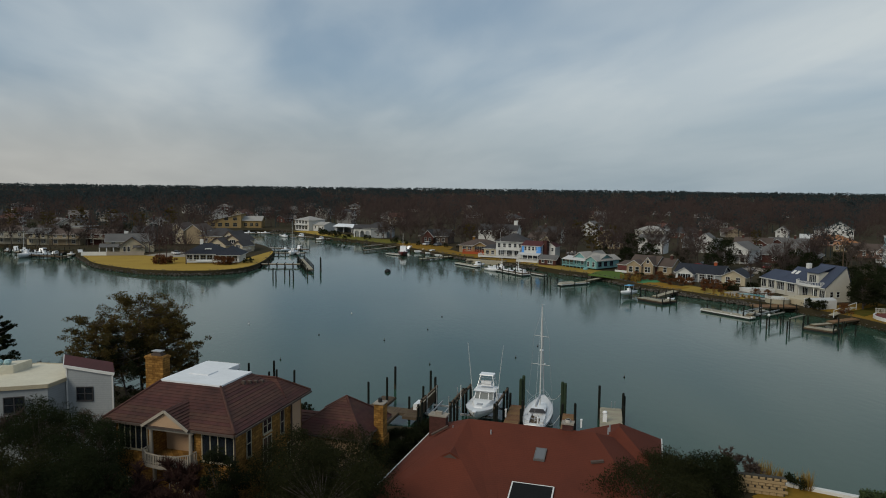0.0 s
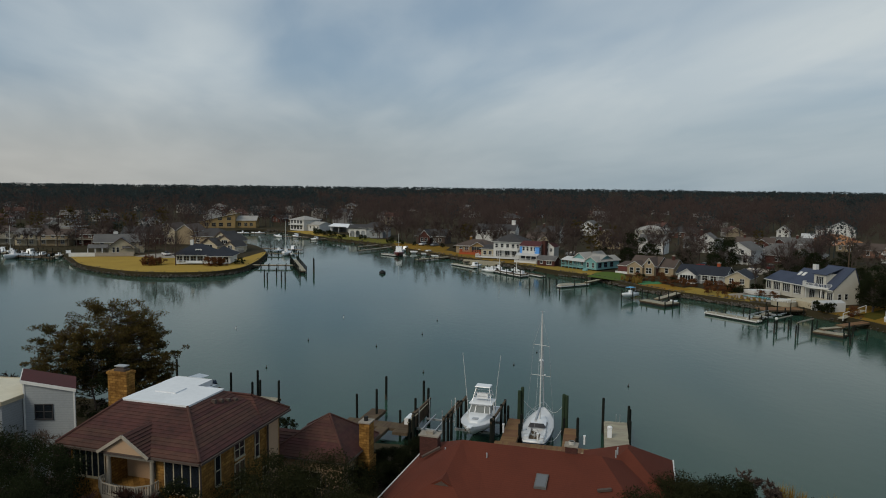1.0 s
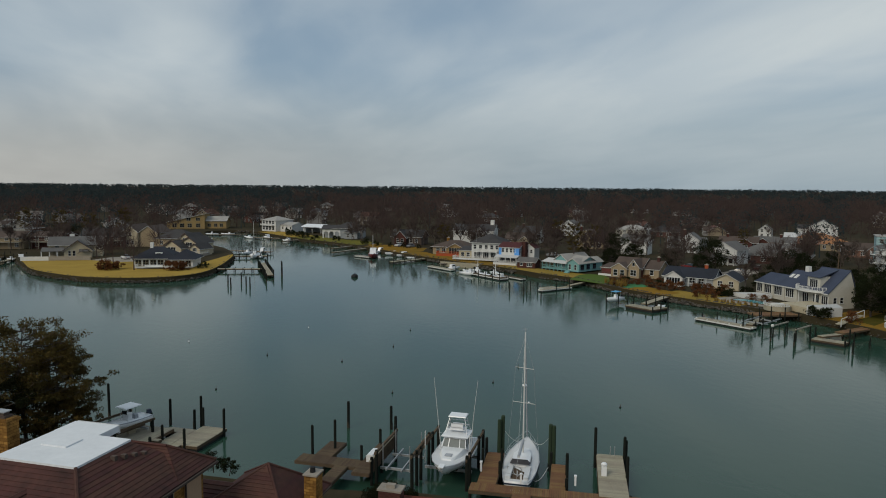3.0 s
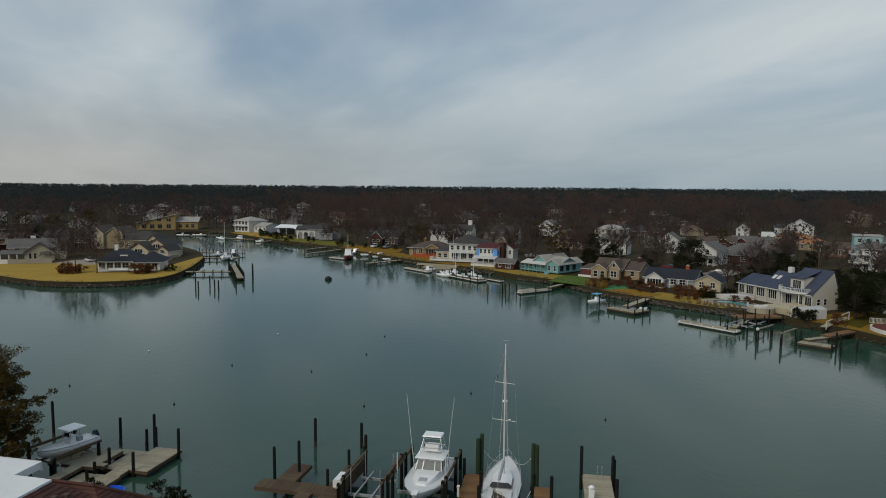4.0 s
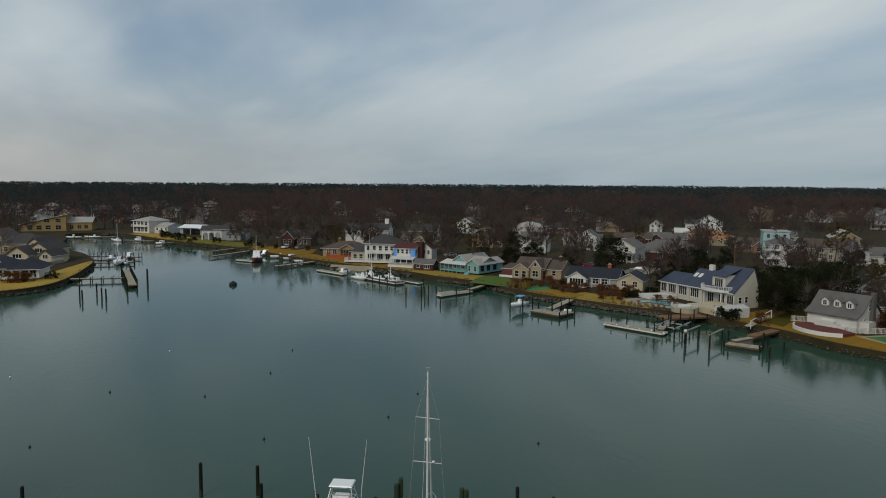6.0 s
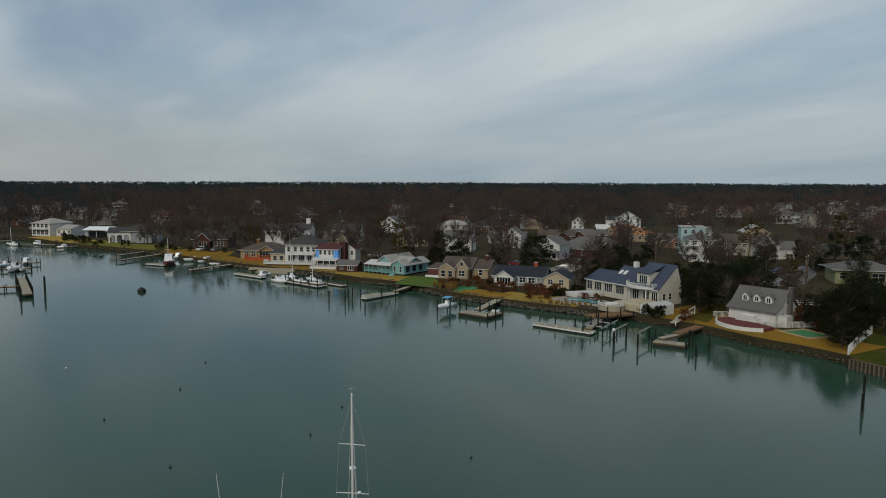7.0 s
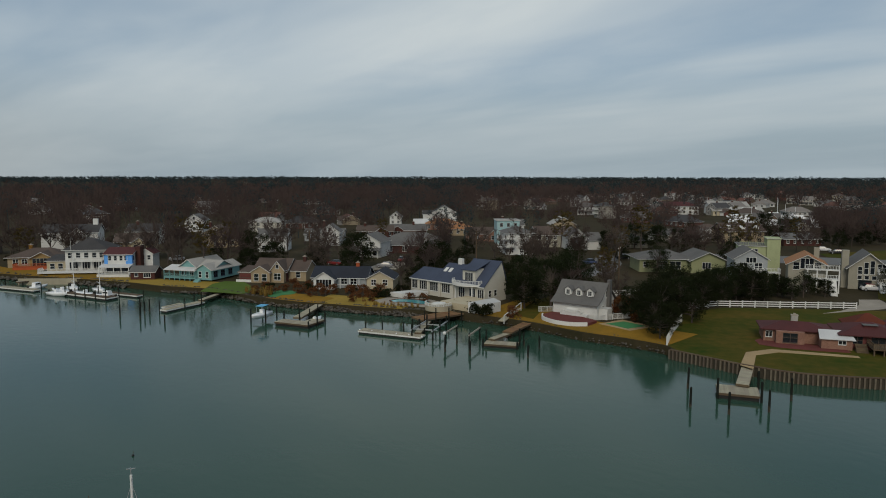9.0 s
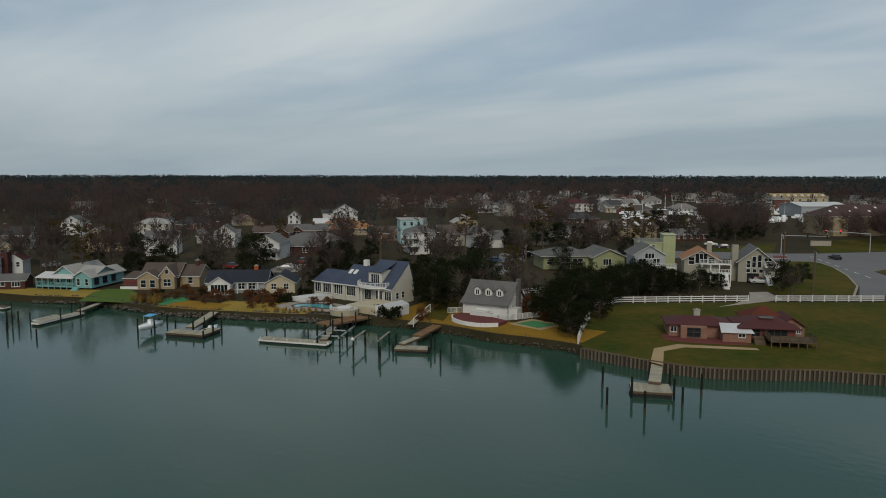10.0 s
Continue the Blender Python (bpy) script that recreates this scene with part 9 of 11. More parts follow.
# ---- the neighbourhood behind: houses among trees ----
def build_home(kind, label):
    h = thing("house", 0, 0, -60, 0, label, "house", "houses among the trees")
    if kind == 0:
        B = (-6.5, 6.5, -4.5, 4.5)
        volume(h, B, 0, 2.8, "gable_x", 2.4, HOMEWALL, HOMEROOF, 0.5)
        volume(h, (1.0, 5.8, -6.5, 0), 0, 2.7, "gable_y", 1.8, HOMEWALL, HOMEROOF, 0.4)
        win_row(h, "f", B, (1.6, 4.4), 0.9, 1.3, 1.3, 2)
        win_row(h, "l", B, (2.5, 6.0), 0.9, 1.1, 1.3, 2)
        win_row(h, "f", (1.0, 5.8, -6.5, 0), (2.4,), 0.8, 2.0, 1.4, 2)
    elif kind == 1:
        B = (-5.5, 5.5, -4.5, 4.5)
        volume(h, B, 0, 5.4, "gable_x", 2.4, HOMEWALL, HOMEROOF, 0.4)
        win_row(h, "f", B, (1.5, 4.2, 6.9, 9.5), 3.5, 1.0, 1.4)
        win_row(h, "f", B, (1.5, 9.5), 0.8, 1.0, 1.5)
        win_row(h, "l", B, (2.5, 6.5), 3.5, 1.0, 1.4)
        door(h, "f", B, 5.5, 0.05)
        part("porch_roof", Geo().slab([[(-5, -6.6, 2.5), (5, -6.6, 2.5), (5, -4.4, 3.0), (-5, -4.4, 3.0)]], 0.14), HOMEROOF, h)
        for x in (-4.8, -1.6, 1.6, 4.8):
            part("column", Geo().tube((x, -6.4, 0), (x, -6.4, 2.5), 0.12, None, 6), TRIM, h)
    elif kind == 2:
        B = (-4.5, 4.5, -6, 6)
        volume(h, B, 0, 5.2, "gable_y", 3.0, HOMEWALL, HOMEROOF, 0.4)
        win_row(h, "f", B, (2.2, 6.6), 3.3, 1.1, 1.4)
        win_row(h, "f", B, (4.5,), 5.6, 0.9, 1.0)
        win_row(h, "f", B, (2.2, 6.6), 0.8, 1.4, 1.5, 2)
        volume(h, (4.5, 9.5, -4, 4), 0, 2.7, "gable_x", 2.0, HOMEWALL, HOMEROOF, 0.4)
        part("garage_door", Geo().box(5.4, 8.6, -4.06, -3.98, 0.05, 2.2), TRIM, h)
    elif kind == 3:
        B = (-8, 8, -5, 5)
        volume(h, B, 0, 2.8, "hip", 3.0, HOMEWALL, HOMEROOF, 0.6)
        win_row(h, "f", B, (2, 5, 11, 14), 0.9, 1.4, 1.3, 2)
        door(h, "f", B, 8, 0.05)
        win_row(h, "l", B, (3, 7), 0.9, 1.2, 1.3, 2)
    else:
        B = (-5, 5, -5, 5)
        volume(h, B, 0, 7.6, "hip", 2.2, HOMEWALL, HOMEROOF, 0.5)
        for z in (0.8, 3.3, 5.8):
            win_row(h, "f", B, (1.6, 5.0, 8.4), z, 1.2, 1.4, 2)
        for z in (2.7, 5.2):
            b = part("balcony", Geo().box(-4.5, 2.0, -6.8, -5, z, z + 0.18), TRIM, h)
            railing(b, [(-4.4, -5.1), (-4.4, -6.7), (1.9, -6.7), (1.9, -5.1)], z + 0.18, 0.95, 0.45)
    chimney(h, 2.5 if kind != 2 else -3.2, 1.8, 2.5, {0: 6.2, 1: 8.8, 2: 8.8, 3: 6.6, 4: 10.4}[kind], 0.9, 0.8, BRICK)
    return h


HOMES = [build_home(0, "one-storey house with front gable among bare trees"), build_home(1, "two-storey house with columned porch among bare trees"), build_home(2, "steep-gabled house with attached garage among bare trees"),
         build_home(3, "low hip-roofed house among bare trees"), build_home(4, "tall three-storey house with balconies among bare trees")]

def set_home(L, R, depth, eave, kind, rise, wall, roof, label, wing=None, stack=None, rows=(0.9,)):
    """A house of the middle distance: main block, a wing (side or front), chimney and rows of windows."""
    h, w = house_at(L, R, BAY, label, group="houses among the trees")
    B = (0, w, 0, depth)
    volume(h, B, 0, eave, kind, rise, wall, roof, 0.45)
    n = max(2, int(w / 2.7))
    for z in rows:
        win_row(h, "f", B, [w * (k + 0.5) / n for k in range(n)], z, 1.0, 1.3, 2)
    win_row(h, "r", B, (depth * 0.3, depth * 0.7), rows[-1], 1.0, 1.3)
    if kind == "gable_y":
        window(h, "f", B, w / 2, eave + 0.2, 0.9, 1.1)
    if wing:
        x0, x1, y0, y1, ez, wk, wr = wing
        volume(h, (x0, x1, y0, y1), 0, ez, wk, wr, wall, roof, 0.35)
        win_row(h, "f", (x0, x1, y0, y1), ((x1 - x0) * 0.5,), 0.8, min(2.2, (x1 - x0) * 0.5), 1.4, 2)
    if stack:
        chimney(h, *stack, eave - 0.5, eave + rise + 0.9, 0.9, 0.8, BRICK)
    return h


SET_HOMES = (
    ((148.8, 340.4), (155.0, 335.0), 9, 5.4, "gable_y", 2.6, WHITE, GREYROOF, "narrow white two-storey house among bare trees", None, None, (0.9, 3.4)),
    ((126.0, 271.0), (132.6, 265.0), 9, 5.2, "gable_y", 2.6, TAN, BROWNROOF, "tan two-storey house with white-trimmed gable", (6.6, 12.0, 2, 9, 2.8, "gable_x", 1.9), (1.6, 4.0), (0.9, 3.3)),
    ((169.0, 319.6), (180.0, 310.2), 11, 4.6, "hip", 2.0, OFFWHITE, PALEROOF, "pale house with long low roof in the woods", None, None, (0.9, 2.9)),
    ((134.0, 246.6), (141.2, 240.2), 9, 5.0, "gable_x", 2.4, WHITE, GREYROOF, "white two-storey house half hidden by trees", (1.0, 5.0, -2.0, 3, 4.6, "gable_y", 1.8), None, (0.9, 3.2)),
    ((159.8, 248.4), (165.0, 243.6), 8, 5.2, "gable_y", 2.6, WHITE, GREYROOF, "small white house with steep front gable", None, (1.0, 4.0), (0.9, 3.2)),
    ((165.0, 267.0), (176.0, 257.0), 9, 2.8, "gable_x", 2.0, GREYWALL, GREYROOF, "low grey house with grey shingle roof", None, None, (0.9,)),
    ((189.0, 265.8), (200.0, 255.8), 9, 2.8, "gable_x", 2.0, BRICK, BROWNROOF, "low red brick ranch house with white garage", (7.5, 13.0, -2.0, 6, 2.7, "gable_y", 1.7), (3.0, 4.0), (0.9,)),
    ((203.0, 262.0), (214.5, 251.6), 9, 2.8, "gable_x", 2.1, BRICK, GREYROOF, "red brick ranch house with grey roof", (1.0, 6.0, -1.6, 4, 2.7, "gable_y", 1.8), (10.0, 4.0), (0.9,)),
    ((237.0, 277.2), (248.4, 266.8), 10, 2.9, "hip", 2.2, PINKBRICK, ORANGEROOF, "orange brick house with tan hip roof", None, (4.0, 5.0), (0.9,)),
    ((223.4, 248.0), (232.0, 240.4), 9, 2.8, "hip", 2.0, TAN, ORANGEROOF, "tan house with orange hip roof", None, (6.0, 4.0), (0.9,)),
    ((270.8, 309.6), (280.6, 301.0), 11, 5.8, "gable_y", 3.6, WHITE, DARKROOF, "white house with steep dark gable roof", (-5.0, 0.0, 2, 9, 4.8, "gable_x", 1.8), None, (0.9, 3.6)),
    ((237.0, 285.4), (246.4, 277.2), 9, 2.8, "gable_x", 1.8, GREYWALL, WHITEROOF, "low grey house with white roof", None, None, (0.9,)),
    ((244.6, 313.4), (249.0, 309.4), 9, 4.4, "gable_y", 2.4, WHITE, GREYROOF, "white gabled house among the trees", None, None, (0.9, 3.2)),
    ((212.0, 225.4), (222.6, 215.8), 10, 3.0, "gable_x", 2.2, PINKBRICK, BROWNROOF, "pale brick house with pinkish brown roof", (8.2, 12.8, -2.4, 4, 2.8, "gable_y", 1.9), None, (0.9,)),
    ((213.6, 192.4), (224.0, 183.0), 10, 4.6, "gable_x", 2.6, BEACHWALL, BROWNROOF, "grey house with broad brown roof and side gable", (-3.6, 0.0, 1, 7, 3.0, "shed_f", 1.2), None, (0.9, 2.9)),
    ((251.0, 214.2), (258.4, 207.6), 10, 5.4, "gable_y", 2.8, TAN, PALEROOF, "tan house with tall pale gable", None, None, (0.9, 3.4)),
    ((264.4, 174.0), (279.0, 160.8), 10, 2.8, "gable_x", 2.0, OFFWHITE, GREYROOF, "long pale ranch house with grey-brown roof", (4.0, 9.0, -2.0, 4, 2.7, "gable_y", 1.6), (13.0, 4.0), (0.9,)),
    ((289.4, 169.6), (297.6, 162.2), 9, 3.4, "hip", 2.4, WHITE, BROWNROOF, "white hip-roofed house with two small dormers", (2.0, 6.0, -1.8, 3, 3.2, "gable_y", 1.6), None, (0.9,)),
    ((285.0, 134.2), (295.0, 125.0), 10, 2.6, "gable_x", 1.8, BRICK, GREYROOF, "low building with wide grey roof behind the houses", None, None, (0.9,)),
    ((238.0, 232.0), (246.0, 225.0), 9, 4.8, "gable_x", 2.2, WHITE, GREYROOF, "white two-storey house with grey roof", None, (2.0, 4.0), (0.9, 3.2)),
    ((180.0, 232.0), (190.0, 223.6), 10, 2.8, "hip", 2.2, BRICK, BROWNROOF, "brown brick house under tall trees", None, None, (0.9,)),
    ((110.0, 300.0), (119.0, 293.0), 9, 5.0, "gable_x", 2.4, OFFWHITE, DARKROOF, "cream house with charcoal roof in the woods", None, (3.0, 4.0), (0.9, 3.2)),
    ((232.0, 172.0), (241.0, 164.0), 9, 2.8, "hip", 2.2, BEACHWALL, GREYROOF, "pale low house with grey hip roof", None, None, (0.9,)),
)
for row in SET_HOMES:
    set_home(*row)
    (lx, ly), (rx, ry) = row[:2]
    span = math.dist((lx, ly), (rx, ry))
    for back in (9, 19):
        OBST.append(((lx + rx) / 2 + (ry - ly) / span * back, (ly + ry) / 2 - (rx - lx) / span * back, 7.5))
for x, y in ((146, 203), (142, 196), (138, 188), (132, 178), (160, 204), (155, 197), (199, 193), (207, 203), (178, 172), (184, 178), (206, 165), (212, 168), (137, 190), (152, 196)):
    OBST.append((x, y, 6))
rng = random.Random(11)
placed, homes_at = [False] * len(HOMES), []
tries = 0
while len(homes_at) < 125 and tries < 9000:
    tries += 1
    ang = radians(rng.uniform(-34, 92))
    r = (275 if math.degrees(ang) < 12 else 335) + 400 * rng.random() ** 0.85
    x, y = 20 + r * math.sin(ang), 20 + r * math.cos(ang)
    if not inside(x, y, FARLAND) or any(not inside(x + dx, y + dy, FARLAND) for dx, dy in ((-26, 0), (0, -26), (26, 0), (-18, -18))):
        continue
    woods = 8 < math.degrees(ang) < 44 and r > 390
    if woods and rng.random() < 0.8:
        continue
    if any((x - a) ** 2 + (y - b) ** 2 < (c + 9) ** 2 for a, b, c in OBST) or any((x - a) ** 2 + (y - b) ** 2 < 24**2 for a, b in homes_at):
        continue
    if 196 < x < 400 and 20 < y < 150:
        continue
    k = rng.choice((0, 0, 1, 1, 2, 2, 3, 3, 0, 3, 4))
    m = pose(x, y, BAY, 0, 0, -math.degrees(ang) + rng.choice((0, 0, 35, -40, 80, -75)) + rng.uniform(-8, 8))
    if placed[k]:
        copy_thing(HOMES[k], m)
    else:
        HOMES[k].matrix_basis = m
        placed[k] = True
    homes_at.append((x, y))
tries = 0
while len(homes_at) < 163 and tries < 4000:
    tries += 1
    a, d = radians(rng.uniform(56, 84)), rng.uniform(455, 800)
    x, y = 24 + d * math.sin(a), 41 + d * math.cos(a)
    if not inside(x, y, FARLAND) or any((x - p) ** 2 + (y - q) ** 2 < 17**2 for p, q in homes_at):
        continue
    copy_thing(HOMES[rng.choice((0, 1, 2, 3, 3, 4))], pose(x, y, BAY, 0, 0, -math.degrees(a) + rng.choice((0, 30, -35, 85)) + rng.uniform(-8, 8)))
    homes_at.append((x, y))
HOMEOBST = [(x, y, 6.0) for x, y in homes_at]
# boats and sheds of a marina far off, apartments by the road
def marina_boats(name, a0, a1, r0, r1, n, label):
    """Moored and stored boats far off, too many to count."""
    mar = random.Random(n)
    g = Geo()
    for k in range(n):
        a, r = radians(mar.uniform(a0, a1)), mar.uniform(r0, r1)
        x, y = 24 + r * math.sin(a), 41 + r * math.cos(a)
        ln, w, yaw = mar.uniform(5, 11), mar.uniform(2.0, 3.2), a * -1 + mar.choice((0, 1.57)) + mar.uniform(-0.2, 0.2)
        c, q = math.cos(yaw), math.sin(yaw)

        def ring(u0, u1, v):
            return [(x + c * u * ln - q * t * w, y + q * u * ln + c * t * w) for u, t in ((u0, -v), (u1 - 0.2, -v), (u1, 0), (u1 - 0.2, v), (u0, v))]
        z0 = BAY + mar.choice((0.1, 0.1, 0.4))
        g.prism(ring(-0.5, 0.5, 0.5), z0, z0 + 1.1)
        g.prism(ring(-0.3, 0.25, 0.34), z0 + 1.1, z0 + mar.uniform(1.7, 2.8))
        if mar.random() < 0.08:
            g.tube((x, y, z0), (x, y, z0 + mar.uniform(8, 13)), 0.09, 0.06, 4)
    return solid(name, g, GELCOAT, label, "boats", kind="stuff")


marina_boats("moored_boats", 66.4, 72.4, 375, 480, 46, "crowded white boats moored in a far marina")
marina_boats("stored_boats", 76.8, 80.4, 400, 560, 34, "white boats stored in a far marina yard")


def block(L, R, depth, eave, kind, rise, wall, roof, label, rows, step=3.6, dormers=0):
    """A long building: rows of windows and roof dormers along its front."""
    dx, dy = R[0] - L[0], R[1] - L[1]
    w = math.hypot(dx, dy)
    h = thing("commercial_building", L[0], L[1], BAY, math.degrees(math.atan2(dy, dx)), label, "building")
    volume(h, (0, w, 0, depth), 0, eave, kind, rise, wall, roof, 0.6)
    n = max(2, int(w / step))
    for z in rows:
        win_row(h, "f", (0, w, 0, depth), [w * (k + 0.5) / n for k in range(n)], z, 1.3, 1.4, 2, CREAM)
    for k in range(dormers):
        u = w * (k + 0.5) / dormers
        part("dormer", Geo().extrude([(u - 0.8, 1.2, eave + 0.2), (u + 0.8, 1.2, eave + 0.2), (u + 0.8, 1.2, eave + 1.2), (u, 1.2, eave + 1.9), (u - 0.8, 1.2, eave + 1.2)], (0, 2.6, 0)), TRIM, h, "white gabled dormer")
    for u in (0.1, 0.5, 0.9):
        HOMEOBST.append((L[0] + dx * u - dy / w * depth / 2, L[1] + dy * u + dx / w * depth / 2, 12))
    return h


condo = block((349.0, 93.6), (391.0, 46.0), 17, 8.0, "hip", 4.6, TAN, CONDOROOF, "long brown apartment block with dark red-brown roof", (1.0, 3.8, 6.2), 4.2)
for k in range(14):
    u = 3 + k * 4.3
    part("roof_window", Geo().extrude([(u, 3.0 + 2.6 * (k % 2), 9.75 + 1.38 * (k % 2)), (u + 0.9, 3.0 + 2.6 * (k % 2), 9.75 + 1.38 * (k % 2)), (u + 0.9, 4.0 + 2.6 * (k % 2), 10.29 + 1.38 * (k % 2)), (u, 4.0 + 2.6 * (k % 2), 10.29 + 1.38 * (k % 2))], (0, 0, 0.1)), TRIM, condo)
for u0 in (1.0, 15.0, 31.0):
    part("porch_wing", Geo().extrude([(u0, -3.2, 0), (u0 + 6.4, -3.2, 0), (u0 + 6.4, -3.2, 5.6), (u0 + 3.2, -3.2, 7.6), (u0, -3.2, 5.6)], (0, 3.2, 0)), TAN, condo, "tan gabled entrance wing")
block((481.0, 128.5), (501.0, 106.8), 24, 6.6, "gable_x", 2.0, GREYWALL, WHITEROOF, "marina storage shed with white metal roof", (2.0,), 6)
block((583.0, 168.0), (614.0, 136.6), 14, 8.6, "gable_x", 2.6, CREAM, OCHRE, "long yellow terrace of waterfront houses", (2.0, 5.4), 6, 8)
block((450.0, 239.5), (471.0, 216.6), 12, 3.4, "gable_x", 2.2, CREAM, PALEROOF, "long pale yellow waterfront house", (1.0,), 3.6, 4)
block((273.0, 151.0), (284.0, 141.0), 12, 5.2, "gable_x", 2.6, TAN, BROWNROOF, "tan apartment house with brown roof and white dormers", (0.9, 3.2), 3.2, 3)
block((440.0, 268.0), (456.0, 252.0), 12, 5.6, "hip", 2.6, WHITE, MAROON, "white house with red hip roof by the far marina", (1.0, 3.4), 3.4)
block((468.0, 250.0), (486.0, 232.0), 12, 5.6, "gable_x", 2.6, WHITE, PALEROOF, "white waterfront house with pale roof", (1.0, 3.4), 3.4)


# ---- trees ----
def rand_dir(r):
    while True:
        v = Vector((r.uniform(-1, 1), r.uniform(-1, 1), r.uniform(-1, 1)))
        if 0.05 < v.length < 1:
            return v.normalized()


def bare_tree(seed, h, spread, levels=3, twigs=5):
    """A leafless tree: wood as tapered tubes, the finest twigs as slender blades."""
    r = random.Random(seed)
    wood, fine = Geo(), Geo()

    def grow(p, d, ln, rad, lev):
        q = p + d * ln
        mid = p.lerp(q, 0.5) + rand_dir(r) * ln * 0.06
        n = 5 if lev == 0 else 4 if lev == 1 else 3
        wood.tube(p, mid, rad, rad * 0.8, n).tube(mid, q, rad * 0.8, rad * 0.55, n)
        if lev == levels:
            for _ in range(twigs):
                s = p.lerp(q, r.uniform(0.2, 1.0))
                t = (d * 0.7 + rand_dir(r) * 0.9 + Vector((0, 0, 0.35))).normalized() * r.uniform(0.7, 1.7) * h / 14
                side = t.cross(rand_dir(r)).normalized() * 0.055
                fine.poly([s - side, s + side, s + t])
                s2 = s + t * 0.45
                t2 = (t.normalized() + rand_dir(r) * 0.9).normalized() * t.length * 0.6
                fine.poly([s2 - side * 0.7, s2 + side * 0.7, s2 + t2])
            return
        kids = (7, 4, 4)[lev] if lev < 3 else 3
        for k in range(kids):
            f = r.uniform(0.45, 1.0) if lev == 0 else r.uniform(0.3, 1.0)
            a = r.uniform(0, 6.283)
            out = Vector((math.cos(a), math.sin(a), 0))
            tilt = spread if lev == 0 else r.uniform(0.5, 0.9)
            dd = (d * (1 - tilt * 0.55) + (out if lev == 0 else rand_dir(r)) * tilt + Vector((0, 0, 0.28))).normalized()
            grow(p.lerp(q, f), dd, ln * r.uniform(0.5, 0.72) * (0.9 if lev == 0 else 0.8), rad * (0.42 if lev == 0 else 0.5), lev + 1)

    grow(Vector((0, 0, -0.3)), Vector((r.uniform(-0.05, 0.05), r.uniform(-0.05, 0.05), 1)).normalized(), h * 0.52, h * 0.016, 0)
    return wood, fine


def leaf_cloud(g, c, rx, ry, rz, n, size, r, droop=0.0):
    for _ in range(n):
        v = rand_dir(r) * (r.random() ** 0.35)
        p = Vector((c[0] + v.x * rx, c[1] + v.y * ry, c[2] + v.z * rz - droop * (v.x * v.x + v.y * v.y)))
        a, b = rand_dir(r) * size * r.uniform(0.6, 1.3), rand_dir(r) * size * r.uniform(0.4, 0.9)
        g.poly([p - a, p + b, p + a * 0.9 - b * 0.2])


def leafy_tree(seed, h, rad, clumps, leaves, size, low=0.18):
    """A dense evergreen: limbs, and a crown of leaf clumps with gaps and an uneven outline."""
    r = random.Random(seed)
    wood, crown = Geo(), Geo()
    wood.tube((0, 0, -0.3), (r.uniform(-0.2, 0.2), 0, h * 0.45), h * 0.03, h * 0.018, 7)
    for k in range(clumps):
        a, u = r.uniform(0, 6.283), r.random()
        z = h * (low + (0.93 - low) * u)
        reach = rad * math.sqrt(max(0.05, 1 - ((u - 0.32) / 0.78) ** 2)) * r.uniform(0.45, 1.0)
        c = Vector((math.cos(a) * reach, math.sin(a) * reach, z))
        wood.tube((0, 0, min(z * 0.8, h * 0.45)), c * 0.9, h * 0.009, h * 0.003, 4)
        s = rad * r.uniform(0.2, 0.36)
        leaf_cloud(crown, c, s, s, s * 0.75, leaves, size, r)
    return wood, crown


def pine_tree(seed, h, rad, whorls, size, leaves, bare=0.42, n_limb=(3, 5)):
    """A loblolly pine: tall bare trunk and flat tufted boughs."""
    r = random.Random(seed)
    wood, crown = Geo(), Geo()
    pts = [Vector((0.02 * h * math.sin(k * 1.3 + seed), 0.02 * h * math.cos(k * 1.7 + seed), h * k / 5 - (0.3 if k == 0 else 0))) for k in range(6)]
    for k in range(5):
        wood.tube(pts[k], pts[k + 1], h * 0.017 * (1 - k / 5.6), h * 0.017 * (1 - (k + 1) / 5.6), 6)
    for w in range(whorls):
        u = bare + (0.99 - bare) * (w + r.random() * 0.6) / whorls
        z = h * u
        base = pts[min(4, int(u * 5))].lerp(pts[min(5, int(u * 5) + 1)], u * 5 - int(u * 5))
        reach = rad * (1 - ((u - bare - 0.18) / (1.02 - bare)) ** 2) * r.uniform(0.6, 1.1)
        for k in range(r.randint(*n_limb)):
            a = r.uniform(0, 6.283)
            tip = base + Vector((math.cos(a) * reach, math.sin(a) * reach, reach * r.uniform(0.05, 0.5)))
            mid = base.lerp(tip, 0.55) + Vector((0, 0, -0.04 * reach))
            wood.tube(base, mid, h * 0.005, h * 0.0035, 4).tube(mid, tip, h * 0.0035, h * 0.0015, 3)
            for f in (0.5, 0.7, 0.85, 1.0):
                c = (mid if f < 0.55 else mid.lerp(tip, (f - 0.55) / 0.45)) + rand_dir(r) * reach * 0.12
                s = rad * r.uniform(0.08, 0.15)
                leaf_cloud(crown, c, s, s, s * 0.5, leaves, size, r)
    return wood, crown


def tree_thing(geos, crown_mat, label, category="tree", group="trees of the neighbourhood", name="tree", crown="crown"):
    t = thing(name, 0, 0, -80, 0, label, category, group)
    part("trunk", geos[0], BARK, t)
    part(crown, geos[1], crown_mat, t)
    return t


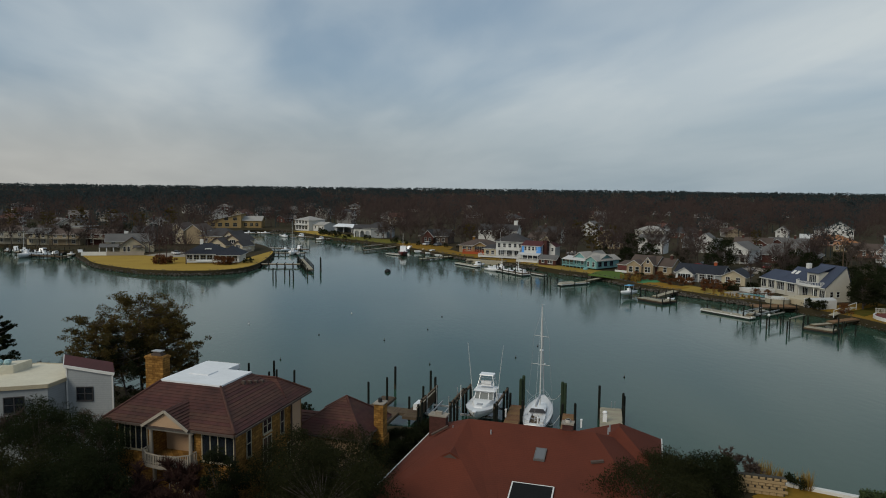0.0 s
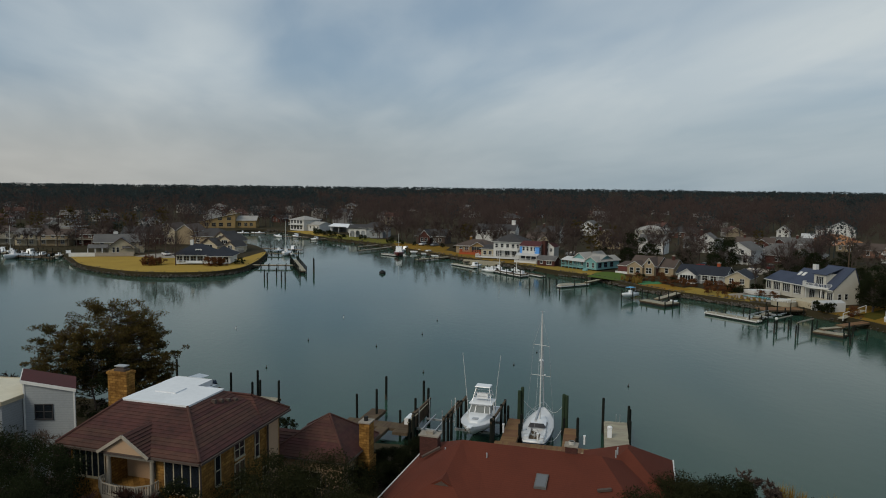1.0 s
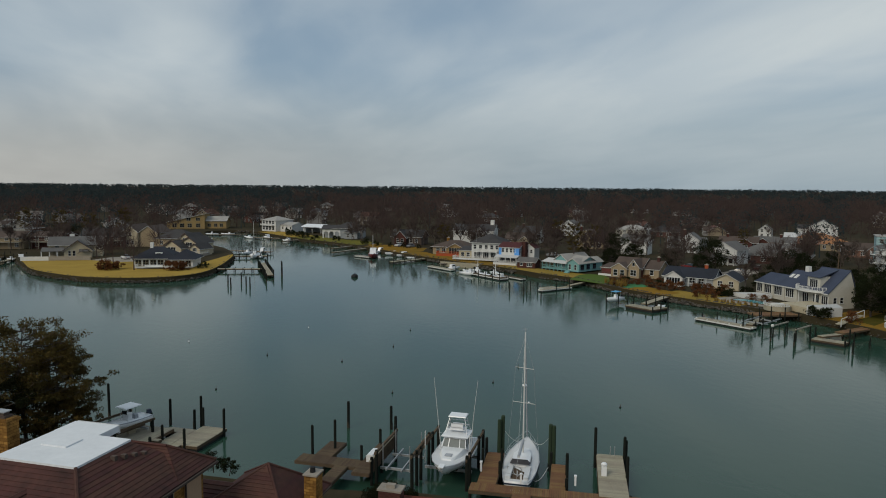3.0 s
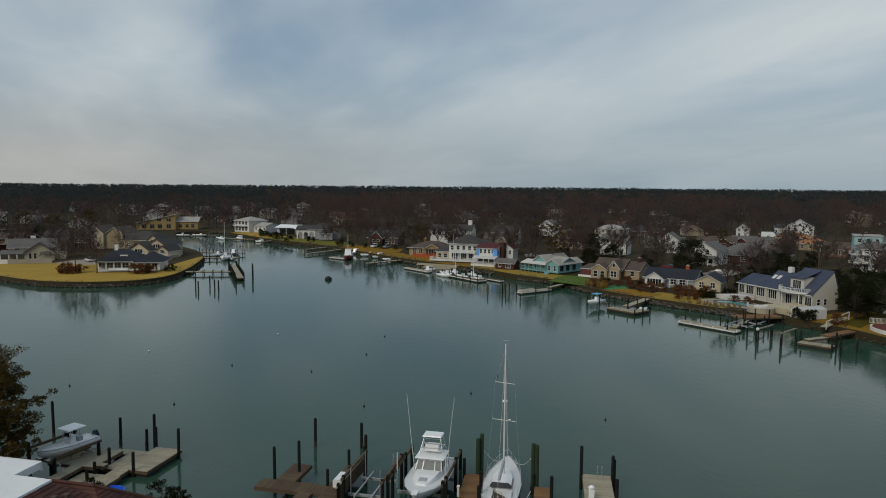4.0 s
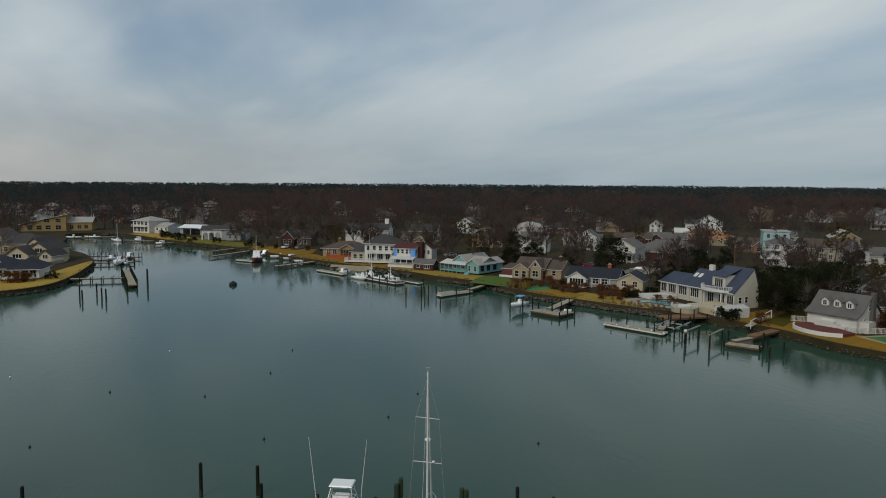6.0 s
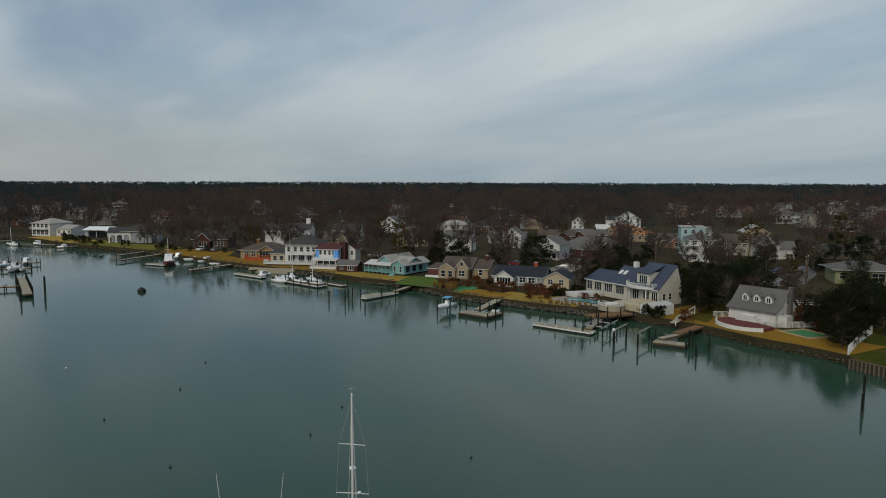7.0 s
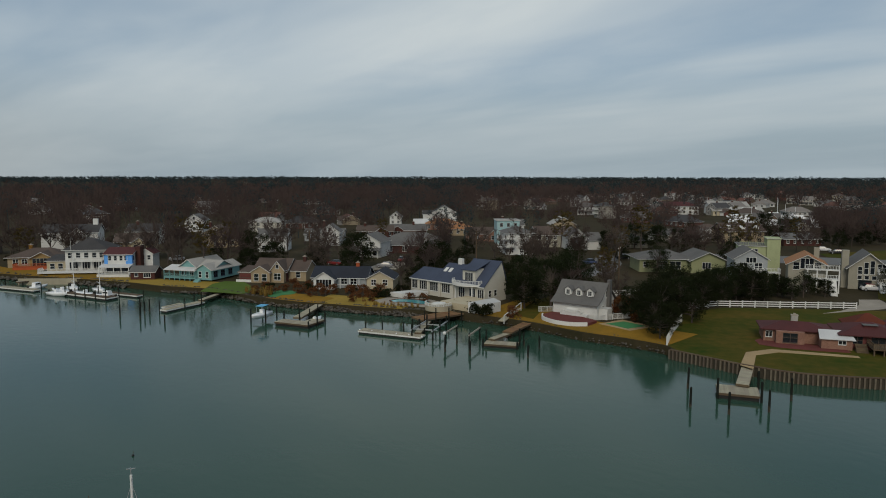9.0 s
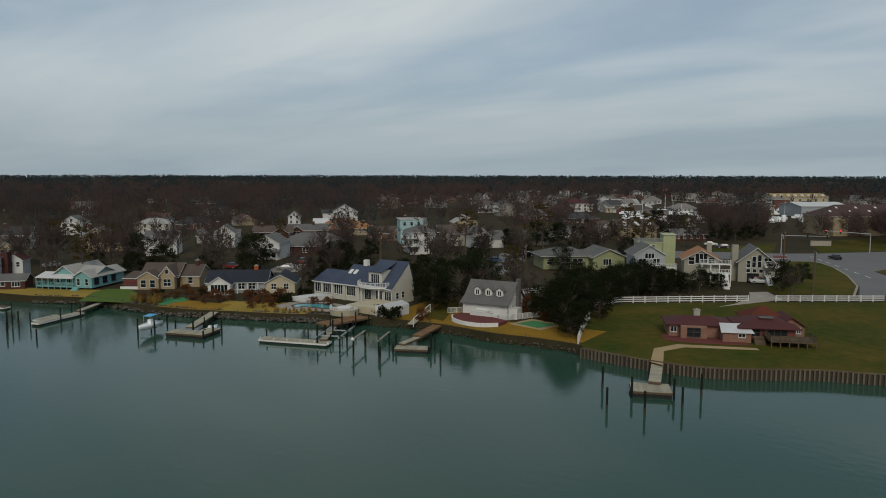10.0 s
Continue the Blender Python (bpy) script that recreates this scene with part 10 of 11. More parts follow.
BARES = [tree_thing(bare_tree(21 + k, 14 + (k % 3) * 1.3, 0.62 + 0.1 * (k % 2)), TWIG, "leafless winter tree with fine grey-brown twigs", crown="crown") for k in range(5)]
GREENS = [tree_thing(leafy_tree(31 + k, 8.5 + k, 3.6 + 0.3 * k, 52, 70, 0.26), LEAF, "dense dark evergreen tree with rounded crown") for k in range(3)]
PINES = [tree_thing(pine_tree(41 + k, 16 + 1.2 * k, 4.2, 10, 0.3, 17), PINELEAF, "tall pine with tufted brown-green boughs") for k in range(3)]
used = {}


def plant(proto, x, y, scale=1.0, z=BAY, yaw=None):
    yaw = rng.uniform(0, 360) if yaw is None else yaw
    m = pose(x, y, z, 0, 0, yaw) @ Matrix.Scale(scale, 4)
    if proto.name in used:
        ob = copy_thing(proto, pose(x, y, z, 0, 0, yaw))
        ob.matrix_basis = m
    else:
        used[proto.name] = True
        proto.matrix_basis = m


# trees that stand at known spots on the far bank
for x, y, s, k in ((123, 121.5, 0.85, 0), (128, 119, 1.05, 1), (133, 122, 1.0, 2), (127, 125.5, 0.95, 0), (136, 117, 0.85, 1), (140, 123, 1.0, 2), (146, 127, 0.9, 0), (131, 128, 1.0, 1),
                   (119.5, 91.0, 0.55, 0), (122.5, 93.5, 0.7, 1), (127, 95.5, 0.85, 2), (132, 98.0, 0.9, 0), (138, 101, 0.95, 1), (129.5, 101.0, 0.7, 2), (143, 106, 1.0, 0), (149, 103, 0.9, 1), (152, 110, 0.9, 2), (159, 107, 0.8, 0),
                   (166, 105, 0.9, 1), (171, 99, 0.75, 2), (163, 98, 0.65, 0), (177, 101, 0.7, 1), (160, 113, 0.9, 2), (168, 114, 0.7, 0), (174, 109, 0.7, 1),
                   (131, 187, 1.0, 2), (136, 191, 1.1, 1), (113, 209, 1.05, 2), (117, 205, 0.95, 0), (123, 179, 0.75, 1), (141, 170, 0.85, 0), (147, 174, 0.8, 2), (152, 182, 0.75, 1), (140, 160, 0.7, 2), (160, 184, 0.8, 0),
                   (201, 74, 0.55, 1), (206, 112, 0.7, 0), (214, 122, 0.8, 1), (184, 128, 0.75, 2), (226, 140, 0.9, 0), (236, 150, 0.9, 1), (202, 150, 0.7, 0)):
    plant(GREENS[k], x, y, s * (0.68 if 136 < x < 182 and 95 < y < 119 else 1))
    OBST.append((x, y, 3.5))
for x, y, s, k in ((150, 121, 0.6, 0), (96, 203, 0.8, 1), (142, 116, 0.6, 2), (199, 170, 0.9, 0), (230, 160, 0.9, 1)):
    plant(PINES[k], x, y, s)
    OBST.append((x, y, 3.5))
for x, y, s, k in ((133.4, 98.3, 0.89, 0), (147.4, 97.8, 0.68, 1), (134.4, 93.3, 0.54, 2), (124.0, 92.3, 0.65, 0), (155.2, 97.8, 0.54, 1), (165.4, 93.4, 0.50, 2), (181.0, 90.3, 0.53, 0), (126.0, 96.5, 0.71, 1), (186.1, 75.6, 0.71, 2), (130.2, 102.2, 0.71, 0)):
    plant(GREENS[k], x, y, s)
    OBST.append((x, y, 3.5))
for x, y, s, k in ((157, 101, 0.62, 0), (161.5, 97.5, 0.6, 1), (165, 101.5, 0.62, 2), (163, 106, 0.66, 0), (168.5, 95, 0.58, 1), (170.5, 101, 0.6, 2), (172.5, 92.5, 0.55, 0), (176, 97.5, 0.55, 1), (176.5, 104, 0.6, 2), 
                   (151.5, 104.5, 0.66, 2), (190.5, 75.5, 0.6, 2), (135, 138, 0.8, 0), (138.5, 143, 0.75, 1), (130, 152, 0.6, 2), (126, 158, 0.55, 0), (150, 141, 0.6, 1), (118, 186, 0.7, 2), (108, 203, 0.8, 0), (103, 211, 0.7, 1)):
    plant(GREENS[k], x, y, s)
for x, y, s, k in ((163, 95, 0.78, 0), (158, 99, 0.8, 1), (166, 98, 0.72, 2), (152, 100, 0.82, 0), (136, 97, 0.85, 1), (142, 100, 0.9, 2), (300, 147, 1.25, 1), (306, 141, 1.1, 2), (240, 160, 1.1, 0), (234, 165, 1.0, 1), (268, 162, 0.8, 2), (222, 168, 0.9, 0), (276, 155, 0.7, 1), (256, 168, 0.7, 2)):
    plant(GREENS[k], x, y, s)
for k in range(16):
    x = -122 + k * 4.9 + rng.uniform(-1.5, 1.5)
    plant(BARES[k % 5], x, 291.5 - (x + 122) * 0.1 + (k % 3) * 2.2, 0.5 + 0.1 * (k % 4))
for k in range(12):
    plant((GREENS[k % 3], PINES[k % 3])[k % 2], -120 + k * 6.1, 308 + (k * 37) % 9, 0.8)
for x, y, s, k in ((50, 292, 0.7, 0), (54, 287, 0.6, 1), (60, 281, 0.6, 2), (68, 272, 0.65, 3), (72, 266, 0.6, 4), (58, 307, 0.8, 1), (48, 303, 0.75, 2), (80, 262, 0.7, 0), (84, 252, 0.7, 3), (66, 284, 0.55, 4), (44, 312, 0.7, 1), (40, 318, 0.65, 0)):
    plant(BARES[k], x, y, s)
for x, y, s, k in ((62, 274, 1.2, 0), (57, 280, 1.3, 1), (52, 284, 1.2, 0), (66, 268, 1.1, 1)):
    plant(GREENS[k], x, y, 0.22 * s)
for x, y, s, k in ((92, 213, 0.85, 0), (96, 219, 0.95, 1), (100, 226, 1.0, 2), (88, 222, 0.85, 3), (90, 240, 0.95, 4), (99, 247, 1.0, 0), (64, 290, 0.95, 1), (58, 300, 1.0, 2), (70, 282, 0.9, 3), (76, 279, 1.0, 4), (110, 226, 0.95, 0),
                   (123, 214, 0.95, 1), (117, 224, 1.0, 2), (164, 156, 1.0, 4), (186, 142, 0.9, 1), (129, 116, 0.75, 3), (138, 113, 0.7, 4), 
                   (176, 71, 0.5, 2), (158, 148, 0.85, 0), (134, 108, 0.55, 2)):
    plant(BARES[k], x, y, s)
for x, y, s, k in ((296, 125, 0.75, 0), (301, 120, 0.7, 1), (307, 122, 0.8, 2), (306, 114, 0.7, 0), (314, 111, 0.65, 1), (288, 117, 0.6, 2), (318, 119, 0.8, 0), (312, 152, 0.9, 1), (318, 147, 0.85, 2), (258, 127, 0.6, 0), (247, 136, 0.65, 1), (333, 116, 0.8, 2), (172.5, 93.5, 0.62, 0), (170.8, 90.0, 0.5, 1), (175.5, 89.4, 0.55, 2), (179.5, 86.5, 0.5, 0), (168.0, 99.5, 0.7, 1)):
    plant(GREENS[k], x, y, s)
for x, y, s, k in ((299, 116, 0.7, 0), (310, 117, 0.75, 1), (293, 121, 0.65, 2), (326, 121, 0.8, 3), (339, 124, 0.85, 4), (347, 118, 0.8, 0), (281, 122, 0.6, 1)):
    plant(BARES[k], x, y, s)
ALLOBST = OBST + HOMEOBST
count = 0
tries = 0
while count < 70 and tries < 14000:
    tries += 1
    ang = radians(rng.uniform(-36, 94))
    r = 130 + 140 * rng.random() ** 0.75
    x, y = 20 + r * math.sin(ang), 20 + r * math.cos(ang)
    if not inside(x, y, FARLAND) or any(not inside(x + dx, y + dy, FARLAND) for dx, dy in ((-16, 0), (0, -16), (11, -11), (16, 0))):
        continue
    if -80 < x < -15 and y < 290 or 190 < x < 335 and 10 < y < 120 or (x < 190 and y < 140 and x > 110):
        continue
    if any((x - a) ** 2 + (y - b) ** 2 < (c * 0.95) ** 2 for a, b, c in ALLOBST):
        continue
    t = rng.random()
    if t < 0.80:
        plant(BARES[rng.randrange(5)], x, y, rng.uniform(0.55, 0.9))
    elif t < 0.92:
        plant(PINES[rng.randrange(3)], x, y, rng.uniform(0.55, 0.85))
    else:
        plant(GREENS[rng.randrange(3)], x, y, rng.uniform(0.5, 0.9))
    count += 1


def woodland(name, n, r0, r1, power, a0, a1, mat_, make, label, keep):
    """Far woods that nobody could count, in one mesh."""
    w = random.Random(n)
    g = Geo()
    k = 0
    while k < n:
        ang = radians(w.uniform(a0, a1))
        r = r0 + (r1 - r0) * w.random() ** power
        x, y = 20 + r * math.sin(ang), 20 + r * math.cos(ang)
        if not keep(x, y, math.degrees(ang), r, w) or not inside(x, y, FARLAND):
            k += 0.02
            continue
        make(g, x, y, w, r)
        k += 1
    return solid(name, g, mat_, label, "woods", kind="stuff")


def brown_crown(g, x, y, w, r):
    h = w.uniform(9.5, 14.5) if r < 400 else w.uniform(11, 16)
    rad = h * w.uniform(0.30, 0.42)
    big = 0.55 if r < 380 else 0.75 if r < 550 else 1.0 + min(3.5, r / 700)
    g.poly([(x - 0.2, y, BAY), (x + 0.2, y, BAY), (x, y, h * 0.7)])
    for _ in range(150 if r < 380 else 84 if r < 550 else 46 if r < 900 else 30):
        s = Vector((x, y, BAY + h * w.uniform(0.22, 0.62)))
        d = rand_dir(w)
        tip = Vector((x + d.x * rad, y + d.y * rad, BAY + h * (0.62 + 0.38 * d.z)))
        s = s.lerp(tip, w.uniform(0.2, 0.6))
        side = (tip - s).cross(rand_dir(w)).normalized() * 0.16 * big
        g.poly([s - side, s + side, tip])


def pine_crown(g, x, y, w, r):
    h = w.uniform(14, 18) * (1.0 if r < 900 else 0.95 + 0.5 * noise.noise(Vector((x * 0.0035, y * 0.0035, 7))))
    rad = h * (0.22 if r < 900 else 0.34)
    big = 0.8 if r < 700 else 1.0 + min(2.5, r / 900)
    g.poly([(x - 0.25, y, BAY), (x + 0.25, y, BAY), (x, y, h * 0.8)])
    for _ in range(60 if r < 700 else 34 if r < 1000 else 22):
        d = rand_dir(w)
        p = Vector((x + d.x * rad, y + d.y * rad, BAY + h * (0.72 + 0.27 * d.z)))
        a, b = rand_dir(w) * 0.9 * big, rand_dir(w) * 0.7 * big
        g.poly([p - a, p + b, p + a])


def boatyard(x, y):
    """Open ground and water of the far marina, where no trees stand."""
    a, d = math.degrees(math.atan2(x - 24, y - 41)), math.hypot(x - 24, y - 41)
    return (310 < d < 560 and 64.5 < a < 72.4) or (330 < d < 560 and 76.8 < a < 82)


def clear_of_homes(x, y):
    return not boatyard(x, y) and not any((x - a) ** 2 + (y - b) ** 2 < (c + 0.5) ** 2 for a, b, c in WOODOBST) and not (190 < x < 300 and 10 < y < 118) and not (110 < x < 192 and y < 142) and all(inside(x + dx, y + dy, FARLAND) for dx, dy in ((-16, 0), (0, -16), (11, -11), (16, 0)))


WOODOBST = HOMEOBST + [o for o in OBST if o[2] > 3.6]


woodland("bare_woods", 7000, 195, 1250, 0.8, -40, 97, WOODS, brown_crown, "grey-brown leafless woodland reaching far back",
         lambda x, y, a, r, w: w.random() < ((0.30 if a > 26 else 0.6) if r < 290 else (0.75 if 0 < a < 46 else 0.5) if r < 400 else (1.0 if 4 < a < 46 else 0.6 if a < 56 else 0.3) if r < 720 else 1.0) and clear_of_homes(x, y))
woodland("road_grove", 230, 275, 400, 0.7, 68, 88, WOODS, brown_crown, "bare brown grove between the road and the apartments",
         lambda x, y, a, r, w: not (a > 80 and r < 300) and not (300 < x < 392 and 84 < y < 118 and a < 81) and clear_of_homes(x, y))
woodland("far_bare_woods", 3000, 1200, 3000, 0.9, -42, 99, WOODS, brown_crown, "distant brown woodland towards the horizon", lambda x, y, a, r, w: noise.noise(Vector((x * 0.004, y * 0.004, 2))) > -0.1)
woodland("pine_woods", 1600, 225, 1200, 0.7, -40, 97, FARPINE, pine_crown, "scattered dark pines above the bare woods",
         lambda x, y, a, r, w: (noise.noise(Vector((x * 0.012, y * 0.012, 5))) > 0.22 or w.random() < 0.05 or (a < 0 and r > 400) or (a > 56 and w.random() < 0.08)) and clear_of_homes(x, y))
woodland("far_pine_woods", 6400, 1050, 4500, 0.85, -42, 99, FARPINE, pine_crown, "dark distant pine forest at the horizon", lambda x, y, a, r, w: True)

# foreground trees on the near bank
for seed, h, rad, wh, n, bare, x, y, yaw, mt, label in ((77, 11.2, 5.6, 14, 62, 0.22, -13.2, 79.8, 40, PINELEAF, "broad brown-green pine with open limbs behind the stone house"), (79, 8.6, 4.4, 12, 60, 0.22, -10.2, 79.6, 10, PINELEAF, "smaller spreading pine beside the tall one"),
                                                  (83, 9.0, 4.6, 11, 62, 0.2, -17.4, 78.6, 200, PINELEAF, "leaning pine with ragged crown by the water"), (85, 9.4, 4.0, 11, 60, 0.2, -11.6, 82.2, 120, PINELEAF, "slender pine at the back of the group"),
                                                  (87, 9.4, 2.4, 13, 60, 0.12, -28.6, 80.5, 200, LEAF, "dark conifer on the bank beyond the grey house"), (89, 4.6, 2.8, 9, 50, 0.15, -9.4, 78.2, 80, PINELEAF, "low pine leaning over the water's edge"), (90, 7.4, 4.4, 9, 60, 0.1, -14.0, 76.2, 80, LEAF, "dark evergreen undergrowth below the pines")):
    t = tree_thing(pine_tree(seed, h, rad, wh, 0.15, n, bare, (5, 7)), mt, label, group="trees on the near bank")
    t.matrix_basis = pose(x, y, NEARZ, 0, 0, yaw)
for seed, x, y, h, rad, clumps, label, mt in ((91, 5.2, 45.4, 6.7, 3.3, 80, "broad olive-green live oak in front of the garage wing", OLIVE), (92, 8.9, 46.0, 6.4, 3.4, 80, "round olive evergreen beside the drive", OLIVE), (106, 7.1, 40.4, 7.0, 4.9, 120, "wide olive-brown live oak near the drive", OLIVE),
                                            (93, -13.3, 49.0, 8.9, 3.7, 100, "large dark evergreen oak before the grey house", LEAF), (104, -9.3, 47.0, 8.3, 3.2, 90, "dark evergreen oak beside the stone house", LEAF),
                                            (94, -6.6, 41.0, 6.6, 2.2, 50, "dark evergreen shrub-tree in the front garden", LEAF), (95, -11.6, 40.2, 8.7, 3.1, 80, "dense dark evergreen at the garden edge", OLIVE), (105, -8.9, 41.4, 7.9, 3.6, 100, "tall shaded evergreen of the front garden", LEAF),
                                            (96, 34.0, 44.0, 3.7, 3.4, 90, "dark olive evergreen beside the rust roof", OLIVE), (97, 38.2, 44.0, 3.2, 2.5, 70, "dark evergreen shrub above the garden wall", LEAF), (98, 29.6, 38.4, 5.3, 4.3, 110, "dense evergreen shrub before the rust-roofed house", OLIVE),
                                            (99, 0.5, 42.0, 7.1, 1.8, 60, "dark clipped juniper by the house corner", LEAF),
                                            (100, 14.9, 57.0, 2.1, 2.0, 44, "dark shrubs on the bank beside the chimney", LEAF), (101, 18.6, 60.2, 1.6, 2.2, 34, "low green shrubs at the water's edge", LEAF), (102, 13.2, 54.6, 2.5, 2.0, 40, "shaded evergreen bushes between the houses", LEAF)):
    t = tree_thing(leafy_tree(seed, h, rad, clumps, 300, 0.10, 0.05), mt, label, group="trees on the near bank")
    t.matrix_basis = pose(x, y, NEARZ, 0, 0, seed * 40)
for seed, x, y, h in ((111, -13.4, 56.6, 7.2), (112, -17.0, 57.6, 6.6), (113, 41.6, 46.6, 3.4), (114, 43.0, 45.4, 3.0), (115, -11.4, 56.8, 6.2), (116, -22.5, 84.0, 5.0), (117, -25, 82, 5.5), (118, -19.5, 56.0, 6.8)):
    t = tree_thing(bare_tree(seed, h, 0.75, 3, 7), TWIG, "bare spreading shrub-tree with fine twigs", group="trees on the near bank")
    t.matrix_basis = pose(x, y, NEARZ, 0, 0, seed * 31)
for seed, x, y, h in ((131, -5.4, 43.0, 6.8), (132, -3.2, 44.5, 6.4), (133, -1.5, 41.4, 6.2), (134, -4.2, 40.6, 7.0)):
    t = tree_thing(bare_tree(seed, h, 0.7, 3, 16), REDTWIG, "reddish-brown leafless shrub thick with twigs", "shrub", "bare shrubs before the stone house", "shrub")
    t.matrix_basis = pose(x, y, NEARZ, 0, 0, seed * 31)
for x, y, s in ((4.6, 70.6, 1.6), (6.0, 69.6, 1.2), (-1.0, 72.5, 1.4)):
    t = tree_thing(leafy_tree(int(x * 10) + 300, s, s * 0.7, 20, 60, 0.1), LEAF, "small green shrub at the water's edge", "shrub", "shrubs on the near bank", "shrub", "foliage")
    t.matrix_basis = pose(x, y, NEARZ, 0, 0, 0)


# ---- shrubs and garden plants of the far bank ----
def grass_tuft(seed, h, rad, n):
    r = random.Random(seed)
    g = Geo()
    for _ in range(n):
        a, q = r.uniform(0, 6.283), r.random()
        p = Vector((math.cos(a) * rad * q * 0.5, math.sin(a) * rad * q * 0.5, 0))
        tip = p + Vector((math.cos(a) * rad * q, math.sin(a) * rad * q, h * r.uniform(0.6, 1.0)))
        side = Vector((-math.sin(a), math.cos(a), 0)) * 0.045
        g.poly([p - side, p + side, tip])
    return g


def tuft(seed, h, rad, n, mat_, label):
    return solid("grass_tuft", grass_tuft(seed, h, rad, n), mat_, label, "ornamental grass", "garden plants on the bank", m=pose(0, 0, -80))


def shrub(seed, h, rad, mat_, label):
    t = thing("shrub", 0, 0, -80, 0, label, "shrub", "garden plants on the bank")
    w, c = leafy_tree(seed, h, rad, 22, 34, 0.17, 0.12)
    part("stems", w, BARK, t)
    part("foliage", c, mat_, t)
    return t


RUS = [shrub(201 + k, 1.7, 1.3, RUSSET, "rounded russet winter shrub") for k in range(2)]
DRK = [shrub(211 + k, 1.5, 1.3, LEAF, "clipped dark evergreen shrub") for k in range(2)]
RD = [tuft(221 + k, 2.0, 0.8, 90, REED, "tall tuft of yellow ornamental grass") for k in range(2)]
for x, y, s, k in ((-39.5, 222.5, 1.7, 0), (-37.6, 221.6, 1.5, 1), (-21.5, 218.8, 1.6, 0), (-19.4, 218.6, 1.6, 1), (-17.6, 219.2, 1.3, 0), (-36, 224, 1.4, 1), (100.6, 161.0, 1.0, 0), (103, 159.5, 1.1, 1), (105.4, 160.5, 1.2, 0), (107.6, 157.5, 1.2, 1),
                   (110.0, 156.0, 1.2, 0), (104.5, 164.5, 1.1, 1), (101.0, 167.0, 1.2, 0), (99.0, 170.2, 1.0, 1), (112.4, 152.6, 1.3, 0), (109.4, 151.0, 1.1, 1), (107.2, 152.0, 1.1, 0), (103.2, 149.5, 1.0, 1), (105.6, 147.6, 1.1, 0), (113.2, 143.8, 0.9, 1), (114.2, 140.8, 0.9, 0),
                   (95.6, 168.6, 1.1, 1), (93.2, 172.2, 1.0, 0), (98.0, 175.4, 1.1, 1), (103.5, 173.5, 1.2, 0), (106.0, 170.4, 1.0, 1), (115.0, 117.6, 1.2, 0), (128.5, 100.0, 1.4, 1), (130.5, 97.0, 1.4, 0), (134, 103, 1.7, 1), (132.5, 106, 1.8, 0), (150, 151, 1.5, 1), (139, 141, 2.0, 0), (141.5, 139.5, 1.8, 1)):
    plant(RUS[k], x, y, s)
for x, y, s, k in ((-18.0, 219.9, 1.2, 0), (-12.8, 223.0, 1.3, 1), (-38.6, 224.6, 1.3, 0), (-40.2, 224.0, 1.2, 1), (113.2, 125.4, 1.0, 0), (113.6, 127.8, 0.8, 1), (112.0, 123.2, 1.5, 0), (112.8, 122.2, 1.4, 1), (109.8, 150.4, 1.3, 0), (111.2, 149.6, 1.2, 1), (116.6, 150.6, 1.3, 0),
                   (114.6, 132.6, 0.8, 1), (115.4, 129.2, 0.9, 0), (104.4, 167.8, 1.0, 1), (97.2, 172.8, 1.2, 0), (110.6, 160.8, 1.0, 1), (24, 322, 1.6, 0), (20, 336, 1.8, 1), (18, 345, 1.8, 0), (14, 352, 1.8, 1), (33, 318, 1.6, 0), (44, 300, 1.5, 1), (47, 292, 1.4, 0), (13, 358, 2.0, 1)):
    plant(DRK[k], x, y, s)
for x, y, s, k in ((93.4, 169.6, 1.0, 0), (94.6, 167.8, 1.1, 1), (93.0, 167.0, 1.0, 0), (92.4, 171.2, 1.0, 1), (95.2, 170.8, 1.0, 0), (92.6, 174.6, 0.9, 1), (103.4, 143.2, 0.5, 0), (104.2, 142.0, 0.5, 1), (105.0, 141.0, 0.5, 0), (105.6, 139.8, 0.5, 1), (106.4, 138.6, 0.5, 0), (107.0, 137.6, 0.5, 1), (107.6, 136.6, 0.5, 0),
                   (104.4, 143.8, 0.5, 1), (105.4, 142.6, 0.5, 0), (106.2, 141.4, 0.5, 1), (107.0, 140.2, 0.5, 0), (107.8, 139.0, 0.5, 1), (108.4, 137.8, 0.5, 0), (108.8, 136.4, 0.5, 1), (102.2, 144.4, 0.5, 0)):
    plant(RD[k], x, y, s)
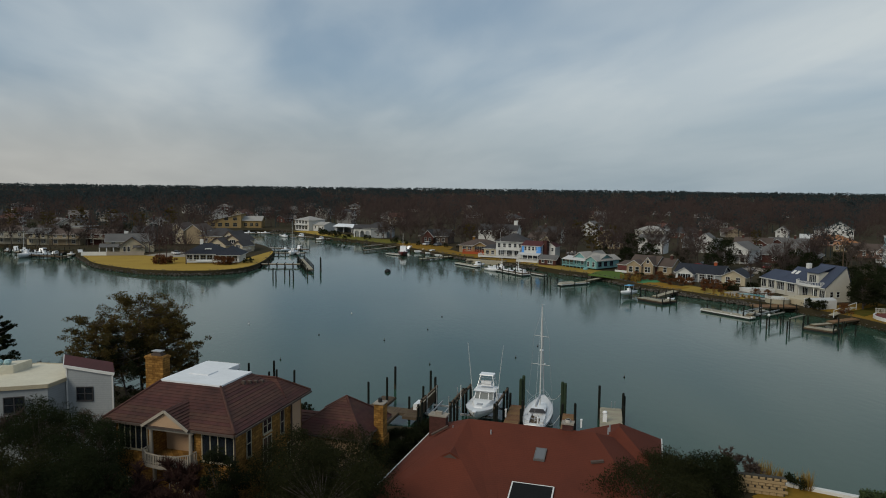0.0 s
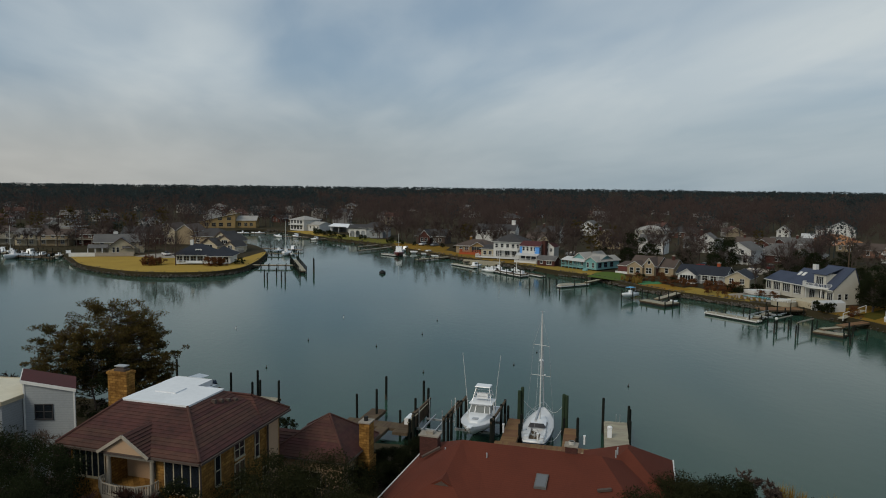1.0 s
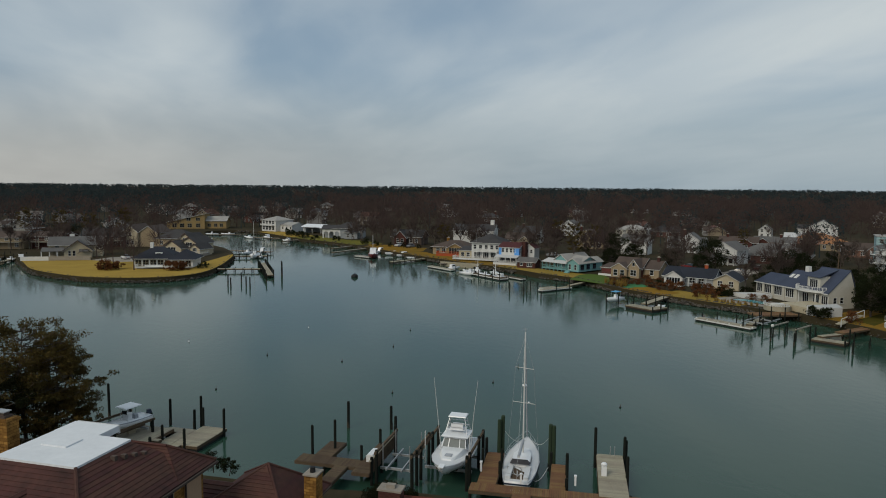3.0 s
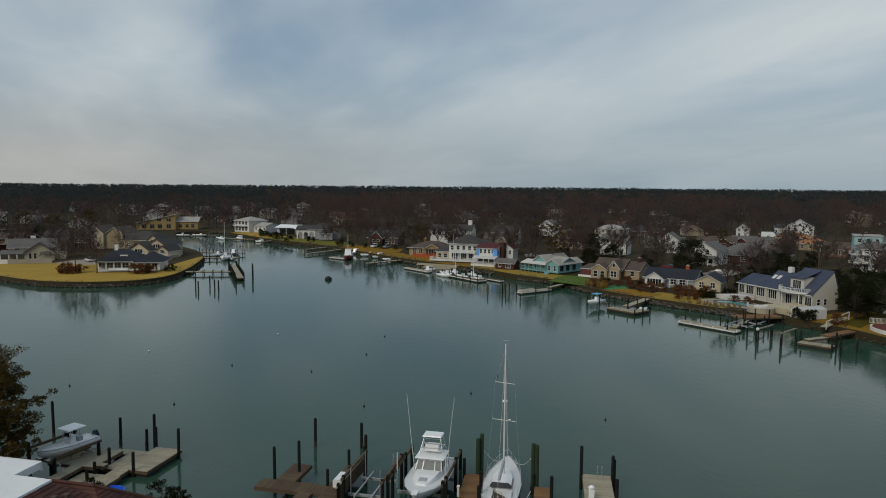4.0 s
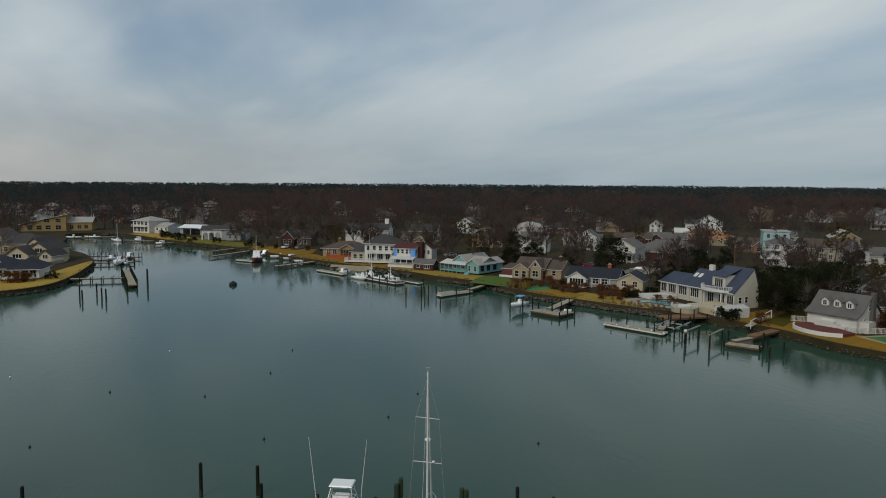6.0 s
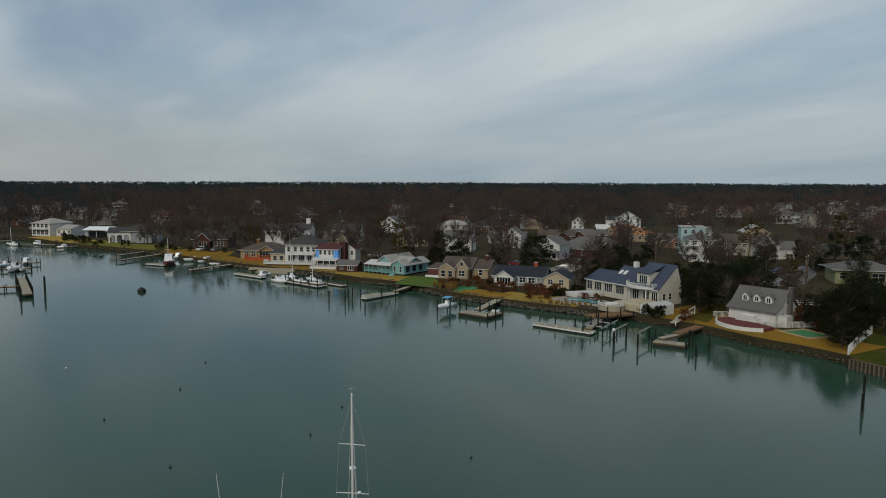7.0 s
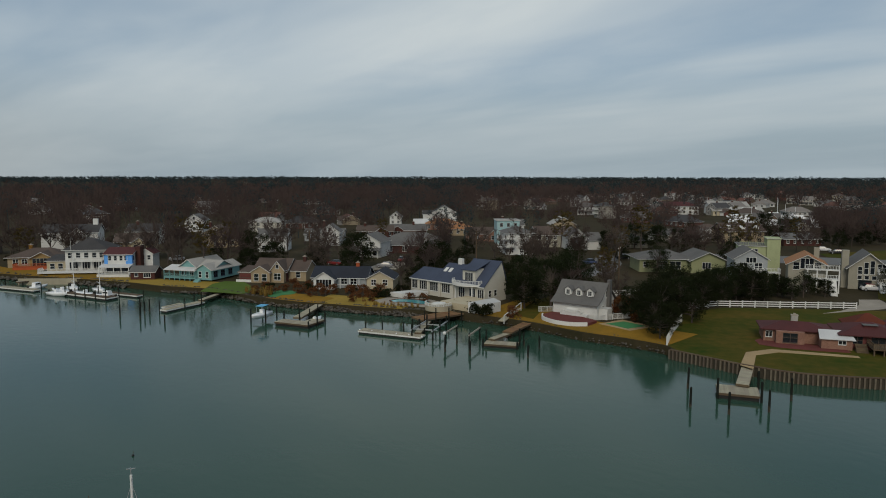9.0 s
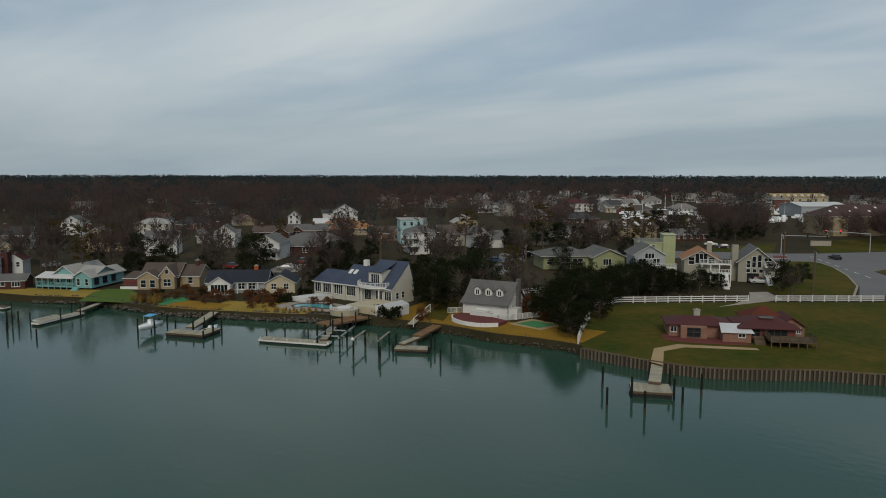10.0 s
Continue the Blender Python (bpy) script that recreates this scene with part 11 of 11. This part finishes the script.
# near garden: dry stone wall, plants and hedge
ws = thing("garden_wall", 41.2, 44.6, NEARZ, -28, "low tan dry-stone garden wall", "garden wall")
stone = [mesh_of("stone", Geo().loft([[(-a, -0.2, -b), (a, -0.2, -b), (a, -0.2, b), (-a, -0.2, b)], [(-a * 0.85, -0.28, -b * 0.8), (a * 0.85, -0.28, -b * 0.8), (a * 0.85, -0.28, b * 0.8), (-a * 0.85, -0.28, b * 0.8)]]), SAND) for a, b in ((0.26, 0.11), (0.2, 0.1), (0.32, 0.12))]
part("core", Geo().box(-0.5, 3.4, -0.2, 0.3, 0, 1.5), MUD, ws)
for row in range(6):
    for col in range(7):
        ob = part("stone", stone[(row * 5 + col * 3) % 3], None, ws)
        ob.matrix_basis = pose(-0.2 + col * 0.54 + 0.25 * (row % 2), 0, 0.14 + row * 0.245)
for x, y, s, k in ((45.0, 46.0, 0.9, 0), (44.4, 46.4, 0.9, 1), (46.6, 43.9, 0.8, 0), (47.0, 43.7, 0.9, 1), (45.6, 45.5, 0.7, 0)):
    plant(RD[k], x, y, s, NEARZ)
plant(DRK[0], 46.0, 44.2, 0.8, NEARZ)
hd = thing("hedge", 49.3, 40.2, NEARZ, -28, "clipped green hedge on the bank", "hedge")
hg = Geo()
hr = random.Random(8)
for _ in range(2600):
    p = Vector((hr.uniform(-0.3, 4.2), hr.uniform(-0.7, 0.7), hr.uniform(0, 1.2)))
    f = hr.randrange(3)
    p[f] = ((-0.3, 4.2), (-0.7, 0.7), (1.1, 1.25))[f][hr.randrange(2)] + hr.uniform(-0.06, 0.06)
    a, b = rand_dir(hr) * 0.09, rand_dir(hr) * 0.08
    hg.poly([p - a, p + b, p + a])
part("foliage", hg, surface("hedge_leaves", (0.05, 0.075, 0.022), (0.025, 0.04, 0.012), 0.8, 1, 5, 0.0, island=0.3), hd)
part("core", Geo().box(-0.25, 4.15, -0.62, 0.62, 0, 1.08), LEAF, hd)
patch("lawn_near", [(41.5, 43.4), (45.6, 44.9), (51, 40.2), (49, 36), (42, 38)], TANLAWN, "brown lawn on the near bank", NEARZ + 0.03)
